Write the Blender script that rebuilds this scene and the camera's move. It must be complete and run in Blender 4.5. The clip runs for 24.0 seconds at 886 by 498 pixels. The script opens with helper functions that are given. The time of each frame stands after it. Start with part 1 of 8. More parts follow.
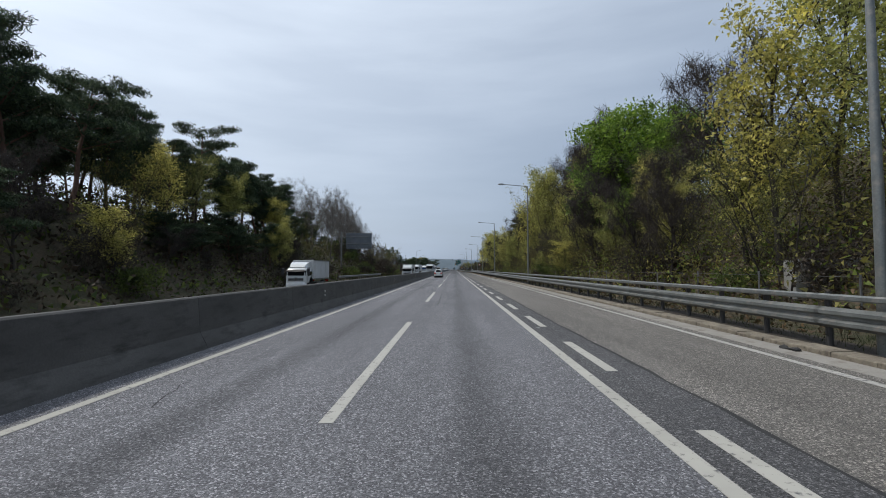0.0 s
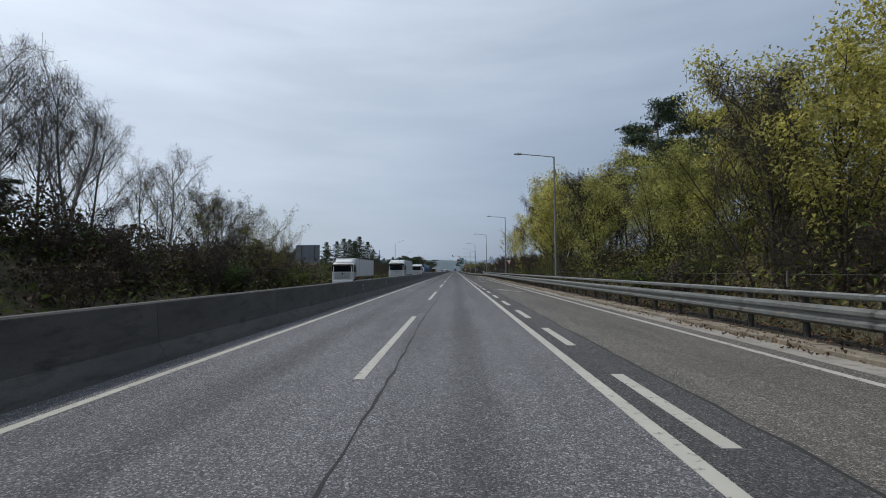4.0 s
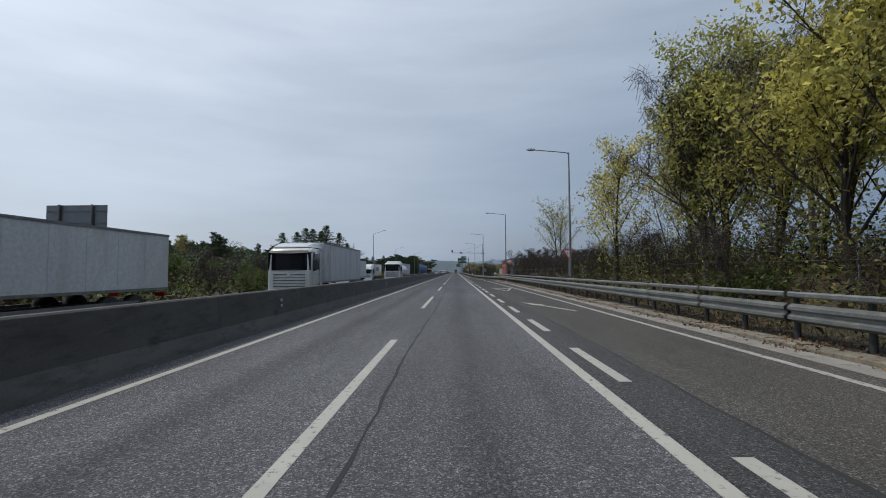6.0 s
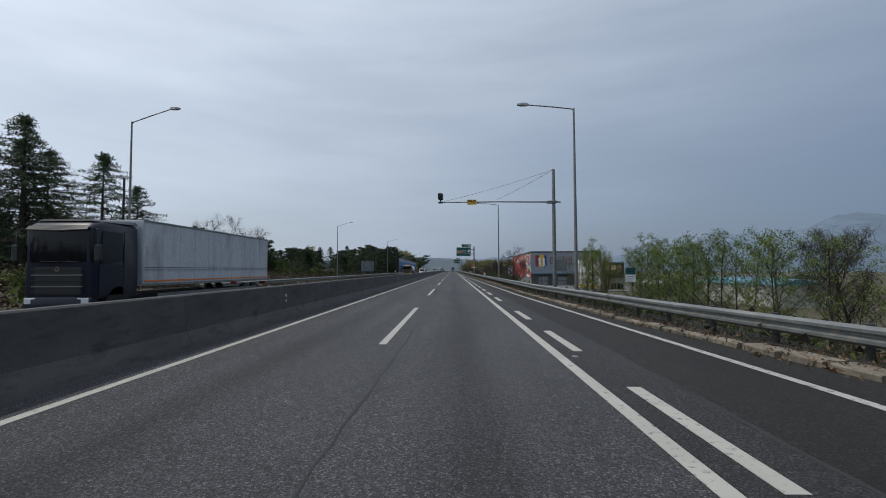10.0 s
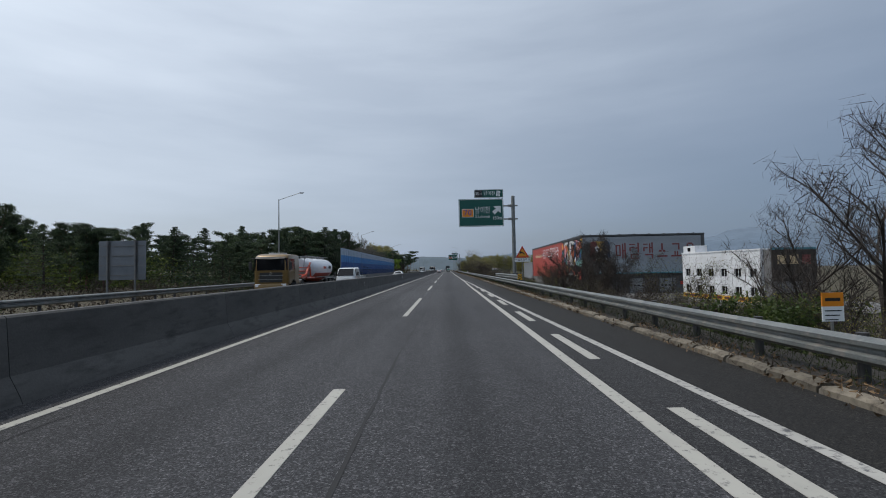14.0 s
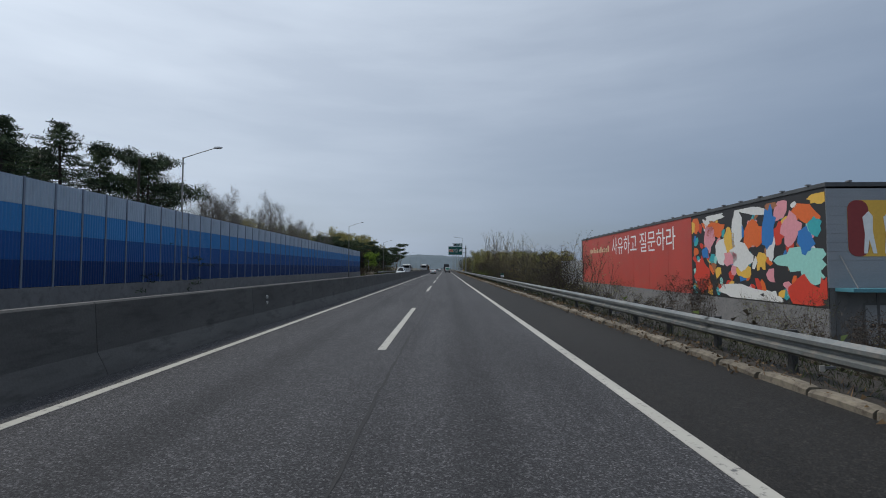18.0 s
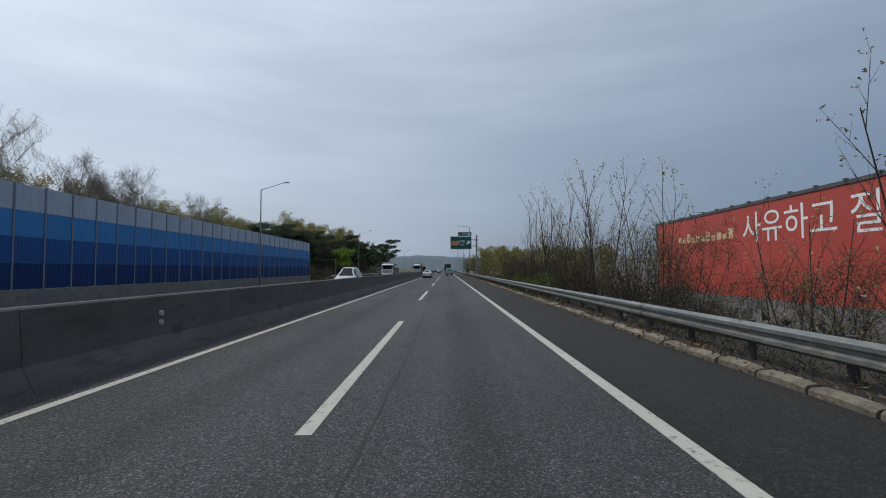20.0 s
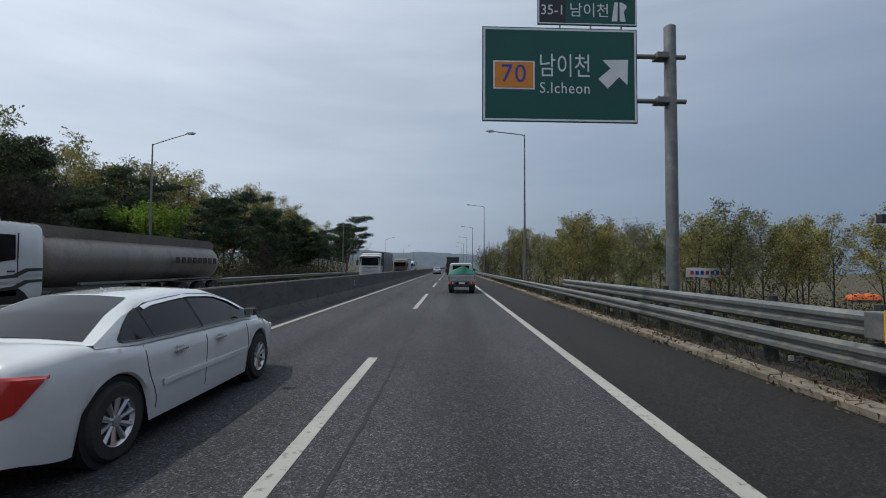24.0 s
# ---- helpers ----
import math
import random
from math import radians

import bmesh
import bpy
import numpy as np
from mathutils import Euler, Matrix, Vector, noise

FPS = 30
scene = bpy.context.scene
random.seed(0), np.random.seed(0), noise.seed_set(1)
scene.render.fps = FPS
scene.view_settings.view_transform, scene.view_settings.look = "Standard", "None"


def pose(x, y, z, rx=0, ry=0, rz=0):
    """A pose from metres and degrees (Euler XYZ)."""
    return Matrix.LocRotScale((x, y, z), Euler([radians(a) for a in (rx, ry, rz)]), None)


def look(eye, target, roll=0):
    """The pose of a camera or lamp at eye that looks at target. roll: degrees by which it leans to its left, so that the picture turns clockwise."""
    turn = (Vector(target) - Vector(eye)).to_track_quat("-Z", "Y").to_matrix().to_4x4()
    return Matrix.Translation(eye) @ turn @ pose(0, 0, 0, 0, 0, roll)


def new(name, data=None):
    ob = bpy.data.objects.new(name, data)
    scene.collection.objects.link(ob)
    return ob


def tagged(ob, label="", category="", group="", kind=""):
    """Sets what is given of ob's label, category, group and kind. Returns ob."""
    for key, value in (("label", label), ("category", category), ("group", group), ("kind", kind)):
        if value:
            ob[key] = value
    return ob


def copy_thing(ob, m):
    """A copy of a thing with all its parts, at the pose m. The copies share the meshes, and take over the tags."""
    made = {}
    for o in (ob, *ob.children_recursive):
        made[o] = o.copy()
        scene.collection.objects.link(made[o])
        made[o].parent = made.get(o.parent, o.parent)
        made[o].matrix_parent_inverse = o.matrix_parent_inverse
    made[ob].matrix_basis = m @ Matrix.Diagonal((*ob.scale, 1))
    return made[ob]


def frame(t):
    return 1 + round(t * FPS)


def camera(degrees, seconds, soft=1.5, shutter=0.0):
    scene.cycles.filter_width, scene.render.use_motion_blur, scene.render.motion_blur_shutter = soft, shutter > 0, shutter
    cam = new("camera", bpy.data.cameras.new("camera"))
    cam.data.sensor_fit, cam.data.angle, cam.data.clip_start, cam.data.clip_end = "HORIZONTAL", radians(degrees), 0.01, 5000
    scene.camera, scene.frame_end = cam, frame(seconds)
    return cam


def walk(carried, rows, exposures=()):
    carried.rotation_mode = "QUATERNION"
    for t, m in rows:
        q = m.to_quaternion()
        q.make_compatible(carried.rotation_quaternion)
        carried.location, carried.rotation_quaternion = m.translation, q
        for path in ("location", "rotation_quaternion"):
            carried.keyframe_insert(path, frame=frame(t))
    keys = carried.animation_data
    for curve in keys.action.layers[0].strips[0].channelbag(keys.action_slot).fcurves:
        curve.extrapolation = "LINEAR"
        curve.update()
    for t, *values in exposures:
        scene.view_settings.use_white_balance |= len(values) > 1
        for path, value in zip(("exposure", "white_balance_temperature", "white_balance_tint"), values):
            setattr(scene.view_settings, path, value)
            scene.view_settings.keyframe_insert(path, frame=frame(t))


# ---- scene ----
cam = camera(87.5, 24.0, soft=1.0)
# seconds, x, y, z, pitch, lean, yaw
PATH = [
    (0, -0.33, 1.73, 1.75, 2.47, 0.24, 1.36),
    (1, -0.38, 26.22, 1.71, 2.53, 0.31, 1.57),
    (2, -0.37, 50.60, 1.73, 2.57, 0.19, 1.44),
    (5, -0.23, 122.36, 1.70, 2.74, 0.55, 1.51),
    (6, -0.25, 144.78, 1.71, 2.79, 0.34, 1.54),
    (7, -0.24, 167.87, 1.71, 2.57, 0.29, 1.42),
    (8, -0.13, 190.53, 1.70, 2.58, 0.35, 1.32),
    (9, -0.18, 212.09, 1.72, 2.50, 0.17, 1.09),
    (10, -0.21, 235.99, 1.68, 2.55, 0.19, 1.19),
    (11, -0.15, 260.41, 1.65, 2.41, 1.29, 1.23),
    (13.5, -0.31, 319.37, 1.69, 2.52, 0.80, 0.61),
    (14, -0.26, 329.94, 1.66, 2.47, 1.07, 0.52),
    (15, -0.48, 349.98, 1.65, 2.53, 0.91, -0.08),
    (16, -0.50, 371.98, 1.69, 2.44, 0.19, 0.47),
    (16.5, -0.67, 381.88, 1.65, 2.50, -0.01, 0.26),
    (17, -0.58, 391.96, 1.71, 2.43, -0.16, -0.16),
    (18, -0.48, 412.62, 1.70, 2.35, -0.08, 0.28),
    (20.5, -0.32, 472.76, 1.63, 2.52, 0.28, 0.42),
    (21, -0.26, 482.50, 1.65, 2.46, 0.19, 0.49),
    (22, -0.23, 504.40, 1.65, 2.37, 0.05, 0.61),
    (23, -0.32, 525.29, 1.70, 2.21, -0.50, 1.30),
    (24, -0.39, 547.93, 1.68, 2.20, -0.30, 0.90),
]
walk(cam, [(t, pose(x, y, z, 90 + p, l, w)) for t, x, y, z, p, l, w in PATH],
     exposures=((0, -0.2), (2.5, -0.24), (7, -0.42), (24, -0.42)))

# ---- world and sun ----
SUN_EL, SUN_AZ = 60.0, 278.0   # azimuth clockwise from +y: the sun stands over the left shoulder of the road
world = bpy.data.worlds.new("sky")
scene.world = world
world.use_nodes = True
wt = world.node_tree
wt.nodes.clear()
w_out = wt.nodes.new("ShaderNodeOutputWorld")
w_bg = wt.nodes.new("ShaderNodeBackground")
w_sky = wt.nodes.new("ShaderNodeTexSky")
w_sky.sky_type = "NISHITA"
w_sky.sun_disc = False
w_sky.sun_elevation = radians(SUN_EL)
w_sky.sun_rotation = radians(SUN_AZ)
w_sky.air_density, w_sky.dust_density, w_sky.ozone_density = 1.0, 2.5, 1.5
# thin high cloud, drawn out in streaks
w_tc = wt.nodes.new("ShaderNodeTexCoord")
w_map = wt.nodes.new("ShaderNodeMapping")
w_map.inputs["Scale"].default_value = (1.2, 1.6, 7.0)
w_map.inputs["Rotation"].default_value = (0.0, 0.22, 0.3)
w_noise = wt.nodes.new("ShaderNodeTexNoise")
w_noise.inputs["Scale"].default_value = 1.7
w_noise.inputs["Detail"].default_value = 7.0
w_noise.inputs["Roughness"].default_value = 0.5
w_ramp = wt.nodes.new("ShaderNodeMapRange")
w_ramp.inputs["From Min"].default_value, w_ramp.inputs["From Max"].default_value = 0.35, 0.75
w_ramp.inputs["To Min"].default_value, w_ramp.inputs["To Max"].default_value = 0.66, 0.92
w_mix = wt.nodes.new("ShaderNodeMix")
w_mix.data_type = "RGBA"
w_dot = wt.nodes.new("ShaderNodeVectorMath")
w_dot.operation = "DOT_PRODUCT"
ce = math.cos(radians(SUN_EL))
w_dot.inputs[1].default_value = (ce * math.sin(radians(SUN_AZ)), ce * math.cos(radians(SUN_AZ)), math.sin(radians(SUN_EL)))
w_glow = wt.nodes.new("ShaderNodeMapRange")
w_glow.interpolation_type = "SMOOTHSTEP"
w_glow.inputs["From Min"].default_value, w_glow.inputs["From Max"].default_value = -0.45, 1.0
w_haze = wt.nodes.new("ShaderNodeMix")
w_haze.data_type = "RGBA"
w_haze.inputs["A"].default_value = (1.7, 2.6, 4.15, 1.0)
w_haze.inputs["B"].default_value = (11.2, 12.5, 14.15, 1.0)
wt.links.new(w_tc.outputs["Generated"], w_dot.inputs[0])
wt.links.new(w_dot.outputs["Value"], w_glow.inputs["Value"])
wt.links.new(w_glow.outputs["Result"], w_haze.inputs["Factor"])
wt.links.new(w_haze.outputs["Result"], w_mix.inputs["B"])
wt.links.new(w_tc.outputs["Generated"], w_map.inputs["Vector"])
wt.links.new(w_map.outputs["Vector"], w_noise.inputs["Vector"])
wt.links.new(w_noise.outputs["Fac"], w_ramp.inputs["Value"])
wt.links.new(w_ramp.outputs["Result"], w_mix.inputs["Factor"])
wt.links.new(w_sky.outputs["Color"], w_mix.inputs["A"])
wt.links.new(w_mix.outputs["Result"], w_bg.inputs["Color"])
w_bg.inputs["Strength"].default_value = 0.1
wt.links.new(w_bg.outputs["Background"], w_out.inputs["Surface"])

sun_data = bpy.data.lights.new("sun", "SUN")
sun_data.energy, sun_data.angle, sun_data.color = 2.6, radians(1.5), (1.0, 0.95, 0.87)
sun = new("sun", sun_data)
sx, sy = math.sin(radians(SUN_AZ)), math.cos(radians(SUN_AZ))
sun.matrix_basis = look((sx * 100, sy * 100, 100 * math.tan(radians(SUN_EL))), (0, 0, 0))

# ---- materials ----
def nodes_of(name):
    m = bpy.data.materials.new(name)
    m.use_nodes = True
    nt = m.node_tree
    return m, nt, nt.nodes["Principled BSDF"]


def noise_node(nt, scale, detail=4.0, rough=0.55, coords="Object", stretch=None):
    tc = nt.nodes.new("ShaderNodeTexCoord")
    n = nt.nodes.new("ShaderNodeTexNoise")
    n.inputs["Scale"].default_value, n.inputs["Detail"].default_value, n.inputs["Roughness"].default_value = scale, detail, rough
    if stretch:
        mp = nt.nodes.new("ShaderNodeMapping")
        mp.inputs["Scale"].default_value = stretch
        nt.links.new(tc.outputs[coords], mp.inputs["Vector"])
        nt.links.new(mp.outputs["Vector"], n.inputs["Vector"])
    else:
        nt.links.new(tc.outputs[coords], n.inputs["Vector"])
    return n


def ramp_node(nt, src, stops):
    r = nt.nodes.new("ShaderNodeValToRGB")
    e = r.color_ramp.elements
    while len(e) < len(stops):
        e.new(0.5)
    for el, (pos, col) in zip(e, stops):
        el.position, el.color = pos, (*col, 1.0)
    nt.links.new(src, r.inputs["Fac"])
    return r


def mix_node(nt, fac, a, b, mode="MIX"):
    m = nt.nodes.new("ShaderNodeMix")
    m.data_type, m.blend_type = "RGBA", mode
    for key, v in (("Factor", fac), ("A", a), ("B", b)):
        if isinstance(v, (int, float)):
            m.inputs[key].default_value = v
        elif isinstance(v, tuple):
            m.inputs[key].default_value = (*v, 1.0)
        else:
            nt.links.new(v, m.inputs[key])
    return m.outputs["Result"]


def bump_node(nt, bsdf, height, strength, dist):
    b = nt.nodes.new("ShaderNodeBump")
    b.inputs["Strength"].default_value, b.inputs["Distance"].default_value = strength, dist
    nt.links.new(height, b.inputs["Height"])
    nt.links.new(b.outputs["Normal"], bsdf.inputs["Normal"])


def surf(name, a, b, rough=0.7, metal=0.0, big=0.6, fine=40.0, bump=0.15, dist=0.01, per_object=0.0, coat=0.0, stretch=None, dirt=None, spec=0.5):
    """A surface with two tones at a large scale, a fine grain and a fine relief."""
    m, nt, p = nodes_of(name)
    n1 = noise_node(nt, big, 5.0, 0.6, stretch=stretch)
    n2 = noise_node(nt, fine, 3.0, 0.6)
    col = ramp_node(nt, n1.outputs["Fac"], ((0.3, a), (0.7, b))).outputs["Color"]
    g = ramp_node(nt, n2.outputs["Fac"], ((0.25, (0.82, 0.82, 0.82)), (0.75, (1.12, 1.12, 1.12)))).outputs["Color"]
    col = mix_node(nt, 1.0, col, g, "MULTIPLY")
    if dirt:
        n3 = noise_node(nt, big * 3.1, 6.0, 0.65, stretch=stretch)
        f = ramp_node(nt, n3.outputs["Fac"], ((0.5, (0, 0, 0)), (0.72, (1, 1, 1)))).outputs["Color"]
        col = mix_node(nt, f, col, dirt)
    if per_object:
        oi = nt.nodes.new("ShaderNodeObjectInfo")
        r = ramp_node(nt, oi.outputs["Random"], ((0.0, (1 - per_object,) * 3), (1.0, (1 + per_object,) * 3))).outputs["Color"]
        col = mix_node(nt, 1.0, col, r, "MULTIPLY")
    nt.links.new(col, p.inputs["Base Color"])
    rr = nt.nodes.new("ShaderNodeMapRange")
    rr.inputs["To Min"].default_value, rr.inputs["To Max"].default_value = max(rough - 0.12, 0.02), min(rough + 0.12, 1.0)
    nt.links.new(n1.outputs["Fac"], rr.inputs["Value"])
    nt.links.new(rr.outputs["Result"], p.inputs["Roughness"])
    p.inputs["Metallic"].default_value = metal
    p.inputs["Specular IOR Level"].default_value = spec
    p.inputs["Coat Weight"].default_value = coat
    p.inputs["Coat Roughness"].default_value = 0.05
    if bump:
        bump_node(nt, p, n2.outputs["Fac"], bump, dist)
    return m


def leafy(name, a, b, trans=0.35, rough=0.6):
    """Leaves: every leaf its own tone, with light passing through."""
    m, nt, p = nodes_of(name)
    geo = nt.nodes.new("ShaderNodeNewGeometry")
    oi = nt.nodes.new("ShaderNodeObjectInfo")
    col = ramp_node(nt, geo.outputs["Random Per Island"], ((0.0, a), (1.0, b))).outputs["Color"]
    tone = ramp_node(nt, oi.outputs["Random"], ((0.0, (0.72, 0.78, 0.8)), (1.0, (1.25, 1.15, 1.05)))).outputs["Color"]
    col = mix_node(nt, 1.0, col, tone, "MULTIPLY")
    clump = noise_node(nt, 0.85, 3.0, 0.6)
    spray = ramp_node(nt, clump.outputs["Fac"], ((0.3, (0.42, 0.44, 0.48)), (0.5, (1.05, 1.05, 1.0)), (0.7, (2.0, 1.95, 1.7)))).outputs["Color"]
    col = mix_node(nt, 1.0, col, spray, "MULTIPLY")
    nt.links.new(col, p.inputs["Base Color"])
    p.inputs["Roughness"].default_value = rough
    p.inputs["Specular IOR Level"].default_value = 0.25
    tr = nt.nodes.new("ShaderNodeBsdfTranslucent")
    nt.links.new(col, tr.inputs["Color"])
    mx = nt.nodes.new("ShaderNodeMixShader")
    mx.inputs["Fac"].default_value = trans
    nt.links.new(p.outputs["BSDF"], mx.inputs[1])
    nt.links.new(tr.outputs["BSDF"], mx.inputs[2])
    nt.links.new(mx.outputs["Shader"], nt.nodes["Material Output"].inputs["Surface"])
    return m


def asphalt_mat(name, base, tracks, start_pale=0.0):
    """Asphalt; the last argument makes the colour paler towards the start of the road."""
    m, nt, p = nodes_of(name)
    grain = noise_node(nt, 38.0, 5.0, 0.85)
    blot = noise_node(nt, 0.35, 6.0, 0.6, stretch=(1.0, 0.25, 1.0))
    streak = noise_node(nt, 1.6, 4.0, 0.6, stretch=(1.0, 0.03, 1.0))
    lo, hi = tuple(c * 0.78 for c in base), tuple(c * 1.25 for c in base)
    col = ramp_node(nt, blot.outputs["Fac"], ((0.3, lo), (0.7, hi))).outputs["Color"]
    st = ramp_node(nt, streak.outputs["Fac"], ((0.3, (0.86, 0.86, 0.86)), (0.7, (1.1, 1.1, 1.1)))).outputs["Color"]
    col = mix_node(nt, 1.0, col, st, "MULTIPLY")
    g = ramp_node(nt, grain.outputs["Fac"], ((0.36, (0.5, 0.5, 0.51)), (0.52, (1.0, 1.0, 1.0)), (0.62, (1.4, 1.39, 1.37)), (0.7, (2.1, 2.07, 2.0)))).outputs["Color"]
    col = mix_node(nt, 1.0, col, g, "MULTIPLY")
    # single stones of the aggregate, some pale, some dark
    tcs = nt.nodes.new("ShaderNodeTexCoord")
    vor = nt.nodes.new("ShaderNodeTexVoronoi")
    vor.inputs["Scale"].default_value = 62.0
    nt.links.new(tcs.outputs["Object"], vor.inputs["Vector"])
    bw = nt.nodes.new("ShaderNodeSeparateColor")
    nt.links.new(vor.outputs["Color"], bw.inputs["Color"])
    stone = ramp_node(nt, bw.outputs["Red"], ((0.0, (0.45, 0.45, 0.45)), (0.6, (0.88, 0.88, 0.88)), (0.85, (1.4, 1.4, 1.37)), (1.0, (2.7, 2.65, 2.55)))).outputs["Color"]
    col = mix_node(nt, 1.0, col, stone, "MULTIPLY")
    vor2 = nt.nodes.new("ShaderNodeTexVoronoi")
    vor2.inputs["Scale"].default_value = 17.0
    nt.links.new(tcs.outputs["Object"], vor2.inputs["Vector"])
    bw2 = nt.nodes.new("ShaderNodeSeparateColor")
    nt.links.new(vor2.outputs["Color"], bw2.inputs["Color"])
    fleck = ramp_node(nt, bw2.outputs["Red"], ((0.0, (0.9, 0.9, 0.9)), (0.7, (1.0, 1.0, 1.0)), (1.0, (1.18, 1.18, 1.17)))).outputs["Color"]
    col = mix_node(nt, 1.0, col, fleck, "MULTIPLY")
    if tracks:
        tc = nt.nodes.new("ShaderNodeTexCoord")
        sep = nt.nodes.new("ShaderNodeSeparateXYZ")
        nt.links.new(tc.outputs["Object"], sep.inputs["Vector"])
        acc = None
        # oil and rubber wear along the middle of each lane
        for cx in tracks:
            s = nt.nodes.new("ShaderNodeMath"); s.operation = "SUBTRACT"; s.inputs[1].default_value = cx
            nt.links.new(sep.outputs["X"], s.inputs[0])
            a_ = nt.nodes.new("ShaderNodeMath"); a_.operation = "ABSOLUTE"
            nt.links.new(s.outputs[0], a_.inputs[0])
            mr = nt.nodes.new("ShaderNodeMapRange"); mr.interpolation_type = "SMOOTHSTEP"
            mr.inputs["From Min"].default_value, mr.inputs["From Max"].default_value = 0.0, 0.62
            mr.inputs["To Min"].default_value, mr.inputs["To Max"].default_value = 0.72, 1.0
            nt.links.new(a_.outputs[0], mr.inputs["Value"])
            if acc is None:
                acc = mr.outputs["Result"]
            else:
                mu = nt.nodes.new("ShaderNodeMath"); mu.operation = "MULTIPLY"
                nt.links.new(acc, mu.inputs[0]); nt.links.new(mr.outputs["Result"], mu.inputs[1])
                acc = mu.outputs[0]
        comb = nt.nodes.new("ShaderNodeCombineColor")
        for k in ("Red", "Green", "Blue"):
            nt.links.new(acc, comb.inputs[k])
        col = mix_node(nt, 1.0, col, comb.outputs["Color"], "MULTIPLY")
    if start_pale:
        tc2 = nt.nodes.new("ShaderNodeTexCoord")
        sp2 = nt.nodes.new("ShaderNodeSeparateXYZ")
        nt.links.new(tc2.outputs["Object"], sp2.inputs["Vector"])
        mr2 = nt.nodes.new("ShaderNodeMapRange")
        mr2.inputs["From Min"].default_value, mr2.inputs["From Max"].default_value = 70.0, 230.0
        mr2.inputs["To Min"].default_value, mr2.inputs["To Max"].default_value = 1.0, 0.0
        nt.links.new(sp2.outputs["Y"], mr2.inputs["Value"])
        col = mix_node(nt, mr2.outputs["Result"], col, mix_node(nt, 1.0, col, (start_pale,) * 3, "MULTIPLY"))
    nt.links.new(col, p.inputs["Base Color"])
    p.inputs["Roughness"].default_value = 0.8
    p.inputs["Specular IOR Level"].default_value = 0.28
    bump_node(nt, p, grain.outputs["Fac"], 0.8, 0.015)
    return m


def paint_mat(name, col, worn=0.5, under=(0.07, 0.07, 0.075)):
    """Road paint, chipped and scuffed down to the asphalt."""
    m, nt, p = nodes_of(name)
    n1 = noise_node(nt, 9.0, 6.0, 0.7)
    n2 = noise_node(nt, 0.9, 4.0, 0.6)
    base = ramp_node(nt, n2.outputs["Fac"], ((0.25, tuple(c * 0.78 for c in col)), (0.7, col))).outputs["Color"]
    f = ramp_node(nt, n1.outputs["Fac"], ((worn + 0.1, (0, 0, 0)), (worn + 0.22, (1, 1, 1)))).outputs["Color"]
    nt.links.new(mix_node(nt, f, base, under), p.inputs["Base Color"])
    p.inputs["Roughness"].default_value = 0.65
    bump_node(nt, p, n1.outputs["Fac"], 0.2, 0.004)
    return m


def plain(name, col, rough=0.5, metal=0.0, coat=0.0, spec=0.5):
    m, nt, p = nodes_of(name)
    n = noise_node(nt, 3.0, 5.0, 0.6)
    c = ramp_node(nt, n.outputs["Fac"], ((0.25, tuple(v * 0.9 for v in col)), (0.75, tuple(min(v * 1.06, 1.0) for v in col)))).outputs["Color"]
    nt.links.new(c, p.inputs["Base Color"])
    p.inputs["Roughness"].default_value, p.inputs["Metallic"].default_value = rough, metal
    p.inputs["Coat Weight"].default_value, p.inputs["Coat Roughness"].default_value = coat, 0.04
    p.inputs["Specular IOR Level"].default_value = spec
    return m


ASPHALT = asphalt_mat("asphalt", (0.052, 0.0525, 0.0575), (0.0, -3.5), 2.8)
ASPHALT_AUX = asphalt_mat("asphalt_worn", (0.0185, 0.0174, 0.0162), (), 7.9)
ASPHALT_DARK = asphalt_mat("asphalt_patch", (0.032, 0.032, 0.034), (), 2.6)
ASPHALT_FAR = asphalt_mat("asphalt_opposite", (0.092, 0.092, 0.096), (-8.9, -12.5))
TAR = surf("tar_seam", (0.011, 0.011, 0.012), (0.026, 0.026, 0.027), 0.85, big=1.2)
PAINT = paint_mat("road_paint", (0.4, 0.39, 0.35), 0.46)
PAINT_OLD = paint_mat("road_paint_worn", (0.4, 0.39, 0.36), 0.42)
CONCRETE = surf("barrier_concrete", (0.055, 0.054, 0.052), (0.1, 0.098, 0.094), 0.85, big=0.8, fine=30, bump=0.25, dirt=(0.035, 0.034, 0.033), stretch=(1.0, 0.5, 2.2))
KERBSTONE = surf("kerb_concrete", (0.1, 0.086, 0.066), (0.2, 0.175, 0.135), 0.9, big=2.4, fine=25, bump=0.6, dirt=(0.06, 0.048, 0.037), per_object=0.25)
SLAB = surf("pale_concrete", (0.34, 0.33, 0.31), (0.47, 0.46, 0.43), 0.85, big=0.5, fine=22, bump=0.3, dirt=(0.22, 0.2, 0.17))
STEEL = surf("galvanised_steel", (0.15, 0.161, 0.158), (0.238, 0.252, 0.248), 0.5, 0.6, big=1.5, fine=30, bump=0.04, dirt=(0.3, 0.28, 0.25))
STEEL_DULL = surf("weathered_steel", (0.13, 0.135, 0.14), (0.24, 0.245, 0.25), 0.55, 0.6, big=1.2, fine=25, bump=0.05, dirt=(0.2, 0.17, 0.14))
ALU_BACK = surf("aluminium_sheet", (0.13, 0.15, 0.175), (0.2, 0.22, 0.245), 0.5, 0.4, big=0.8, bump=0.03)
# soil set darker than its own brown, holding the shade under the rail
SOIL = surf("verge_soil", (0.014, 0.011, 0.008), (0.034, 0.027, 0.02), 0.95, big=1.6, fine=18, bump=0.7, dist=0.04)
# near-black for hollows and gaps, their shade put into the colour
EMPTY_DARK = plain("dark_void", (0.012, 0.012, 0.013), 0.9)
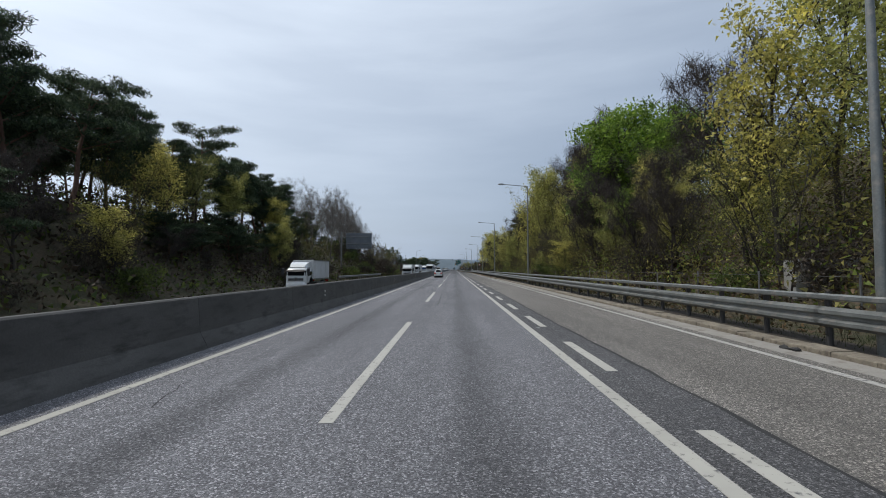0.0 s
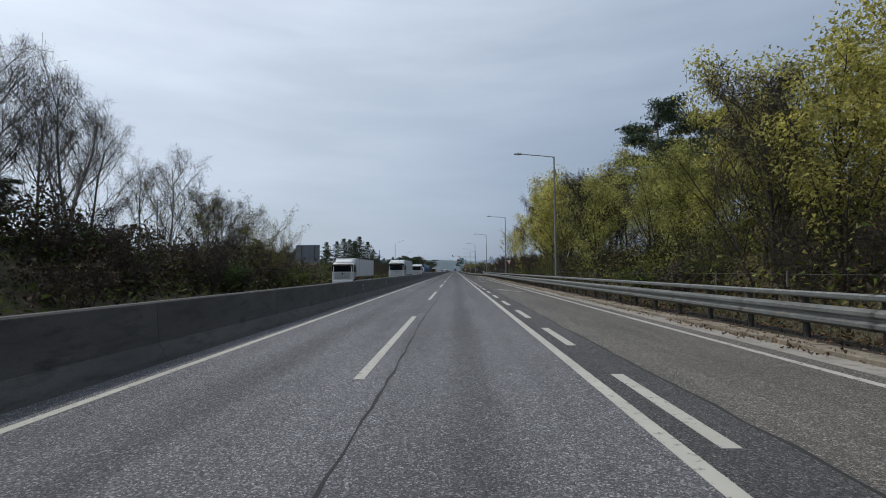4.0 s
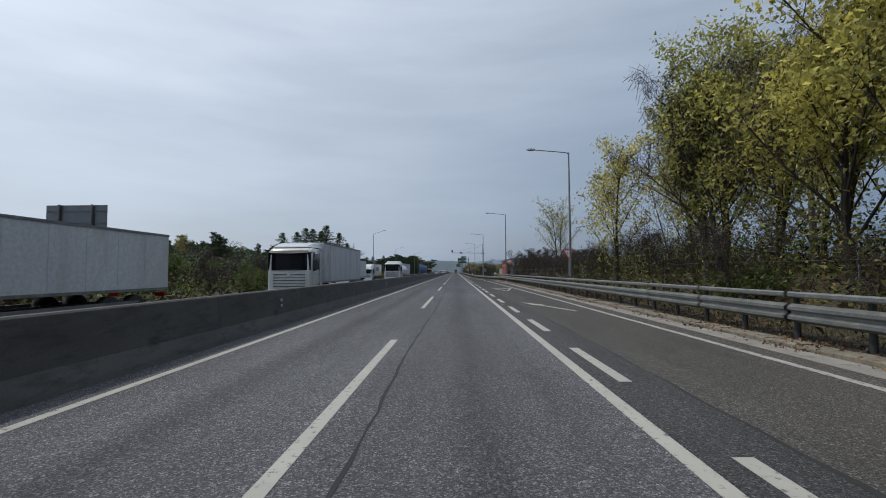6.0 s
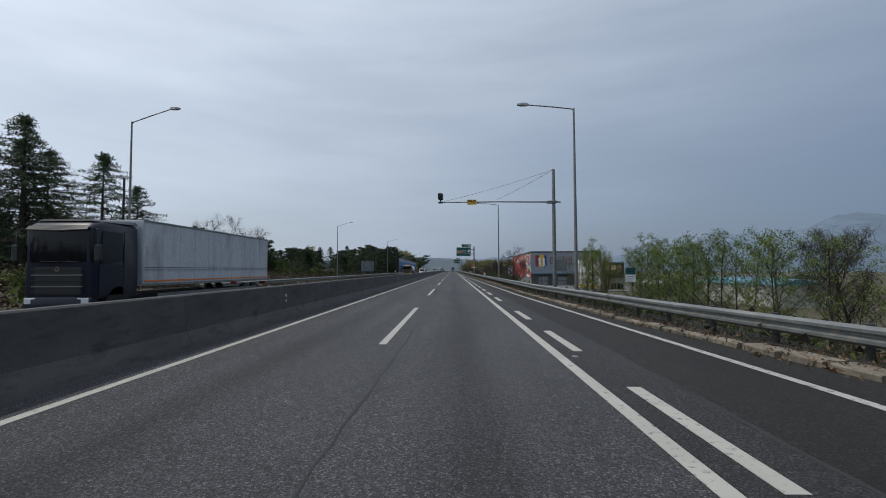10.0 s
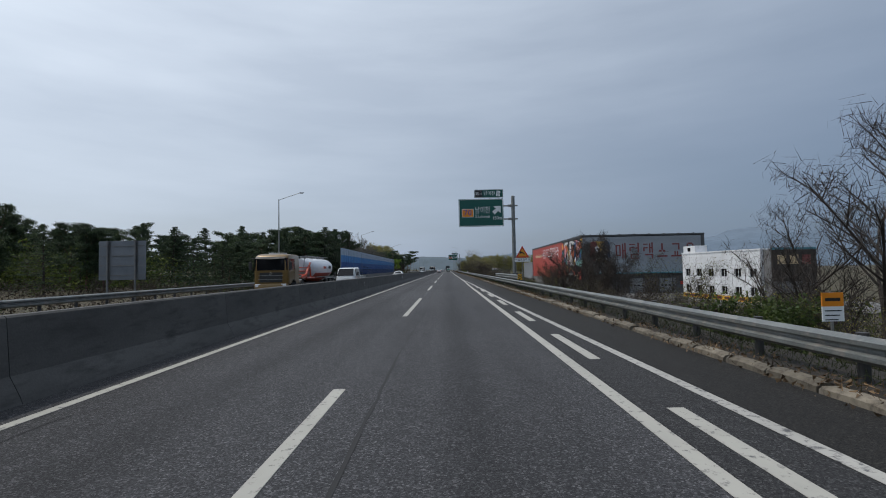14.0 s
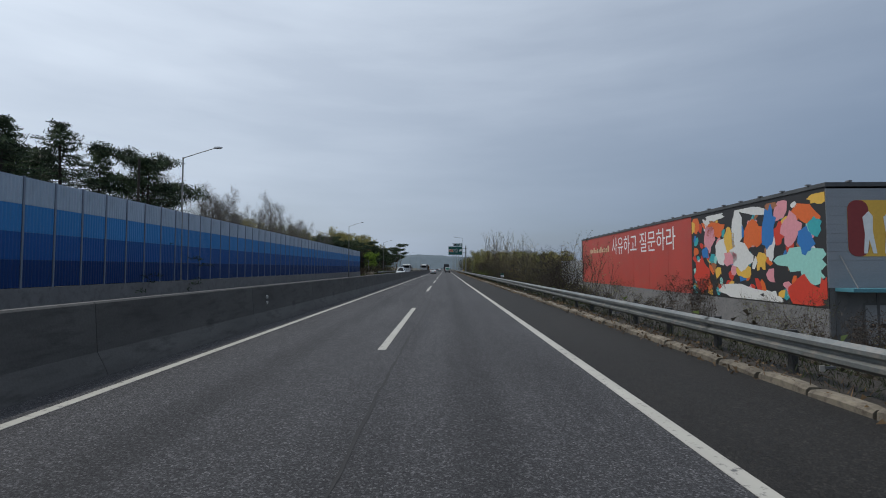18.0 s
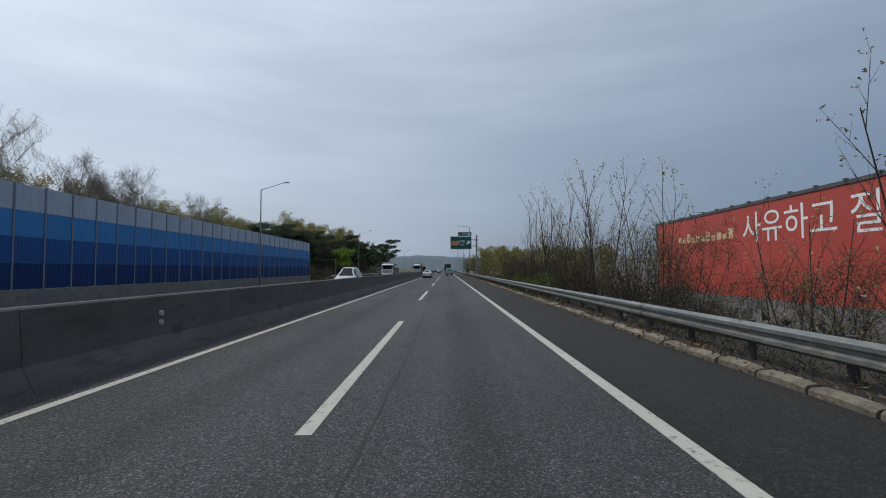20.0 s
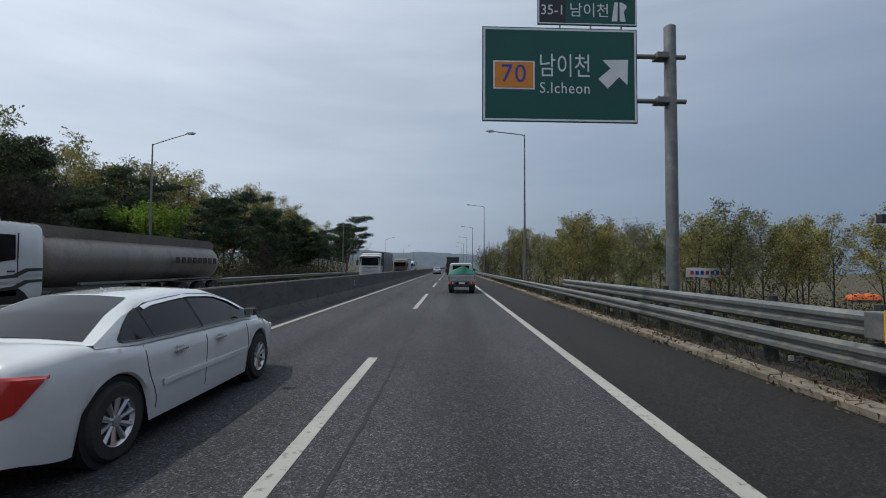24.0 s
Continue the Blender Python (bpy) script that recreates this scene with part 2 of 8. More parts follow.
BLACK = plain("black_plastic", (0.02, 0.02, 0.021), 0.55)
RUBBER = surf("tyre_rubber", (0.018, 0.018, 0.018), (0.035, 0.034, 0.033), 0.85, big=5, bump=0.2)
ALLOY = plain("alloy_rim", (0.55, 0.55, 0.56), 0.3, 0.85)
CHROME = plain("chrome", (0.75, 0.75, 0.76), 0.12, 1.0)
GLASS_DARK = plain("tinted_glass", (0.008, 0.009, 0.011), 0.05, 0.0, 0.0, 0.28)
GLASS_BLUE = plain("blue_windscreen", (0.02, 0.06, 0.16), 0.06, 0.0, 0.0, 0.5)
LAMP_RED = plain("red_lamp_lens", (0.45, 0.02, 0.015), 0.15, 0.0, 0.5)
LAMP_AMBER = plain("amber_lamp_lens", (0.75, 0.22, 0.03), 0.2, 0.0, 0.5)
LAMP_CLEAR = plain("clear_lamp_lens", (0.7, 0.72, 0.74), 0.1, 0.0, 0.6)

# ---- building helpers ----
class Shape:
    """Collects vertices and faces of one mesh."""
    def __init__(self):
        self.v, self.f = [], []

    def add(self, verts, faces):
        o = len(self.v)
        self.v += [tuple(p) for p in verts]
        self.f += [tuple(i + o for i in q) for q in faces]
        return self

    def box(self, x0, x1, y0, y1, z0, z1, c=0.0):
        if c <= 0:
            vs = [(x, y, z) for z in (z0, z1) for y in (y0, y1) for x in (x0, x1)]
            return self.add(vs, [(0, 2, 3, 1), (4, 5, 7, 6), (0, 1, 5, 4), (2, 6, 7, 3), (0, 4, 6, 2), (1, 3, 7, 5)])
        bm = bmesh.new()
        bmesh.ops.create_cube(bm, size=1.0)
        bmesh.ops.scale(bm, vec=(x1 - x0, y1 - y0, z1 - z0), verts=bm.verts)
        bmesh.ops.translate(bm, vec=((x0 + x1) / 2, (y0 + y1) / 2, (z0 + z1) / 2), verts=bm.verts)
        bmesh.ops.bevel(bm, geom=bm.edges[:], offset=c, segments=2, affect="EDGES", profile=0.6)
        bm.verts.index_update()
        self.add([v.co[:] for v in bm.verts], [[v.index for v in f.verts] for f in bm.faces])
        bm.free()
        return self

    def tube(self, p0, p1, r0, r1=None, n=8, caps=True):
        r1 = r0 if r1 is None else r1
        p0, p1 = Vector(p0), Vector(p1)
        d = p1 - p0
        if d.length < 1e-6:
            return self
        d.normalize()
        a = d.orthogonal().normalized()
        b = d.cross(a)
        vs = []
        for p, r in ((p0, r0), (p1, r1)):
            vs += [p + (a * math.cos(k * math.tau / n) + b * math.sin(k * math.tau / n)) * r for k in range(n)]
        fs = [(k, (k + 1) % n, n + (k + 1) % n, n + k) for k in range(n)]
        if caps:
            fs += [tuple(range(n - 1, -1, -1)), tuple(range(n, 2 * n))]
        return self.add(vs, fs)

    def pipe(self, pts, r, n=8):
        """A bent round bar through the points, in one piece."""
        q = [Vector(p) for p in pts]
        side, rings = None, []
        for i, p in enumerate(q):
            d = (q[min(i + 1, len(q) - 1)] - q[max(i - 1, 0)]).normalized()
            if side is None:
                side = d.orthogonal().normalized()
            side = (side - d * side.dot(d)).normalized()
            up = d.cross(side)
            rings.append([tuple(p + side * (r * math.cos(k * math.tau / n)) + up * (r * math.sin(k * math.tau / n))) for k in range(n)])
        return self.loft(rings)

    def loft(self, rings, closed=True, caps=True):
        n = len(rings[0])
        vs = [p for r in rings for p in r]
        fs = []
        for i in range(len(rings) - 1):
            for k in range(n if closed else n - 1):
                k2 = (k + 1) % n
                fs.append((i * n + k, i * n + k2, (i + 1) * n + k2, (i + 1) * n + k))
        if caps and closed:
            fs += [tuple(range(n - 1, -1, -1)), tuple(range((len(rings) - 1) * n, len(rings) * n))]
        return self.add(vs, fs)

    def sweep(self, profile, stations):
        """profile: (x, z) points; stations: (x offset, y, z offset)."""
        return self.loft([[(px + sx_, sy_, pz + sz_) for px, pz in profile] for sx_, sy_, sz_ in stations])

    def disc(self, centre, normal, r, n=20, thick=0.01):
        c, nn = Vector(centre), Vector(normal).normalized()
        return self.tube(c, c + nn * thick, r, r, n)

    def mesh(self, name):
        m = bpy.data.meshes.new(name)
        m.from_pydata(self.v, [], self.f)
        m.update()
        return m


def part(name, shape, material, parent=None, label="", smooth=False):
    me = shape if isinstance(shape, bpy.types.Mesh) else shape.mesh(name)
    if not me.materials:
        me.materials.append(material)
    if smooth:
        me.shade_smooth()
        me.set_sharp_from_angle(angle=radians(38))
    ob = new(name, me)
    if parent:
        ob.parent = parent
    if label:
        tagged(ob, label)
    return ob


def thing(name, label, category, group="", at=(0, 0, 0), turn=0.0, kind=""):
    e = new(name)
    e.empty_display_size = 0.2
    e.matrix_basis = pose(*at, 0, 0, turn)
    return tagged(e, label, category, group, kind)


def lettering(body, size, material, parent, m, name="lettering", depth=0.004, spacing=1.0, label="", width=0.0):
    c = bpy.data.curves.new(name, "FONT")
    c.body, c.size, c.extrude, c.space_character, c.resolution_u = body, size, depth, spacing, 3
    c.align_x, c.align_y = "CENTER", "CENTER"
    tmp = bpy.data.objects.new(name, c)
    scene.collection.objects.link(tmp)
    bpy.context.view_layer.update()
    me = bpy.data.meshes.new_from_object(tmp.evaluated_get(bpy.context.evaluated_depsgraph_get()))
    bpy.data.objects.remove(tmp)
    if width and len(me.vertices):
        xs = [v.co.x for v in me.vertices]
        k = width / max(max(xs) - min(xs), 1e-3)
        for v in me.vertices:
            v.co.x *= k
    me.materials.clear()
    me.materials.append(material)
    ob = new(name, me)
    ob.parent = parent
    ob.matrix_basis = m
    if label:
        tagged(ob, label)
    return ob


def smooth_step(a, b, x):
    u = min(max((x - a) / (b - a), 0.0), 1.0)
    return u * u * (3 - 2 * u)


def along(table, y):
    """Straight-line value of a (y, value) table."""
    return float(np.interp(y, [a for a, _ in table], [b for _, b in table]))


# ---- ground ----
KERB_X = ((-60, 7.0), (150, 7.0), (205, 7.4), (232, 7.2), (252, 5.2), (266, 4.62), (335, 4.42), (397, 4.42), (509, 4.2), (560, 4.4), (1500, 4.4))
EDGE_X = ((-60, 6.0), (60, 5.95), (175, 5.75), (218, 5.4), (242, 4.95), (266, 4.05), (300, 3.5), (334, 3.03), (354, 2.6), (376, 2.38), (397, 2.06), (404, 1.97), (412, 1.91))


def ground_z(x, y):
    xk = along(KERB_X, y)
    if x < -17.2:
        d = -17.2 - x
        bank = 7.5 * (1 - smooth_step(95, 175, y)) + 0.8 * smooth_step(150, 175, y) * (1 - smooth_step(255, 300, y))
        h = -0.35 - 0.9 * smooth_step(270, 330, y) * smooth_step(2, 12, d) + bank * smooth_step(0.8, 13.0, d)
        h += 0.05 * max(d - 22, 0) * (0.35 + 0.65 * smooth_step(230, 420, y)) * (1 - smooth_step(160, 400, d) * 0.4)
        h += 12.0 * math.exp(-((x + 150) / 45) ** 2 - ((y - 430) / 80) ** 2)
        h -= 2.0 * math.exp(-((x + 38) / 10) ** 2 - ((y - 317) / 20) ** 2)
        h += 0.35 * noise.noise((x * 0.13, y * 0.13, 0.0)) * smooth_step(1, 8, d)
        return h
    if x > xk + 1.4:
        d = x - xk - 1.4
        rise = 9.0 * (1 - smooth_step(112, 165, y))
        mid = 1.6 * smooth_step(130, 165, y) * (1 - smooth_step(222, 245, y))
        drop = -4.6 * smooth_step(228, 262, y)
        h = -0.1 + rise * smooth_step(0.3, 17.0, d) + mid * smooth_step(0.3, 5.0, d) + drop * smooth_step(0.2, 8.5, d)
        h += 0.05 * max(d - 30, 0) * (1 - smooth_step(150, 260, y)) + 0.25 * noise.noise((x * 0.15, y * 0.15, 3.0)) * smooth_step(0.5, 6, d)
        h -= 1.5 * smooth_step(245, 275, y) * smooth_step(14, 28, d) + 0.0
        return h
    return -0.3 if x > -16.8 and x < xk - 0.4 else -0.12


def build_ground():
    xs = [-3500, -1800, -900, -500, -330, -230, -170, -130, -100, -80, -66] + [-55 + 3 * k for k in range(11)] + [-23.5, -22, -20.5, -19.2, -18.2, -17.3, -16.6, -10, -5, 0, 3]
    xs += [3.6 + 0.45 * k for k in range(16)] + [11.5, 12.5, 14, 15.5, 17, 19, 21, 23.5, 26, 29, 33, 38, 44, 52, 62, 75, 90, 115, 150, 200, 280, 400, 600, 1000, 2000, 3500]
    ys = [-1500, -600, -250, -120] + [-60 + 5 * k for k in range(160)] + [760, 800, 860, 950, 1100, 1300, 1700, 2400, 4000]
    s = Shape()
    s.v = [(x, y, ground_z(x, y)) for y in ys for x in xs]
    n = len(xs)
    s.f = [(j * n + i, j * n + i + 1, (j + 1) * n + i + 1, (j + 1) * n + i) for j in range(len(ys) - 1) for i in range(n - 1)]
    m, nt, p = nodes_of("verge_ground")
    n1 = noise_node(nt, 0.12, 6.0, 0.6)
    n2 = noise_node(nt, 1.3, 5.0, 0.65)
    n3 = noise_node(nt, 14.0, 4.0, 0.7)
    a = ramp_node(nt, n1.outputs["Fac"], ((0.35, (0.045, 0.042, 0.022)), (0.5, (0.06, 0.05, 0.03)), (0.65, (0.085, 0.065, 0.045)))).outputs["Color"]
    b = ramp_node(nt, n2.outputs["Fac"], ((0.4, (0.035, 0.045, 0.016)), (0.62, (0.1, 0.078, 0.052)))).outputs["Color"]
    col = mix_node(nt, 0.5, a, b)
    g = ramp_node(nt, n3.outputs["Fac"], ((0.3, (0.55, 0.55, 0.55)), (0.7, (1.35, 1.3, 1.2)))).outputs["Color"]
    nt.links.new(mix_node(nt, 1.0, col, g, "MULTIPLY"), p.inputs["Base Color"])
    p.inputs["Roughness"].default_value = 0.95
    bump_node(nt, p, n3.outputs["Fac"], 0.8, 0.1)
    ob = part("ground", s, m, smooth=True)
    tagged(ob, "dry spring verge of brown soil and thin grass", "ground", kind="structure")


build_ground()

# ---- road ----
def strip(x0s, x1s, ys, z):
    """A flat strip between two lines of x over y, with a thickness of 12 cm."""
    s = Shape()
    rings = []
    for y in ys:
        a = along(x0s, y) if isinstance(x0s, tuple) else x0s
        b = along(x1s, y) if isinstance(x1s, tuple) else x1s
        rings.append([(a, y, z), (b, y, z), (b, y, z - 0.12), (a, y, z - 0.12)])
    return s.loft(rings)


YS = [-60 + 10 * k for k in range(141)] + [1500]
AUX_IN = 2.95
kerb_line = tuple((y, x - 0.02) for y, x in KERB_X)
tagged(part("road", strip(-6.0, 1.95, YS, 0.0), ASPHALT), "grey worn asphalt carriageway with two lanes", "road", kind="structure")
tagged(part("road_verge_lane", strip(1.95, kerb_line, YS, 0.0), ASPHALT_AUX), "paler worn asphalt of the merging lane and shoulder", "road", kind="structure")
tagged(part("road_opposite", strip(-17.3, -6.6, YS, 0.0), ASPHALT_FAR), "grey asphalt of the opposite carriageway", "road", kind="structure")
# darker resurfaced strip between the lane line and the merging lane
ys2 = [-60 + 6 * k for k in range(77)]
patch_out = tuple((y, 2.95 + 0.05 * math.sin(y * 0.21) + 0.03 * math.sin(y * 0.9)) for y in ys2)
tagged(part("road_patch", strip(1.952, patch_out, ys2, 0.003), ASPHALT_DARK), "dark resurfaced asphalt strip beside the lane line", "road", kind="structure")


def ribbon(xf, y0, y1, w, z, step=2.5, jag=0.0, seed=1):
    rng = random.Random(seed)
    s, rings = Shape(), []
    k = max(int((y1 - y0) / step), 1)
    for i in range(k + 1):
        y = y0 + (y1 - y0) * i / k
        x = xf(y) + (rng.uniform(-jag, jag) if jag else 0)
        ww = w * (rng.uniform(0.4, 1.3) if jag else 1.0)
        rings.append([(x - ww / 2, y, z), (x + ww / 2, y, z), (x + ww / 2, y, z - 0.004), (x - ww / 2, y, z - 0.004)])
    return s.loft(rings)


# long joint in the lane, cracked open, and the ragged seam of the resurfaced strip
tagged(part("road_joint", ribbon(lambda y: -1.27 + 0.1 * math.sin(y * 0.043) + 0.05 * math.sin(y * 0.31), 24, 900, 0.042, 0.0042, 0.5, 0.02, 4), TAR), "dark cracked joint along the lane", "road joint", kind="structure")
tagged(part("road_seam", ribbon(lambda y: along(patch_out, y), -40, 396, 0.07, 0.0046, 0.7, 0.03, 5), TAR), "ragged tar seam along the patch", "road joint", kind="structure")
rng = random.Random(31)
cracks = Shape()
for k in range(46):
    y, x = rng.uniform(0, 620), rng.choice((-4.4, -2.6, -0.9, 0.9, 3.6)) + rng.uniform(-0.4, 0.4)
    a = rng.uniform(-0.35, 0.35) if rng.random() < 0.7 else rng.uniform(1.1, 1.9)
    for i in range(rng.randint(4, 12)):
        x2, y2 = x + math.sin(a) * 0.3, y + math.cos(a) * 0.3
        if -4.9 < x2 < 1.6 or 3.2 < x2 < 4.1:
            cracks.add([(x - 0.008, y, 0.0044), (x + 0.008, y, 0.0044), (x2 + 0.008, y2, 0.0044), (x2 - 0.008, y2, 0.0044)], [(0, 1, 2, 3)])
        x, y, a = x2, y2, a + rng.uniform(-0.5, 0.5)
tagged(part("road_cracks", cracks, TAR), "fine dark cracks in the asphalt", "road crack", kind="stuff")

# painted lines, 5 mm proud
def line(name, xf, y0, y1, w, material=None, label="white painted road line", step=3.0, z=0.006):
    ob = part(name, ribbon(xf if callable(xf) else (lambda y, c=xf: c), y0, y1, w, z, step), material or PAINT)
    return tagged(ob, label, "road line", kind="structure")


line("edge_line_median", -5.2, -60, 1400, 0.16, label="white edge line beside the median barrier")
line("lane_line_outer", lambda y: 1.84 + 0.1 * smooth_step(372, 392, y) * (1 - smooth_step(420, 470, y)), -60, 1400, 0.19, label="solid white line along the outer lane")
line("edge_line_outer", lambda y: along(EDGE_X, y), -60, 411, 0.17, PAINT_OLD, "worn white edge line closing in on the lane", z=0.01)
line("edge_line_opposite", -7.35, -60, 1400, 0.16, label="white edge line of the opposite carriageway")
line("edge_line_opposite_outer", -14.6, -60, 1400, 0.16, label="white outer line of the opposite carriageway")

mark = Shape()
mark.loft([[(-0.085, -10.0, 0.006), (0.085, -10.0, 0.006), (0.085, -10.0, 0.001), (-0.085, -10.0, 0.001)],
           [(-0.085, 0.0, 0.006), (0.085, 0.0, 0.006), (0.085, 0.0, 0.001), (-0.085, 0.0, 0.001)]])
mark_mesh = mark.mesh("lane_dash")
mark_mesh.materials.append(PAINT)
for k in range(-3, 60):
    o = new("lane_dash", mark_mesh)
    o.location = (-1.8, 16.49 + 20 * k + {0: 0.55, 20: -1.5, 21: -4.2, 25: 0.4, 26: 1.2}.get(k, 0.0), 0)
    tagged(o, "white broken line between the two lanes", "lane marking", "lane dashes", "structure")
    if -60 < 20 * k < 900:
        o = new("lane_dash", mark_mesh)
        o.location = (-10.95, 22.0 + 20 * k, 0)
        tagged(o, "white broken line of the opposite lanes", "lane marking", "opposite lane dashes", "structure")
block = Shape()
block.loft([[(-0.1, 0, 0.007), (0.1, 0, 0.007), (0.1, 0, 0.001), (-0.1, 0, 0.001)],
            [(-0.1, 3.15, 0.007), (0.1, 3.15, 0.007), (0.1, 3.15, 0.001), (-0.1, 3.15, 0.001)]])
block_mesh = block.mesh("merge_dash")
block_mesh.materials.append(PAINT)
for base, lo, hi in ((9.75, -40, 95), (127.85, 95, 184), (126.48, 184, 211), (245.6, 211, 257), (266.9, 257, 300), (338.3, 300, 346), (356.9, 346, 377)):
    k = math.ceil((lo - base) / 6.05)
    while base + 6.05 * k < hi:
        o = new("merge_dash", block_mesh)
        o.location = (2.35, base + 6.05 * k, 0)
        tagged(o, "short broad white dash of the merging lane", "lane marking", "merging lane dashes", "structure")
        k += 1


def flat_poly(name, pts, z, material, label, category="road marking"):
    s = Shape()
    n = len(pts)
    s.add([(x, y, z) for x, y in pts] + [(x, y, z - 0.005) for x, y in pts],
          [tuple(range(n))] + [(i, n + i, n + (i + 1) % n, (i + 1) % n) for i in range(n)])
    return tagged(part(name, s, material), label, category, kind="structure")


def outline_triangle(a, b, c, w):
    """The rim of a triangle as three bars."""
    s = Shape()
    pts = [Vector((*p, 0)) for p in (a, b, c)]
    cen = sum(pts, Vector()) / 3
    inner = [p + (cen - p).normalized() * w for p in pts]
    vs = [(p.x, p.y, 0.007) for p in pts] + [(p.x, p.y, 0.007) for p in inner]
    s.add(vs, [(0, 1, 4, 3), (1, 2, 5, 4), (2, 0, 3, 5)])
    return s


tagged(part("give_way_triangle", outline_triangle((3.25, 190.6), (5.3, 190.9), (4.2, 184.4), 0.75), PAINT_OLD), "worn white give-way triangle painted on the merging lane", "road marking", kind="structure")

MERGE_ARROW = [(3.38, 141.0), (3.73, 138.87), (3.97, 138.78), (4.85, 135.3), (5.0, 135.4), (4.12, 138.87), (4.3, 138.97)]
GUTTER = surf("gutter_concrete", (0.2, 0.19, 0.17), (0.29, 0.275, 0.25), 0.88, big=0.9, fine=24, bump=0.3, dirt=(0.13, 0.105, 0.08))
tagged(part("gutter", strip(tuple((y, x - 0.62) for y, x in KERB_X), tuple((y, x + 0.01) for y, x in KERB_X), [-60 + 5 * k for k in range(59)], 0.004), GUTTER), "pale concrete gutter before the kerb", "gutter", kind="structure")
flat_poly("merge_arrow", MERGE_ARROW, 0.0075, PAINT_OLD, "slanting white merge arrow painted on the road")
flat_poly("merge_arrow", [(x - 0.05, y + 29.3) for x, y in MERGE_ARROW], 0.0075, PAINT_OLD, "slanting white merge arrow painted on the road")

# ---- median barrier, in cast lengths ----
BAR = ((-5.82, 0.0), (-5.86, 0.1), (-6.0, 0.36), (-6.06, 1.12), (-6.09, 1.15), (-6.25, 1.15), (-6.28, 1.12), (-6.34, 0.36), (-6.48, 0.1), (-6.52, 0.0))
bar_root = tagged(new("median_barrier"), "long stained grey concrete barrier between the carriageways", "crash barrier", kind="structure")
bar_shape = Shape()
bar_shape.sweep([(x + 6.17, z) for x, z in BAR], [(0, 0.006, 0), (0, 5.994, 0)])
bar_mesh = bar_shape.mesh("barrier_length")
bar_mesh.materials.append(CONCRETE)
for k in range(-8, 112):
    o = new("barrier_length", bar_mesh)
    o.parent = bar_root
    o.location = (-6.17, 6.0 * k, 0)
far = Shape()
far.sweep([(x, z) for x, z in BAR], [(0, 672.0, 0), (0, 1400, 0)])
part("barrier_length", far, CONCRETE, bar_root)
# small round reflectors in pairs on the barrier
for k, y in enumerate((22, 46, 70, 104, 128, 137.6, 160, 183.4, 206, 228.5, 252, 285, 320, 362, 389.2, 427, 471, 520, 532.3, 575)):
    r = thing("barrier_reflector", "pair of small white round reflectors on the concrete barrier", "reflector", "barrier reflectors", (-6.03, y, 0.0))
    for z in (0.62, 0.8):
        part("lens", Shape().tube((0.0, 0, z), (0.05, 0, z - 0.004), 0.055, 0.05, 12), SLAB, r)
        part("bracket", Shape().box(-0.02, 0.01, -0.012, 0.012, z - 0.06, z + 0.0), STEEL_DULL, r)

# ---- kerbs and soil strip on the outer side ----
kerb_root = tagged(new("kerb"), "low broken concrete kerb stones under soil and litter", "kerb", kind="structure")
stone = Shape()
stone.loft([[(0.0 + a, e, -0.1), (0.005 + a, e, 0.08 + b), (0.05 + a, e, 0.12 + b), (0.2, e, 0.125 + b), (0.27, e, 0.08), (0.27, e, -0.1)] for e, a, b in ((0.01, 0.02, -0.02), (0.12, 0.0, 0.0), (0.5, 0.012, 0.008), (0.86, -0.005, 0.0), (0.97, 0.03, -0.025))])
kerb_mesh = stone.mesh("kerb_stone")
kerb_mesh.materials.append(KERBSTONE)
krng = random.Random(8)
for k in range(300):
    y = 246 + 1.0 * k if k < 200 else 446 + 1.0 * (k - 200)
    o = new("kerb_stone", kerb_mesh)
    o.parent = kerb_root
    dx = along(KERB_X, y + 1) - along(KERB_X, y)
    o.matrix_basis = pose(along(KERB_X, y) + krng.uniform(-0.03, 0.03), y, krng.uniform(-0.035, 0.01), krng.uniform(-0.8, 0.8), krng.uniform(-3, 3), -math.degrees(math.atan(dx)))
rest = Shape()
for a, b in ((-40, 246), (546, 900)):
    for y in range(a, b):
        x = along(KERB_X, y)
        j = krng.uniform(-0.015, 0.015)
        z = krng.uniform(-0.02, 0.01)
        wide = 0.45 if a < 0 else 0.3
        rest.loft([[(x + j, e, -0.1), (x + j, e, 0.09 + z), (x + 0.02 + j, e, 0.11 + z), (x + wide + j, e, 0.12 + z), (x + wide + j, e, -0.1)] for e in (y + 0.008, y + 0.992)])
tagged(part("kerb_stones", rest, KERBSTONE, kerb_root), kind="stuff")
soil = Shape()
rings = []
for i in range(190):
    y = -40 + 5 * i
    x = along(KERB_X, y) + 0.28
    rings.append([(x - 0.1, y, 0.04), (x + 0.4, y, 0.08 + 0.05 * math.sin(i * 1.7)), (x + 1.2, y, 0.1 + 0.06 * math.sin(i * 2.3)), (x + 2.0, y, ground_z(x + 2.0, y) - 0.1), (x + 2.0, y, -0.7), (x, y, -0.4)])
soil.loft(rings)
tagged(part("verge_soil", soil, SOIL, smooth=True), "bare brown soil strip between kerb and guard rail", "soil", kind="structure")

BASE_GREY = surf("dark_concrete", (0.14, 0.14, 0.145), (0.2, 0.2, 0.2), 0.85, big=0.8, bump=0.2, dirt=(0.1, 0.1, 0.1))
CHASSIS_BROWN = surf("tarred_wood", (0.03, 0.024, 0.02), (0.055, 0.045, 0.036), 0.9, big=2.0, bump=0.3)

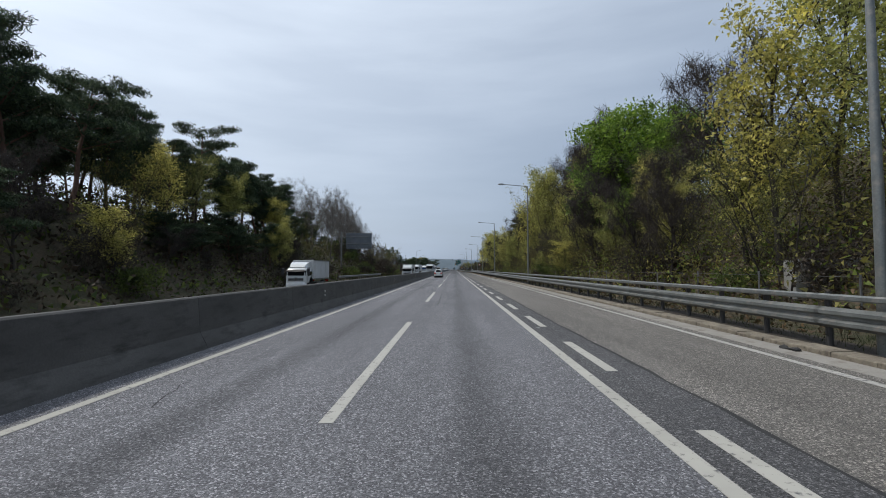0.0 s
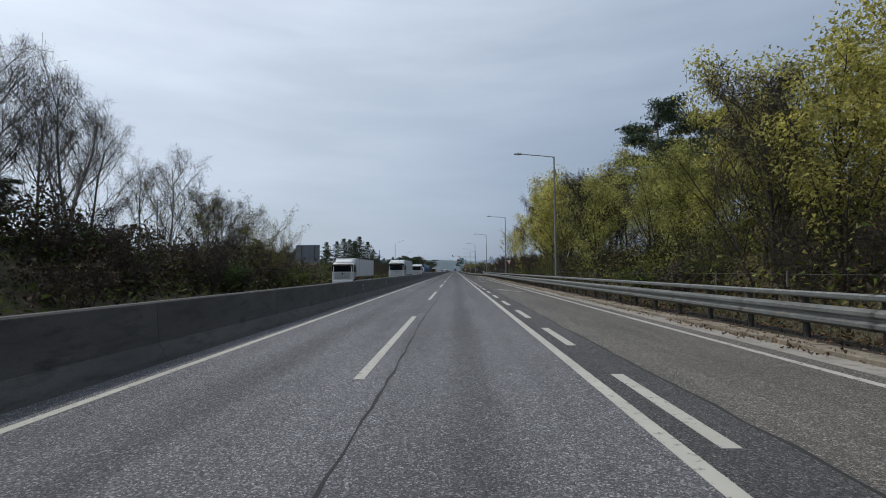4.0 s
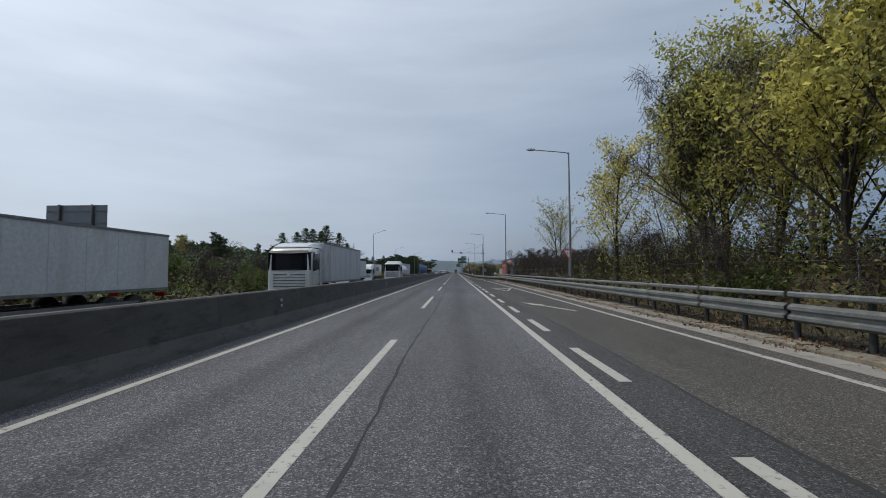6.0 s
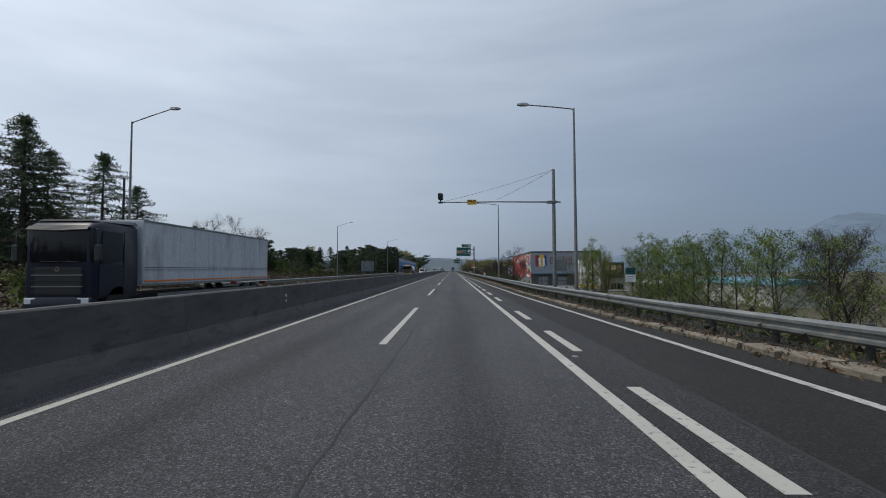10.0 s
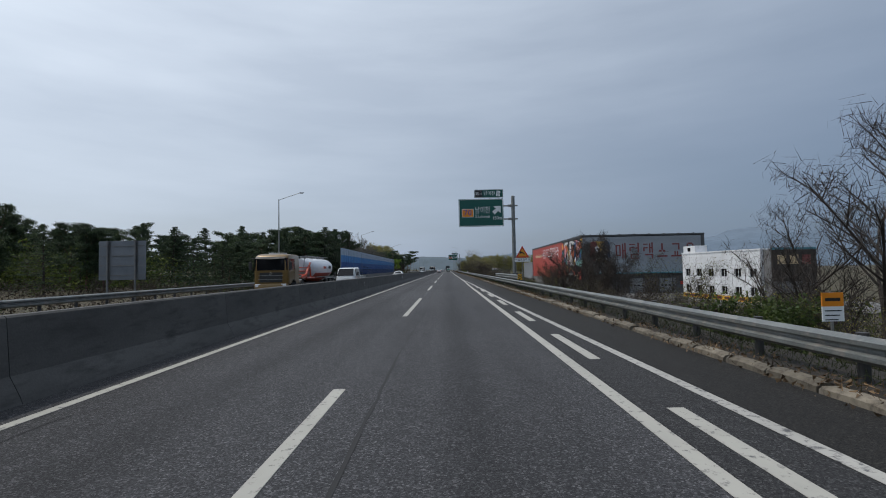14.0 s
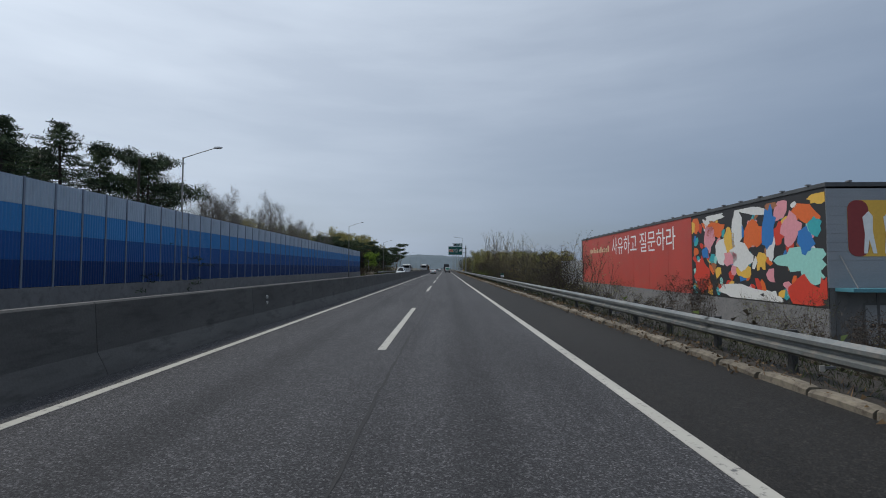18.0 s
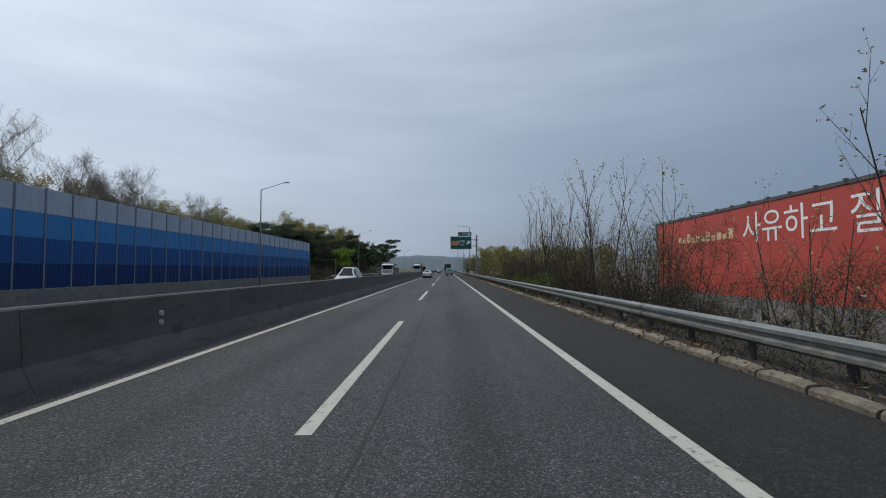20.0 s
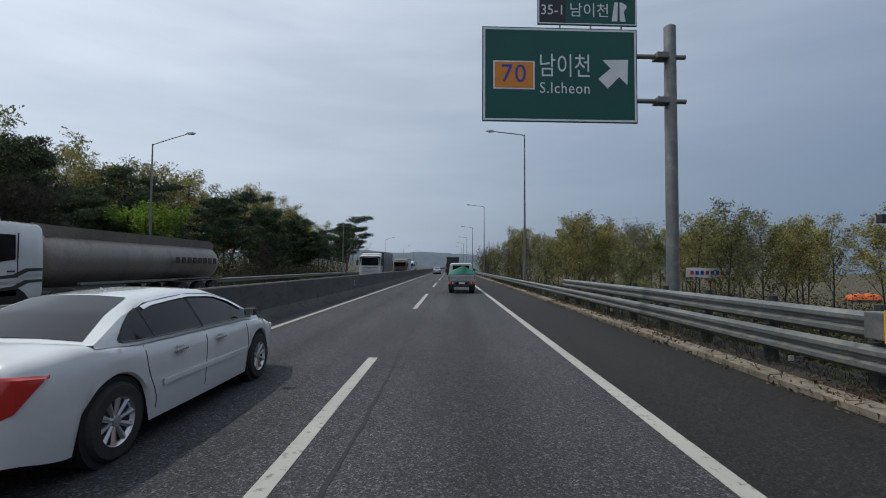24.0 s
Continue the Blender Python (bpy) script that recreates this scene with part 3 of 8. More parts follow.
# ---- guard rails ----
def w_beam(h, d=0.085, t=0.012):
    """Profile of a corrugated beam, front to the left, of height h."""
    front = [(0.0, 0.0), (-d * 0.15, 0.03 * h), (-d, 0.16 * h), (-d, 0.32 * h), (-d * 0.1, 0.44 * h), (-d * 0.1, 0.56 * h), (-d, 0.68 * h), (-d, 0.84 * h), (-d * 0.15, 0.97 * h), (0.0, h)]
    back = [(x + t, z) for x, z in reversed(front)]
    return front + back


def beam_mesh(name, profile, length, material):
    me = Shape().sweep(profile, [(0, 0.0, 0), (0, length + 0.12, 0)]).mesh(name)
    me.materials.append(material)
    me.shade_smooth()
    me.set_sharp_from_angle(angle=radians(30))
    return me


W_LOW = beam_mesh("beam", w_beam(0.43, 0.1), 4.0, STEEL)
W_ONE = beam_mesh("beam", w_beam(0.35, 0.085), 4.0, STEEL)
W_TOP = beam_mesh("upper_beam", [(-0.06, 0.0), (-0.09, 0.03), (-0.09, 0.1), (-0.06, 0.13), (0.02, 0.13), (0.02, 0.0)], 4.0, STEEL)
POST_TALL = Shape().tube((0, 0, -0.6), (0, 0, 1.22), 0.07, 0.07, 10).mesh("post")
# same steel as the beams, darkened for the shade behind them, with dirt patches
POST_SHADED = surf("post_steel", (0.035, 0.035, 0.036), (0.075, 0.075, 0.076), 0.6, 0.4, big=1.2, fine=25, bump=0.05, dirt=(0.07, 0.055, 0.042))
POST_TALL.materials.append(POST_SHADED)
POST_LOW = Shape().tube((0, 0, -0.8), (0, 0, 0.74), 0.07, 0.07, 10).mesh("post")
POST_LOW.materials.append(POST_SHADED)
BLOCK = Shape().box(-0.12, -0.05, -0.05, 0.05, -0.1, 0.1, 0.01).mesh("spacer")
BLOCK.materials.append(POST_SHADED)


def far_rail(xf, y0, y1, height, label, group, face=1):
    """A rail that is only seen from afar: long beams and joined posts."""
    root = tagged(new("guard_rail"), label, "guard rail", group)
    prof = [(x * face, z + height) for x, z in w_beam(0.35, 0.085)]
    for a in range(y0, y1, 40):
        b = min(a + 40, y1)
        part("beam", Shape().sweep(prof, [(xf(y), y, 0) for y in (a, (a + b) / 2, b)]), STEEL, root)
        posts = Shape()
        for y in range(a, b, 4):
            posts.tube((xf(y) + 0.13 * face, y, -0.8), (xf(y) + 0.13 * face, y, 0.74), 0.07, 0.07, 6)
        tagged(part("post_row", posts, POST_SHADED, root), kind="stuff")
    return root


def guard_rail(xf, y0, y1, beams, post_mesh, label, group, face=1, blocks=()):
    root = tagged(new("guard_rail"), label, "guard rail", group)
    n = int(round((y1 - y0) / 4.0))
    for k in range(n):
        y = y0 + 4.0 * k
        xa, xb = xf(y), xf(y + 4.0)
        a = -math.degrees(math.atan2(xb - xa, 4.0))
        for me, z in beams:
            o = new(me.name.split(".")[0], me)
            o.parent = root
            o.matrix_basis = pose(xa, y, z, 0, 0, a) @ Matrix.Diagonal((face, 1, 1, 1))
        for e in (0.0, 2.0):
            xm = xf(y + e)
            o = new("post", post_mesh)
            o.parent = root
            o.location = (xm + 0.13 * face, y + e, 0)
            for z in blocks:
                o = new("spacer", BLOCK)
                o.parent = root
                o.matrix_basis = pose(xm + 0.14 * face, y + e, z)
    return root


RAIL_NEAR = lambda y: along(((-60, 7.65), (150, 7.65), (205, 8.0), (232, 7.9)), y)
RAIL_ONE = lambda y: along(((232, 7.9), (250, 6.1), (266, 5.15), (335, 4.95), (397, 4.9), (509, 4.75), (560, 4.95), (1500, 4.95)), y)
guard_rail(RAIL_NEAR, -24, 232, ((W_LOW, 0.48), (W_TOP, 1.06)), POST_TALL, "galvanised double guard rail on round steel posts", "double rail", blocks=(0.7,))
guard_rail(RAIL_ONE, 230, 610, ((W_ONE, 0.37),), POST_LOW, "single galvanised corrugated guard rail on steel posts", "single rail", blocks=(0.55,))
far_rail(RAIL_ONE, 610, 870, 0.37, "single galvanised corrugated guard rail on steel posts", "single rail")
guard_rail(lambda y: -17.9, 268, 424, ((W_ONE, 0.4),), POST_LOW, "weathered guard rail beside the opposite carriageway", "opposite rail", face=-1)
far_rail(lambda y: -17.9, 532, 760, 0.4, "weathered guard rail beside the opposite carriageway", "opposite rail", face=-1)
guard_rail(lambda y: -17.9, 72, 112, ((W_ONE, 0.4),), POST_LOW, "weathered guard rail before the bank", "opposite rail", face=-1)
for y0, y1 in ((364, 380), (554, 570)):
    guard_rail(lambda y: RAIL_ONE(y) + 0.1, y0, y1, ((W_ONE, 0.78),), POST_TALL, "short raised guard rail shielding a sign post", "raised rail")

YELLOW = plain("yellow_sheeting", (0.75, 0.42, 0.02), 0.45)


def hazard_end(x, y, z):
    e = thing("hazard_marker", "black and yellow striped end marker on a guard rail", "hazard marker", "hazard markers", (x, y, z))
    part("plate", Shape().box(-0.16, 0.16, 0.0, 0.02, -0.2, 0.2, 0.006), YELLOW, e)
    for k in range(3):
        o = -0.16 + 0.15 * k
        s = Shape()
        s.add([(-0.155, -0.004, o - 0.1), (-0.155, -0.004, o - 0.02), (0.155, -0.004, o + 0.16 if o < 0.05 else 0.195), (0.155, -0.004, min(o + 0.08, 0.19)),
               (-0.155, 0.0, o - 0.1), (-0.155, 0.0, o - 0.02), (0.155, 0.0, o + 0.16 if o < 0.05 else 0.195), (0.155, 0.0, min(o + 0.08, 0.19))],
              [(0, 3, 2, 1), (4, 5, 6, 7), (0, 1, 5, 4), (1, 2, 6, 5), (2, 3, 7, 6), (3, 0, 4, 7)])
        part("stripe", s, BLACK, e)
    part("backing_box", Shape().box(-0.16, 0.16, 0.02, 0.3, -0.17, 0.17, 0.02), STEEL, e)


hazard_end(7.75, 229.6, 0.78)
hazard_end(5.0, 363.6, 0.98)
hazard_end(5.0, 553.6, 0.98)

# ---- street lamps ----
LAMP_HEAD = plain("lamp_housing", (0.33, 0.34, 0.36), 0.45, 0.5)
LAMP_LENS = plain("lamp_glass", (0.55, 0.56, 0.55), 0.2)


def lamp_proto(rise):
    e = thing("street_lamp", "tall galvanised street lamp with a long arm over the road", "street lamp", "street lamps")
    pole = Shape()
    pole.tube((0, 0, -0.8), (0, 0, 0.9), 0.12, 0.12, 14).tube((0, 0, 0.9), (0, 0, 11.0), 0.105, 0.052, 14, False)
    part("pole", pole, STEEL, e, smooth=True)
    part("base_plate", Shape().box(-0.2, 0.2, -0.2, 0.2, -0.1, -0.04, 0.01), STEEL_DULL, e)
    part("access_door", Shape().box(-0.05, 0.05, -0.125, -0.1, 0.35, 0.8, 0.01), STEEL_DULL, e)
    arm = Shape()
    arm.pipe([(0, 0, 10.85), (-0.12, 0, 10.97), (-1.2, 0, 11.0 + rise * 0.38), (-2.7, 0, 11.0 + rise * 0.92)], 0.036, 8)
    part("arm", arm, STEEL, e, smooth=True)
    head = Shape()
    z = 11.0 + rise * 0.92
    head.loft([[(-2.6 - d, -w, z + a), (-2.6 - d, w, z + a), (-2.6 - d, w * 0.8, z + b), (-2.6 - d, -w * 0.8, z + b)]
               for d, w, a, b in ((0.0, 0.05, -0.02, 0.05), (0.12, 0.13, -0.04, 0.09), (0.45, 0.15, -0.03, 0.1), (0.68, 0.09, 0.0, 0.07))])
    part("lamp_head", head, LAMP_HEAD, e)
    part("lens", Shape().box(-3.12, -2.78, -0.1, 0.1, z - 0.055, z - 0.04), LAMP_LENS, e)
    return e


lamp_r = lamp_proto(0.25)
lamp_r.matrix_basis = pose(7.95, 10.9, 0)
for x, y in ((7.95, 53.6), (7.95, 96.2), (7.95, 137.0), (8.7, 181.0), (8.0, 220.6), (6.85, 262.6), (6.4, 302.5), (5.95, 587.5), (5.95, 635), (6.0, 682), (6.0, 728), (6.0, 772), (6.0, 816)):
    made = copy_thing(lamp_r, pose(x, y, 0))
    if y > 500:
        made.matrix_basis = pose(x, y, 0) @ Matrix.Diagonal((1, 1, 1.19, 1))
lamp_l = lamp_proto(0.85)
lamp_l.matrix_basis = pose(-21.9, 266.5, 0, 0, 0, 180)
for x, y in ((-24.6, 333.5), (-21.8, 389.1), (-22.6, 451.2), (-21.9, 515.2), (-23.3, 582.8), (-23.0, 645), (-23, 708), (-23, 770), (-23, 832)):
    copy_thing(lamp_l, pose(x, y, 0, 0, 0, 180))
lamp_l.matrix_basis = lamp_l.matrix_basis @ Matrix.Diagonal((1, 1, 1.07, 1))

# ---- direction signs ----
SIGN_GREEN = surf("green_sheeting", (0.002, 0.076, 0.062), (0.003, 0.098, 0.08), 0.6, big=0.4, bump=0.0)
SIGN_WHITE = plain("white_sheeting", (0.72, 0.75, 0.76), 0.4)
SIGN_ORANGE = plain("orange_sheeting", (0.72, 0.24, 0.015), 0.4)
SIGN_BLUE = plain("blue_sheeting", (0.02, 0.05, 0.35), 0.4)
SIGN_BLACK = plain("black_sheeting", (0.015, 0.017, 0.02), 0.4)
SIGN_RED = plain("red_sheeting", (0.55, 0.03, 0.02), 0.4)


def panel(s, x0, x1, z0, z1, y0, y1):
    return s.box(x0, x1, y0, y1, z0, z1, 0.0)


def border(x0, x1, z0, z1, w, y):
    s = Shape()
    for a, b, c, d in ((x0, x1, z1 - w, z1), (x0, x1, z0, z0 + w), (x0, x0 + w, z0 + w, z1 - w), (x1 - w, x1, z0 + w, z1 - w)):
        s.box(a, b, y - 0.004, y, c, d)
    return s


def plate(pts, y, t=0.005):
    """A flat plate in the x-z plane, facing the traffic."""
    s = Shape()
    n = len(pts)
    s.add([(x, y - t, z) for x, z in pts] + [(x, y, z) for x, z in pts],
          [tuple(range(n - 1, -1, -1)), tuple(range(n, 2 * n))] + [(i, (i + 1) % n, n + (i + 1) % n, n + i) for i in range(n)])
    return s


def direction_sign(x0, x1, z0, z1, y, post_x, distance, turn, label):
    cx = post_x
    e = thing("direction_sign", label, "road sign", "direction signs", (cx, y, 0), turn)
    a, b = x0 - cx, x1 - cx
    w, h = b - a, z1 - z0
    u = lambda f: a + w * f
    v = lambda f: z1 - h * f
    board = part("board", Shape().box(a, b, 0.0, 0.05, z0, z1, 0.008), SIGN_GREEN, e)
    part("border", border(a + 0.03, b - 0.03, z0 + 0.03, z1 - 0.03, 0.055, -0.001), SIGN_WHITE, board)
    part("route_frame", plate([(u(0.07), v(0.66)), (u(0.335), v(0.66)), (u(0.335), v(0.36)), (u(0.07), v(0.36))], -0.001), SIGN_WHITE, board)
    part("route_plate", plate([(u(0.08), v(0.645)), (u(0.325), v(0.645)), (u(0.325), v(0.375)), (u(0.08), v(0.375))], -0.008), SIGN_ORANGE, board, "orange route number plate")
    lettering("70", 0.75, SIGN_BLUE, board, pose(u(0.2), -0.016, v(0.505), 90), spacing=1.1, width=0.7)
    lettering("남이천", 0.75, SIGN_WHITE, board, pose(u(0.53), -0.004, v(0.42), 90), width=w * 0.32)
    lettering("S.Icheon", 0.46, SIGN_WHITE, board, pose(u(0.53), -0.004, v(0.645), 90), spacing=1.1, width=w * 0.32)
    ax, az, k = u(0.845), v(0.48 if not distance else 0.42), h * 0.155
    arrow = [(1.0, 1.0), (-0.75, 0.95), (-0.2, 0.38), (-1.05, -0.35), (-0.4, -1.0), (0.38, -0.2), (0.95, -0.75)]
    part("arrow", plate([(ax + p * k, az + q * k) for p, q in reversed(arrow)], -0.001), SIGN_WHITE, board)
    if distance:
        lettering(distance, 0.46, SIGN_WHITE, board, pose(u(0.855), -0.004, v(0.705), 90), width=w * 0.19)
    # exit plate on top
    s0, s1, t0, t1 = u(0.355), u(1.0), z1 + 0.1, z1 + 0.1 + h * 0.3
    top = part("exit_plate", Shape().box(s0, s1, 0.0, 0.05, t0, t1, 0.008), SIGN_GREEN, e)
    part("number_field", plate([(s0 + 0.03, t0 + 0.03), (s0 + (s1 - s0) * 0.285, t0 + 0.03), (s0 + (s1 - s0) * 0.285, t1 - 0.03), (s0 + 0.03, t1 - 0.03)], -0.001), SIGN_BLACK, top)
    part("border", border(s0 + 0.02, s1 - 0.02, t0 + 0.02, t1 - 0.02, 0.03, -0.006), SIGN_WHITE, top)
    tc_ = (t0 + t1) / 2
    lettering("35-1", 0.42, SIGN_WHITE, top, pose(s0 + (s1 - s0) * 0.15, -0.012, tc_, 90), width=(s1 - s0) * 0.21)
    lettering("남이천", 0.45, SIGN_WHITE, top, pose(s0 + (s1 - s0) * 0.52, -0.004, tc_, 90), width=(s1 - s0) * 0.38)
    r0 = s0 + (s1 - s0) * 0.745
    q = (t1 - t0) * 0.34
    part("road_symbol", plate([(r0, tc_ - q), (r0 + 0.17, tc_ - q), (r0 + 0.19, tc_ + q), (r0 + 0.09, tc_ + q)], -0.001), SIGN_WHITE, top)
    part("road_symbol", plate([(r0 + 0.24, tc_ - q), (r0 + 0.42, tc_ - q), (r0 + 0.36, tc_), (r0 + 0.46, tc_ + q * 0.5), (r0 + 0.42, tc_ + q * 0.75), (r0 + 0.3, tc_ + q), (r0 + 0.24, tc_ + q)], -0.001), SIGN_WHITE, top)
    for f in (0.5, 0.7, 0.9):
        part("stay", Shape().box(u(f) - 0.02, u(f) + 0.02, 0.01, 0.04, z1 - 0.01, z1 + 0.11), STEEL_DULL, e)
    post = part("post", Shape().tube((0, 0.22, -2.0), (0, 0.22, z1 + 0.22), 0.185, 0.17, 18), STEEL, e, smooth=True)
    part("post_cap", Shape().tube((0, 0.22, z1 + 0.22), (0, 0.22, z1 + 0.3), 0.172, 0.06, 18), STEEL, post)
    for f in (0.26, 0.74):
        zz = v(f)
        bar_ = part("cross_bar", Shape().tube((a + 0.4, 0.16, zz), (0.42, 0.16, zz), 0.07, 0.07, 12), STEEL, e, smooth=True)
        clamp = Shape().box(-0.5, -0.14, -0.02, 0.34, zz - 0.09, zz + 0.09, 0.02).tube((-0.42, 0.1, zz - 0.14), (-0.42, 0.1, zz + 0.14), 0.02).tube((-0.26, 0.1, zz - 0.15), (-0.26, 0.1, zz + 0.15), 0.02)
        part("clamp", clamp, STEEL_DULL, bar_)
    for f in (0.2, 0.5, 0.8):
        part("stiffener", Shape().box(u(f) - 0.03, u(f) + 0.03, 0.05, 0.09, z0 + 0.1, z1 - 0.1), ALU_BACK, board)
    return e


direction_sign(0.95, 5.25, 5.66, 8.32, 374.2, 6.2, "150m", 0, "green exit sign with a distance on a steel post")
direction_sign(0.5, 5.05, 5.88, 8.66, 561.4, 6.15, "", 3, "green exit sign with an arrow on a steel post")


def sign_back(x0, x1, z0, z1, y, posts, cantilever, label):
    e = thing("sign_seen_from_behind", label, "road sign", "sign backs", (x0, y, 0))
    w = x1 - x0
    b = part("board", Shape().box(0, w, 0.0, 0.04, z0, z1, 0.01), ALU_BACK, e)
    for k in range(4):
        z = z0 + (z1 - z0) * (0.12 + 0.25 * k)
        part("rail", Shape().box(0.05, w - 0.05, -0.05, 0.0, z - 0.03, z + 0.03), STEEL_DULL, b)
    for p in posts:
        gz = ground_z(x0 + p, y)
        part("post", Shape().tube((p, -0.1, min(gz, 0) - 0.5), (p, -0.1, z1 + (0.3 if cantilever else 0.02)), 0.16 if cantilever else 0.07, 0.15 if cantilever else 0.07, 12), STEEL_DULL, e, smooth=True)
        if not cantilever:
            part("stiffener", Shape().box(p - 0.12, p + 0.12, -0.03, 0.0, z0, z1), STEEL_DULL, b)
    if cantilever:
        for f in (0.3, 0.75):
            z = z0 + (z1 - z0) * f
            part("cross_bar", Shape().tube((posts[0] - 0.3, -0.1, z), (w - 0.4, -0.1, z), 0.06, 0.06, 10), STEEL, e)
    return e


sign_back(-20.9, -16.0, 5.7, 8.65, 89.6, (-0.9,), True, "grey back of a large sign on a single post")
sign_back(-25.9, -22.0, 3.1, 6.0, 173, (0.9, 3.0), False, "grey back of a sign above the bushes")
sign_back(-25.3, -21.9, 1.3, 4.1, 363, (0.7, 2.7), False, "grey back of a sign on two posts")


def triangle_sign(x, y, top, size, down, words, label, fill):
    e = thing("warning_sign", label, "road sign", "triangle signs", (x, y, 0))
    gz = min(ground_z(x, y), 0.0)
    part("post", Shape().tube((0, 0.06, gz - 0.4), (0, 0.06, top - 0.05), 0.035, 0.035, 10), STEEL, e)
    h = size * 0.87
    s = -1 if down else 1
    zc = top - h / 2
    tri = lambda k, o: [(q * size / 2 * k, zc + o + s * r * h / 2 * k) for q, r in ((-1, -1), (1, -1), (0, 1))]
    face = tri(1.0, 0.0)
    board = part("board", plate(face if not down else face[::-1], 0.02, 0.02), SIGN_RED, e)
    inner = tri(0.7, -0.045 * s * size)
    part("field", plate(inner if not down else inner[::-1], -0.002), fill, board)
    if down:
        lettering(words, 0.2, SIGN_BLACK, board, pose(0, -0.012, zc + 0.1, 90), width=0.36)
    else:
        body = [(-0.2, -0.12), (-0.08, -0.02), (0.1, -0.1), (0.2, -0.16), (0.17, -0.06), (0.05, 0.02), (-0.1, 0.08), (-0.16, 0.17), (-0.2, 0.1), (-0.26, 0.06), (-0.19, 0.0)]
        part("symbol", plate([(p * size, zc - 0.08 + q * size) for p, q in body], -0.009), SIGN_BLACK, board)
        cap = part("caption_board", plate([(-size * 0.58, top - h - 0.33), (size * 0.58, top - h - 0.33), (size * 0.58, top - h - 0.03), (-size * 0.58, top - h - 0.03)], 0.02, 0.02), SIGN_WHITE, e)
        lettering(words, 0.22, SIGN_BLACK, cap, pose(0, -0.005, top - h - 0.18, 90), width=size * 1.05)


triangle_sign(10.0, 187, 3.65, 1.08, True, "양보", "white give-way triangle sign with a red rim", SIGN_WHITE)
triangle_sign(5.65, 366.2, 3.35, 1.05, False, "야생동물주의", "amber wildlife warning triangle with a caption board", plain("amber_sheeting", (0.62, 0.26, 0.02), 0.4))

# small marker boards behind the rail
def marker_board(x, y, z0, z1, w, upper, lower, label):
    e = thing("marker_sign", label, "road sign", "marker boards", (x, y, 0))
    gz = min(ground_z(x, y), 0)
    part("post", Shape().tube((0, 0.03, gz - 0.3), (0, 0.03, z1), 0.025, 0.025, 8), STEEL, e)
    zm = z0 + (z1 - z0) * 0.52
    part("lower_field", Shape().box(-w / 2, w / 2, -0.01, 0.005, z0, zm), lower, e)
    up = part("upper_field", Shape().box(-w / 2, w / 2, -0.01, 0.005, zm, z1), upper, e)
    for k in range(3):
        part("text_bar", Shape().box(-w * 0.38, w * (0.38 - 0.08 * k), -0.014, -0.01, zm - (0.06 + 0.07 * k) * (z1 - z0) / 0.45 - 0.02, zm - (0.06 + 0.07 * k) * (z1 - z0) / 0.45), SIGN_BLACK, e)
    part("text_bar", Shape().box(-w * 0.35, w * 0.35, -0.014, -0.01, (zm + z1) / 2 - 0.03, (zm + z1) / 2 + 0.03), SIGN_BLACK if upper != SIGN_BLUE else SIGN_WHITE, up)


marker_board(6.85, 338.6, 0.56, 1.09, 0.4, SIGN_ORANGE, SIGN_WHITE, "small orange and white notice on a thin post")
marker_board(9.8, 262.3, 0.95, 1.75, 0.55, SIGN_GREEN, SIGN_WHITE, "small distance marker board on a post")
marker_board(5.6, 462, 0.75, 1.15, 0.35, SIGN_GREEN, SIGN_WHITE, "small distance marker board behind the rail")
marker_board(-20.3, 398, 1.0, 1.5, 0.4, SIGN_BLACK, SIGN_WHITE, "small marker board on a thin post")

# ---- traffic camera mast ----
mast = thing("camera_mast", "steel mast with a long arm and a traffic camera", "camera mast", at=(7.2, 269.8, 0), turn=-8)
part("pole", Shape().tube((0, 0, -4.0), (0, 0, 9.0), 0.17, 0.11, 16), STEEL, mast, smooth=True)
arm = part("arm", Shape().tube((0.5, 0, 6.58), (-4.2, 0, 6.72), 0.06, 0.05, 10).tube((-4.2, 0, 6.72), (-8.5, 0, 6.78), 0.05, 0.04, 10), STEEL_DULL, mast, smooth=True)
part("clamp", Shape().box(-0.5, 0.2, -0.2, 0.2, 6.5, 6.68, 0.02), STEEL_DULL, mast)
head = part("camera_bracket", Shape().box(-8.55, -8.2, -0.16, 0.16, 6.72, 6.82, 0.02).tube((-8.38, 0, 6.8), (-8.38, 0, 7.0), 0.05), BLACK, mast)
part("camera_housing", Shape().box(-8.54, -8.22, -0.35, 0.3, 6.98, 7.45, 0.04), BLACK, head)
part("lens", Shape().tube((-8.38, -0.36, 7.18), (-8.38, -0.4, 7.18), 0.09, 0.08, 14), GLASS_DARK, head)
yp = part("notice_plate", Shape().box(-6.35, -5.65, -0.09, -0.06, 6.54, 6.92, 0.006), YELLOW, mast, "yellow notice plate")
lettering("CCTV", 0.2, SIGN_BLACK, yp, pose(-6.0, -0.095, 6.62, 90), width=0.48)
for k in range(5):
    part("text_bar", Shape().box(-6.3 + 0.125 * k, -6.21 + 0.125 * k, -0.095, -0.09, 6.75, 6.86), SIGN_BLACK, yp)
for x1, x2, sag in ((-8.1, 0, 0.12), (-4.2, 0, 0.08)):
    pts = [(x1 + (x2 - x1) * i / 12, 0, 6.85 + (9.0 - 6.85) * i / 12 - sag * 4 * (i / 12) * (1 - i / 12)) for i in range(13)]
    part("guy_wire", Shape().pipe(pts, 0.012, 5), STEEL_DULL, mast)
part("junction_box", Shape().box(0.12, 0.85, -0.12, 0.12, 1.55, 2.4, 0.03), STEEL_DULL, mast)

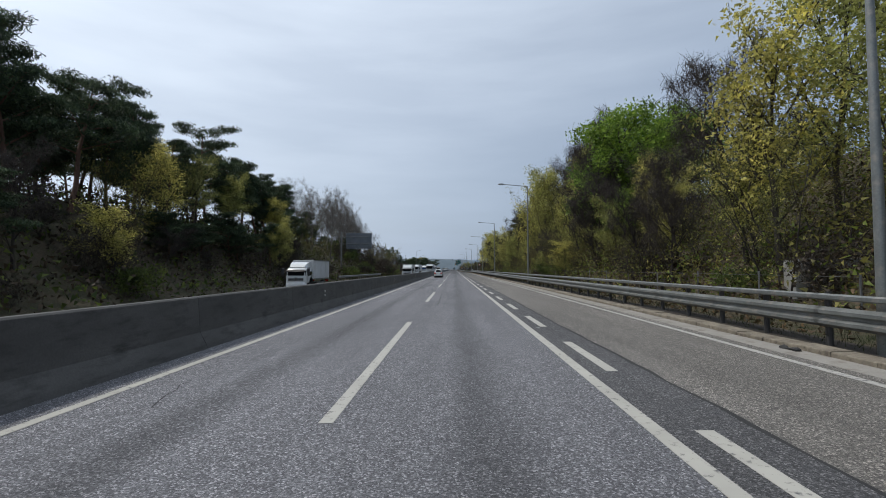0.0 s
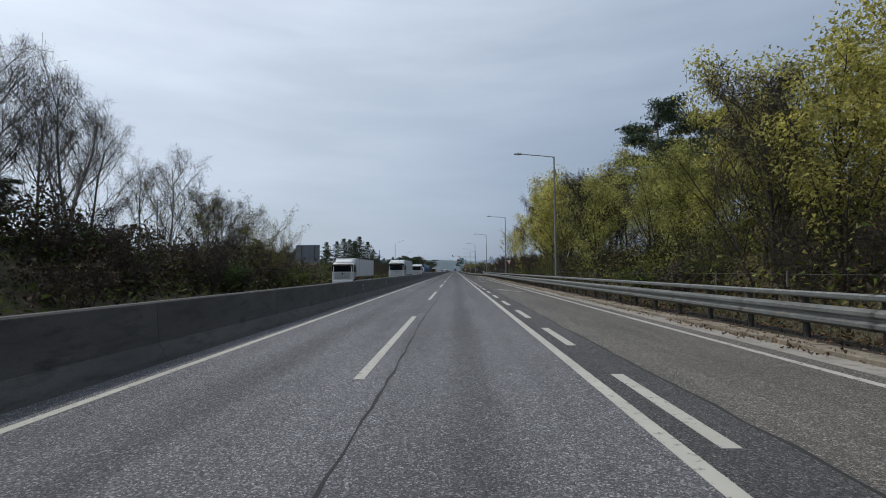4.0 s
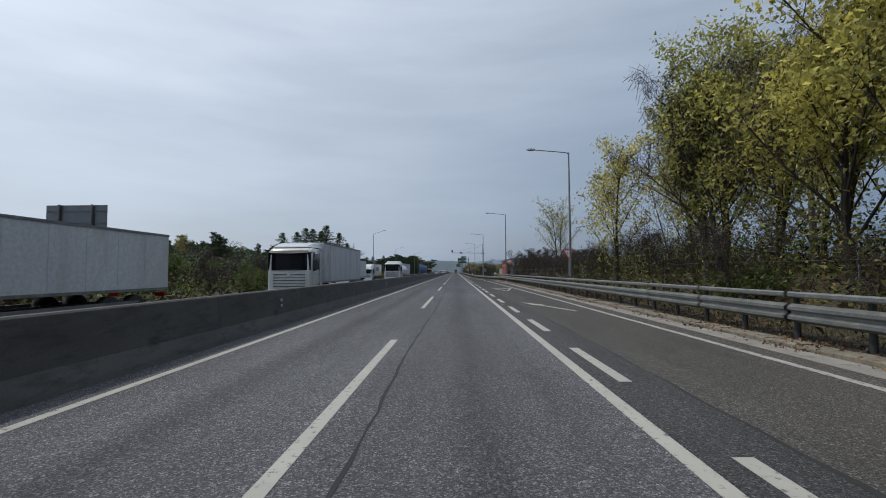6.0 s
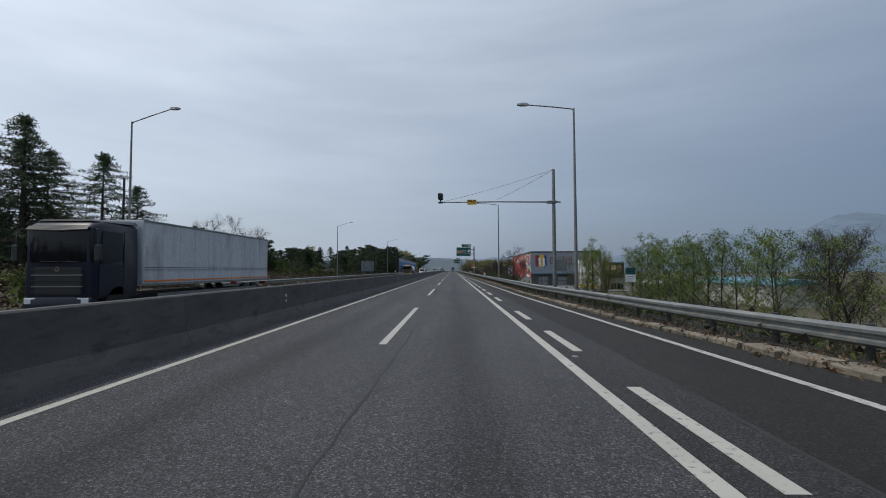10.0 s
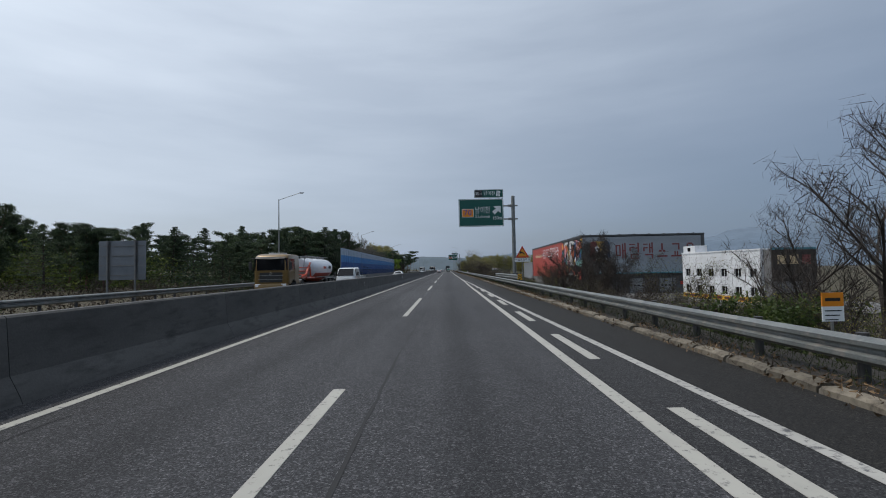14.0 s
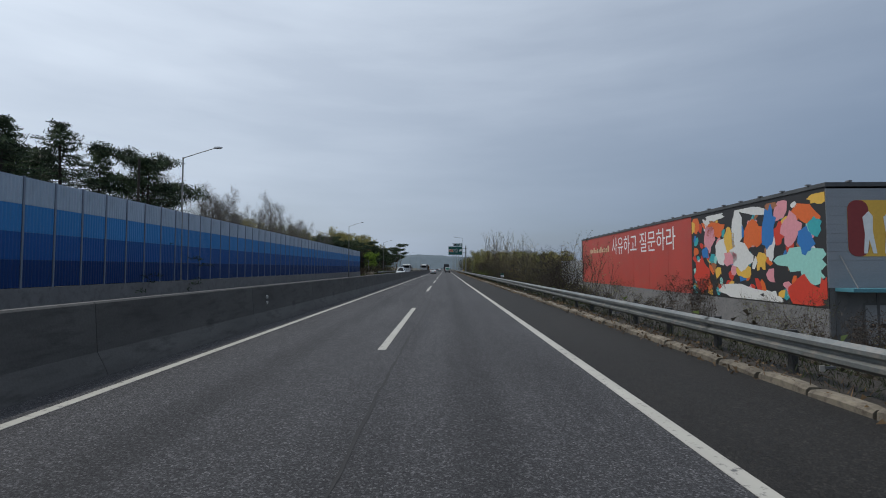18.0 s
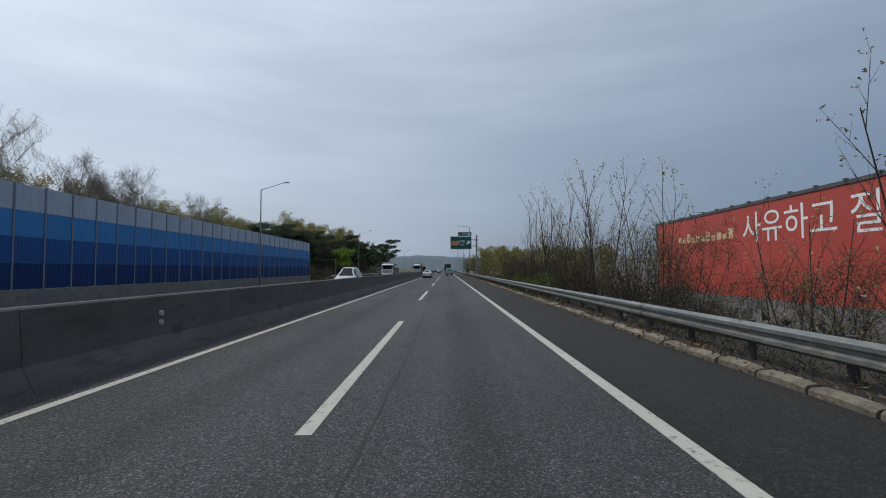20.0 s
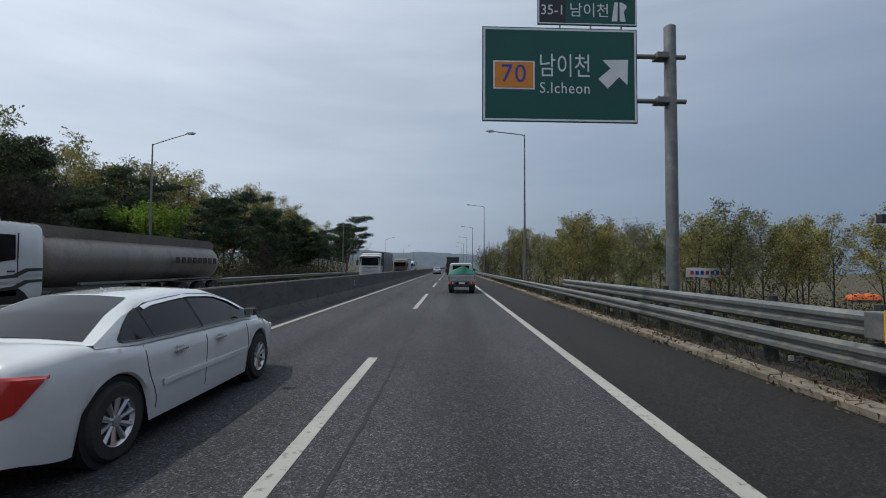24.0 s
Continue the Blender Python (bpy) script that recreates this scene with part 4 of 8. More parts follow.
# small camera pole and banner beyond the second exit
pole2 = thing("camera_pole", "thin dark pole with a small bent arm", "pole", at=(26.0, 575.5, -4.5))
part("pole", Shape().tube((0, 0, -1.5), (0, 0, 9.2), 0.09, 0.07, 10), STEEL_DULL, pole2)
part("arm", Shape().tube((0, 0, 9.1), (-0.9, 0, 9.15), 0.04, 0.03, 8), STEEL_DULL, pole2)
part("camera", Shape().box(-1.15, -0.85, -0.2, 0.2, 8.9, 9.4, 0.03), BLACK, pole2)
ban = thing("banner", "pale banner with unreadable writing strung between trees", "banner", at=(28.5, 600, 0.3))
part("cloth", Shape().loft([[(-2.6 + 0.52 * i, 0.12 * math.sin(i * 1.1), 0.35 + 0.05 * math.sin(i)), (-2.6 + 0.52 * i, 0.12 * math.sin(i * 1.1), 1.4 + 0.04 * math.sin(i * 0.8)), (-2.6 + 0.52 * i, 0.02 + 0.12 * math.sin(i * 1.1), 1.4 + 0.04 * math.sin(i * 0.8)), (-2.6 + 0.52 * i, 0.02 + 0.12 * math.sin(i * 1.1), 0.35 + 0.05 * math.sin(i))] for i in range(11)]), SIGN_WHITE, ban)
for k in range(8):
    part("text_bar", Shape().box(-2.2 + 0.56 * k, -1.85 + 0.56 * k, -0.17, -0.155, 0.65, 1.1), SIGN_BLUE if k % 3 else SIGN_RED, ban)
for x in (-2.65, 2.65):
    part("stake", Shape().tube((x, 0, -6.5), (x, 0, 1.6), 0.04), STEEL_DULL, ban)

# ---- noise barrier: four blue bands between steel posts ----
NB = [surf("barrier_pale_blue", (0.33, 0.42, 0.52), (0.39, 0.48, 0.58), 0.45, 0.0, big=0.5, bump=0.02, per_object=0.05, spec=0.3, stretch=(1, 1, 0.25), dirt=(0.28, 0.35, 0.43)),
      surf("barrier_sky_blue", (0.028, 0.19, 0.46), (0.036, 0.22, 0.52), 0.45, 0.0, big=0.5, bump=0.02, per_object=0.06, spec=0.3, stretch=(1, 1, 0.25)),
      surf("barrier_blue", (0.008, 0.075, 0.26), (0.011, 0.09, 0.3), 0.45, 0.0, big=0.5, bump=0.02, per_object=0.06, spec=0.25, stretch=(1, 1, 0.25)),
      surf("barrier_navy", (0.003, 0.03, 0.125), (0.004, 0.038, 0.15), 0.45, 0.0, big=0.5, bump=0.02, per_object=0.06, spec=0.2, stretch=(1, 1, 0.25))]
nb = tagged(new("noise_barrier"), "tall blue noise barrier in four bands fading to pale blue", "noise barrier")
N_BAY = 60
band_meshes = []
for q in range(4):
    s = Shape()
    hgt = 1.42
    prof = [(0.0 if i % 4 in (0, 1) else 0.02, 0.05 + 1.9 * i / 36) for i in range(37)]
    s.loft([[(x, e, z) for x, e in prof] + [(-0.1, 1.95, z), (-0.1, 0.05, z)] for z in (0.0, hgt)])
    me = s.mesh("panel")
    me.materials.append(NB[3 - q])
    band_meshes.append(me)
post_me = Shape().box(-0.12, 0.05, -0.05, 0.05, -0.6, 5.8, 0.0).mesh("post")
post_me.materials.append(surf("barrier_post", (0.16, 0.2, 0.26), (0.2, 0.24, 0.3), 0.5, 0.3, big=1.0, bump=0.02))
for k in range(N_BAY + 1):
    y = 424.2 + 2.0 * k
    x = -21.9 - 0.0242 * 2.0 * k
    o = new("post", post_me); o.parent = nb; o.matrix_basis = pose(x, y, 0.62, 0, 0, 1.4)
    if k < N_BAY:
        for q in range(4):
            o = new("panel", band_meshes[q]); o.parent = nb; o.matrix_basis = pose(x, y, 0.66 + 1.43 * q, 0, 0, 1.4)
plinth = Shape().loft([[(-21.75 - 0.0242 * d, 424.0 + d, -1.2), (-21.75 - 0.0242 * d, 424.0 + d, 0.62), (-22.15 - 0.0242 * d, 424.0 + d, 0.62), (-22.15 - 0.0242 * d, 424.0 + d, -1.2)] for d in (0, 30, 60, 90, 120.4)])
part("plinth", plinth, BASE_GREY, nb)

# concrete block on the slope, scraps on the gutter, fence posts and a thin pole
blk = thing("concrete_block", "pale concrete retaining block set into the slope", "concrete block", at=(11.6, 18.2, 0))
part("front", Shape().box(0.0, 0.35, 0.0, 0.6, -0.6, 2.0, 0.02), SLAB, blk)
part("side", Shape().box(0.35, 3.0, 0.04, 0.6, -0.6, 2.06, 0.02), BASE_GREY, blk)
scrap = thing("tyre_scrap", "torn black strip of tyre on the gutter", "tyre scrap", at=(6.75, 11.6, 0.0))
part("rubber", Shape().loft([[(0.02 * math.sin(i), 0.08 * i, 0.004), (0.12 + 0.02 * math.cos(i), 0.08 * i, 0.004), (0.12, 0.08 * i, 0.05 + 0.03 * math.sin(i * 1.3)), (0.0, 0.08 * i, 0.045)] for i in range(7)]), RUBBER, scrap)
for y0, y1, x in ((14, 150, 10.2), (150, 246, 11.0)):
    fence = thing("wire_fence", "thin wire fence on steel posts at the foot of the slope", "fence", "fences", (0, 0, 0))
    n_ = int((y1 - y0) / 4)
    for k in range(n_ + 1):
        y = y0 + 4 * k
        z = ground_z(x, y)
        part("post", Shape().tube((x, y, z - 0.4), (x, y, z + 1.5), 0.03, 0.03, 6), STEEL_DULL, fence)
    for h_ in (0.4, 0.85, 1.4):
        part("wire", Shape().pipe([(x, y0 + 8 * k, ground_z(x, y0 + 8 * k) + h_) for k in range(int((y1 - y0) / 8) + 1)], 0.008, 4), STEEL_DULL, fence)
tp = thing("utility_pole", "thin dark wooden utility pole", "pole", at=(-29.2, 276, 0))
part("pole", Shape().tube((0, 0, -2), (0, 0, 9.9), 0.12, 0.09, 10), CHASSIS_BROWN, tp)
tp2 = thing("utility_pole", "thin dark wooden utility pole behind the noise barrier", "pole", at=(-25.5, 450, 0))
part("pole", Shape().tube((0, 0, -2), (0, 0, 10.6), 0.12, 0.09, 10), CHASSIS_BROWN, tp2)
for y in (541, 573):
    tp3 = thing("utility_pole", "short grey utility pole before the dark woods", "pole", "short poles", (-27, y, 0))
    part("pole", Shape().tube((0, 0, -1.5), (0, 0, 4.4), 0.11, 0.09, 10), STEEL_DULL, tp3)
    part("cap", Shape().tube((0, 0, 4.4), (0, 0, 4.46), 0.12, 0.08, 10), STEEL_DULL, tp3)
wr = thing("overhead_wire", "thin sagging wire between two short poles", "wire", at=(-27, 541, 0))
part("strand", Shape().pipe([(0, 4 * k, 4.2 - 0.6 * math.sin(math.pi * k / 8)) for k in range(9)], 0.018, 5), STEEL_DULL, wr)
dead = thing("brushwood", "heap of pale cut branches at the edge of the woods", "brushwood", at=(-26.2, 569, ground_z(-26.2, 569)))
DEADWOOD = surf("dead_branches", (0.16, 0.14, 0.11), (0.3, 0.265, 0.22), 0.9, big=2.0)
bw = random.Random(77)
for tier in range(3):
    sh = Shape()
    for k in range(90):
        c = Vector((bw.uniform(-1.2, 1.2), bw.uniform(-5.5, 5.5), bw.uniform(0.1, 0.9) + 0.35 * tier))
        d = Vector((bw.uniform(-1, 1), bw.uniform(-1.6, 1.6), bw.uniform(-0.35, 0.8))) * bw.uniform(0.5, 1.1)
        sh.tube(c - d, c + d, 0.03, 0.008, 4, False)
    part("branch", sh, DEADWOOD, dead)
studs = [(2.13, y) for y in (15.5, 61.8, 168.6, 196.2, 220.6, 245.0, 269.5)]
for x, y in studs:
    st_ = thing("road_stud", "small raised metal road stud beside the lane line", "road stud", "road studs", (x, y, 0.0))
    part("base", Shape().tube((0, 0, -0.01), (0, 0, 0.018), 0.07, 0.05, 14), STEEL, st_)
    part("reflector", Shape().box(-0.035, 0.035, -0.045, -0.03, 0.004, 0.016), SIGN_WHITE, st_)

# small reflectors on the guard rail posts
for k in range(26):
    y = 371.2 + 8.0 * k
    x = RAIL_ONE(y)
    rf = thing("rail_reflector", "small white reflector plate fixed to a rail post", "reflector", "rail reflectors", (x, y, 0.0))
    part("plate", Shape().box(-0.12, -0.04, -0.03, -0.015, 0.26, 0.35, 0.01), SLAB, rf)
    part("bracket", Shape().box(-0.09, 0.12, -0.015, 0.0, 0.29, 0.33), STEEL_DULL, rf)
# bright cover over a heap beyond the second exit
hp = thing("orange_cover", "bright orange sheet over a low heap", "tarpaulin", at=(98.0, 660, ground_z(98, 660) + 0.6))
part("sheet", Shape().loft([[(-4.0 + 0.67 * i, -1.2, 0.0)] + [(-4.0 + 0.67 * i, -1.2 + 0.4 * q, (1.4 + 0.25 * math.sin(i * 1.9)) * math.sin(math.pi * q / 6) ** 0.6 * min(1.0, 0.45 + 0.3 * min(i, 12 - i))) for q in range(7)] for i in range(13)]), surf("orange_sheet", (0.6, 0.1, 0.015), (0.75, 0.15, 0.03), 0.6, big=0.8, bump=0.1), hp)
part("mound", Shape().box(-3.6, 3.6, -0.9, 0.9, -2.5, 0.3, 0.05), BASE_GREY, hp)

mf = thing("metal_frame", "small bare metal frame standing behind the rail end", "metal frame", at=(9.7, 236.5, ground_z(9.7, 236.5)))
part("frame", Shape().tube((-0.28, 0, -0.3), (-0.28, 0, 1.75), 0.03).tube((0.28, 0, -0.3), (0.28, 0, 1.75), 0.03).tube((-0.31, 0, 1.75), (0.31, 0, 1.75), 0.035), STEEL, mf)

# ---- warehouse with the painted wall ----
CLAD_GREY = surf("grey_cladding", (0.21, 0.235, 0.265), (0.275, 0.3, 0.33), 0.55, 0.1, big=0.12, fine=8, bump=0.05, stretch=(1, 1, 3))
CLAD_RED = surf("red_cladding", (0.36, 0.046, 0.033), (0.45, 0.062, 0.046), 0.55, 0.05, big=0.15, fine=8, bump=0.05, dirt=(0.36, 0.07, 0.05))
CLAD_BLACK = plain("black_wall_paint", (0.02, 0.02, 0.022), 0.6)
ROOF_DARK = surf("dark_roof_trim", (0.05, 0.055, 0.06), (0.08, 0.085, 0.09), 0.6, big=0.5)
BASE_CONC = surf("plinth_concrete", (0.26, 0.26, 0.26), (0.36, 0.36, 0.35), 0.85, big=0.4, bump=0.2, dirt=(0.18, 0.17, 0.16))
CANOPY = plain("teal_canopy", (0.06, 0.2, 0.25), 0.5)
SHUTTER = surf("dock_shutter", (0.2, 0.215, 0.23), (0.26, 0.275, 0.29), 0.5, 0.2, big=0.6, bump=0.05)
MAROON = plain("maroon_sign_paint", (0.17, 0.035, 0.035), 0.5)
CREAM = plain("cream_script", (0.55, 0.42, 0.25), 0.5)
WH = (37.45, 458.7)
wh = thing("warehouse", "long warehouse with red and painted side wall, grey end", "building", at=(WH[0], WH[1], 0), turn=-2.15)
WL, WW, Z0, Z1 = 94.5, 33.0, -6.6, 9.95
core = Shape().box(0.1, WW - 0.1, 0.1, WL - 0.1, Z0 - 1, Z1 - 0.3)
part("core", core, BASE_CONC, wh)
# end wall: horizontal cladding sheets
for k in range(11):
    za = -0.2 + 0.9 * k
    part("cladding_sheet", Shape().box(0.0, WW, 0.0, 0.1, za, za + 0.885, 0.0), CLAD_GREY, wh)
# dark grey panels, deepened further for the shade below the canopy
part("end_plinth", Shape().box(0.0, WW, 0.02, 0.1, Z0, -0.22), surf("dark_dock_wall", (0.07, 0.075, 0.08), (0.11, 0.115, 0.12), 0.7, big=0.3, bump=0.1, dirt=(0.05, 0.05, 0.05)), wh)
for k in range(9):
    part("dock_pier", Shape().box(0.6 + 3.9 * k, 0.85 + 3.9 * k, -0.06, 0.02, Z0, -0.6), ROOF_DARK, wh)
# side wall facing the road: red sheets, then the painted field on black
for k in range(8):
    ya = 27.2 + 8.4 * k
    part("red_sheet", Shape().box(0.0, 0.1, ya + 0.03, min(ya + 8.37, WL), -2.3, Z1 - 0.05), CLAD_RED, wh)
for k in range(4):
    part("painted_sheet", Shape().box(0.0, 0.1, 0.02 + 6.8 * k, 6.78 + 6.8 * k, -2.3, Z1 - 0.05), CLAD_BLACK, wh)
part("side_plinth", Shape().box(0.02, 0.1, 0.0, WL, Z0, -2.32), BASE_GREY, wh)
part("roof_trim", Shape().box(-0.12, WW + 0.12, -0.12, WL + 0.12, Z1 - 0.08, Z1 + 0.35, 0.03), ROOF_DARK, wh)
part("corner_trim", Shape().box(WW - 0.9, WW + 0.05, -0.06, 0.0, Z0, Z1), ROOF_DARK, wh)
part("corner_trim", Shape().box(-0.05, 0.0, WL - 0.8, WL + 0.05, -2.3, Z1), ROOF_DARK, wh)
for k in range(24):
    part("roof_bracket", Shape().box(-0.35, 0.1, 2 + 3.9 * k, 2.3 + 3.9 * k, Z1 + 0.35, Z1 + 0.5), STEEL_DULL, wh)
for k in range(8):
    part("roof_bracket", Shape().box(2 + 4.0 * k, 2.3 + 4.0 * k, -0.35, 0.1, Z1 + 0.35, Z1 + 0.5), STEEL_DULL, wh)
# painted wall: irregular colour fields
mural_cols = [plain("mural_" + n, c, 0.55) for n, c in (("orange", (0.62, 0.12, 0.02)), ("red", (0.52, 0.04, 0.02)), ("pink", (0.62, 0.26, 0.3)), ("blue", (0.02, 0.15, 0.42)),
              ("teal", (0.03, 0.32, 0.36)), ("yellow", (0.66, 0.4, 0.06)), ("white", (0.6, 0.61, 0.6)), ("mint", (0.26, 0.55, 0.5)), ("brown", (0.3, 0.12, 0.05)))]
mural = part("mural", Shape().box(-0.012, 0.0, 0.1, 27.1, -2.2, Z1 - 0.5), CLAD_BLACK, wh, "painted field of bright irregular shapes on black")


def blob(cy, cz, ry, rz, tilt, rng_, n=14, rough=0.22):
    pts = []
    for i in range(n):
        a = i * math.tau / n
        r = 1 + rng_.uniform(-rough, rough)
        y, z = ry * math.cos(a) * r, rz * math.sin(a) * r
        pts.append((cy + y * math.cos(tilt) - z * math.sin(tilt), cz + y * math.sin(tilt) + z * math.cos(tilt)))
    return [(min(max(y, 0.12), 27.0), min(max(z, -2.15), Z1 - 0.55)) for y, z in pts]


def wall_piece(pts, level, col):
    n = len(pts)
    x = -0.012 - 0.004 * level
    s = Shape()
    s.add([(x, y, z) for y, z in pts] + [(x + 0.004, y, z) for y, z in pts], [tuple(range(n)), ] + [(i, n + i, n + (i + 1) % n, (i + 1) % n) for i in range(n)])
    part("colour_field", s, col, mural)


mr = random.Random(77)
# fields: along the wall from the near corner, height, half length, half height, colour, tilt
UPPER_FIELDS = ((1.1, 9, 1, 0.6, 5, 0), (6.6, 8.5, 1, 1.3, 2, 0.3), (8.2, 9.1, 0.9, 0.4, 8, 0), (8.7, 6.6, 0.9, 2.2, 3, 0.15), (2.6, 7.4, 1.6, 0.8, 0, 0.4), (5, 6.1, 1.2, 1.6, 2, 0.25), (1.6, 6, 0.8, 0.9, 4, 0), (2.8, 4.7, 0.9, 1.4, 3, -0.2), (7, 5.7, 0.8, 1.1, 1, 0), (11.8, 5.9, 1.8, 1.5, 0, 0), (15.1, 6.9, 0.9, 2.7, 6, 0), (14.3, 3.3, 1.9, 1.5, 6, 0), (3.7, 2.6, 3, 1.1, 7, 0), (2.1, 1.2, 1.3, 0.9, 7, 0.2), (3.2, -1.1, 2.1, 1.6, 1, 0), (0.5, -0.4, 0.6, 1, 1, 0))
LOWER_FIELDS = ((14.3, -1.5, 4, 1, 6, 0), (13.8, 1.4, 1.2, 0.8, 5, 0), (16.8, 5.3, 0.9, 1.8, 5, -0.1), (20.2, 7.2, 1.8, 1.1, 0, 0), (18.9, 4.1, 1.3, 1.5, 6, 0.1), (24.1, 0.5, 1.8, 2.3, 1, 0), (25.8, 8.4, 0.9, 1.1, 0, 0.1), (21.9, 6.1, 1.2, 1.5, 2, -0.3), (11.8, 8.9, 2.3, 0.5, 6, 0.2), (8.5, 4.1, 0.7, 1.2, 6, 0.1), (10.1, 2.7, 0.7, 1, 5, -0.2), (16.8, 3, 1.2, 0.8, 2, 0), (8.5, -2, 1.4, 0.9, 6, 0), (5.2, -0.5, 1.2, 0.5, 2, 0.4), (20.5, 9.2, 2, 0.6, 6, 0), (26.8, 8.1, 0.7, 0.8, 5, 0))
for j in range(120):
    wall_piece(blob(mr.uniform(0.8, 26.6), mr.uniform(-1.8, 8.7), mr.uniform(0.3, 0.95), mr.uniform(0.35, 1.0), mr.uniform(-1, 1), mr, 7, 0.4), 1 + j % 3, mr.choice(mural_cols))
for j, (cy, cz, ry, rz, ci, tilt) in enumerate(UPPER_FIELDS + LOWER_FIELDS):
    wall_piece(blob(cy, cz, ry * 1.22, rz * 1.15, tilt, mr, 16, 0.26), 4 + j % 4, mural_cols[ci])
# slogan in white, and a script line that cannot be read
lettering("사유하고 질문하라", 4.4, SIGN_WHITE, wh, pose(-0.02, 49.5, 6.6, 90, 0, -90), name="slogan", width=33.5, label="white slogan lettering")
for k in range(11):
    h_ = (1.5, 0.9, 1.1, 0.8)[k % 4]
    part("script_bar", Shape().box(-0.02, -0.004, 68.5 + 1.55 * k, 69.6 + 1.55 * k, 5.8, 5.8 + h_), CREAM, wh)
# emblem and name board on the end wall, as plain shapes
def wall_plate(pts, y, col, name, label=""):
    return part(name, plate(pts, y, 0.02), col, wh, label)


def rounded(x0, x1, z0, z1, r):
    pts = []
    for cx, cz, a0 in ((x1 - r, z0 + r, -90), (x1 - r, z1 - r, 0), (x0 + r, z1 - r, 90), (x0 + r, z0 + r, 180)):
        pts += [(cx + r * math.cos(radians(a0 + 18 * i)), cz + r * math.sin(radians(a0 + 18 * i))) for i in range(6)]
    return pts


wall_plate(rounded(2.0, 7.4, 2.9, 8.5, 0.9), -0.002, mural_cols[5], "emblem", "square emblem in red, ochre and blue")
wall_plate(rounded(2.0, 4.0, 2.9, 8.5, 0.9), -0.024, plain("emblem_red", (0.22, 0.03, 0.03), 0.5), "emblem_field")
wall_plate(rounded(5.9, 7.4, 2.9, 8.5, 0.7), -0.024, plain("emblem_blue", (0.03, 0.08, 0.17), 0.5), "emblem_field")
for cx in (3.9, 5.9):
    wall_plate([(cx - 0.45, 3.2), (cx - 0.1, 3.2), (cx + 0.1, 4.6), (cx + 0.45, 3.2), (cx + 0.8, 3.2), (cx + 0.45, 5.4), (cx + 0.5, 6.9), (cx + 0.1, 7.4), (cx - 0.5, 6.8), (cx - 0.3, 5.2)], -0.046, SIGN_WHITE, "emblem_shape")
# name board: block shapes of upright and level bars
for k, bars in enumerate((((0.0, 0.35, 0.9, 4.0), (1.0, 1.35, 0.9, 4.0), (0.0, 1.35, 3.65, 4.0), (0.0, 1.35, 0.9, 1.25), (1.75, 2.1, 0.4, 4.3), (2.1, 2.4, 2.2, 2.6), (2.4, 2.75, 0.2, 4.5)),
                          ((0.0, 1.5, 3.9, 4.2), (0.0, 1.5, 3.0, 3.3), (0.0, 0.35, 2.2, 3.0), (2.2, 2.6, 1.8, 4.5), (1.7, 2.2, 2.9, 3.25), (0.3, 2.6, 1.1, 1.45), (0.3, 0.7, 0.2, 1.1), (0.3, 2.6, 0.1, 0.4)),
                          ((0.0, 1.2, 3.9, 4.2), (0.0, 1.2, 2.9, 3.2), (0.0, 0.35, 2.1, 2.9), (1.6, 1.95, 1.7, 4.3), (1.95, 2.25, 2.9, 3.2), (2.25, 2.6, 1.7, 4.5), (0.4, 2.6, 1.0, 1.35), (2.25, 2.6, 0.1, 1.0)),
                          ((1.15, 1.55, 2.4, 4.2), (0.5, 1.2, 1.9, 2.4), (1.5, 2.2, 1.9, 2.4), (0.0, 2.75, 0.5, 0.9)),
                          ((0.4, 2.3, 3.8, 4.15), (1.95, 2.3, 2.4, 3.8), (0.9, 1.2, 0.9, 2.0), (1.6, 1.9, 0.9, 2.0), (0.0, 2.75, 0.5, 0.9)),
                          ((0.8, 2.0, 3.9, 4.25), (0.5, 0.85, 3.1, 3.95), (1.95, 2.3, 3.1, 3.95), (0.8, 2.0, 2.8, 3.1), (0.0, 2.75, 1.9, 2.25), (0.8, 1.1, 1.3, 1.9), (1.7, 2.0, 1.3, 1.9), (0.5, 2.3, 0.9, 1.2), (1.95, 2.3, 0.1, 0.9)))):
    x0 = 9.0 + 3.75 * k
    for a, b, c, d in bars:
        part("name_bar", Shape().box(x0 + a, x0 + b, -0.06, -0.004, 3.4 + c, 3.4 + d), MAROON, wh)
part("canopy", Shape().box(0.6, 29.0, -2.2, 0.0, -0.55, -0.2, 0.03), CANOPY, wh)
for x in (1.2, 15, 28):
    part("canopy_stay", Shape().tube((x, -2.0, -0.2), (x, 0.0, 3.0), 0.05), STEEL_DULL, wh)
for x in (3.4, 12.3, 20.6):
    # door grey is lowered too, carrying some of the canopy's shade
    d_ = part("dock_door", Shape().box(x, x + 4.4, -0.02, 0.02, -5.9, -1.9), SHUTTER, wh)
    part("frame", border(x - 0.2, x + 4.6, -6.0, -1.7, 0.2, -0.04), ROOF_DARK, d_)
    for i in range(7):
        part("slat", Shape().box(x + 0.05, x + 4.35, -0.045, -0.02, -5.7 + 0.52 * i, -5.3 + 0.52 * i), SHUTTER, d_)
    for i in range(4):
        part("pane", Shape().box(x + 0.4 + 1.0 * i, x + 0.95 + 1.0 * i, -0.055, -0.046, -4.1, -3.7), GLASS_DARK, d_)
part("notice", Shape().box(26.2, 27.2, -0.05, -0.01, -3.7, -2.9), SIGN_RED, wh)
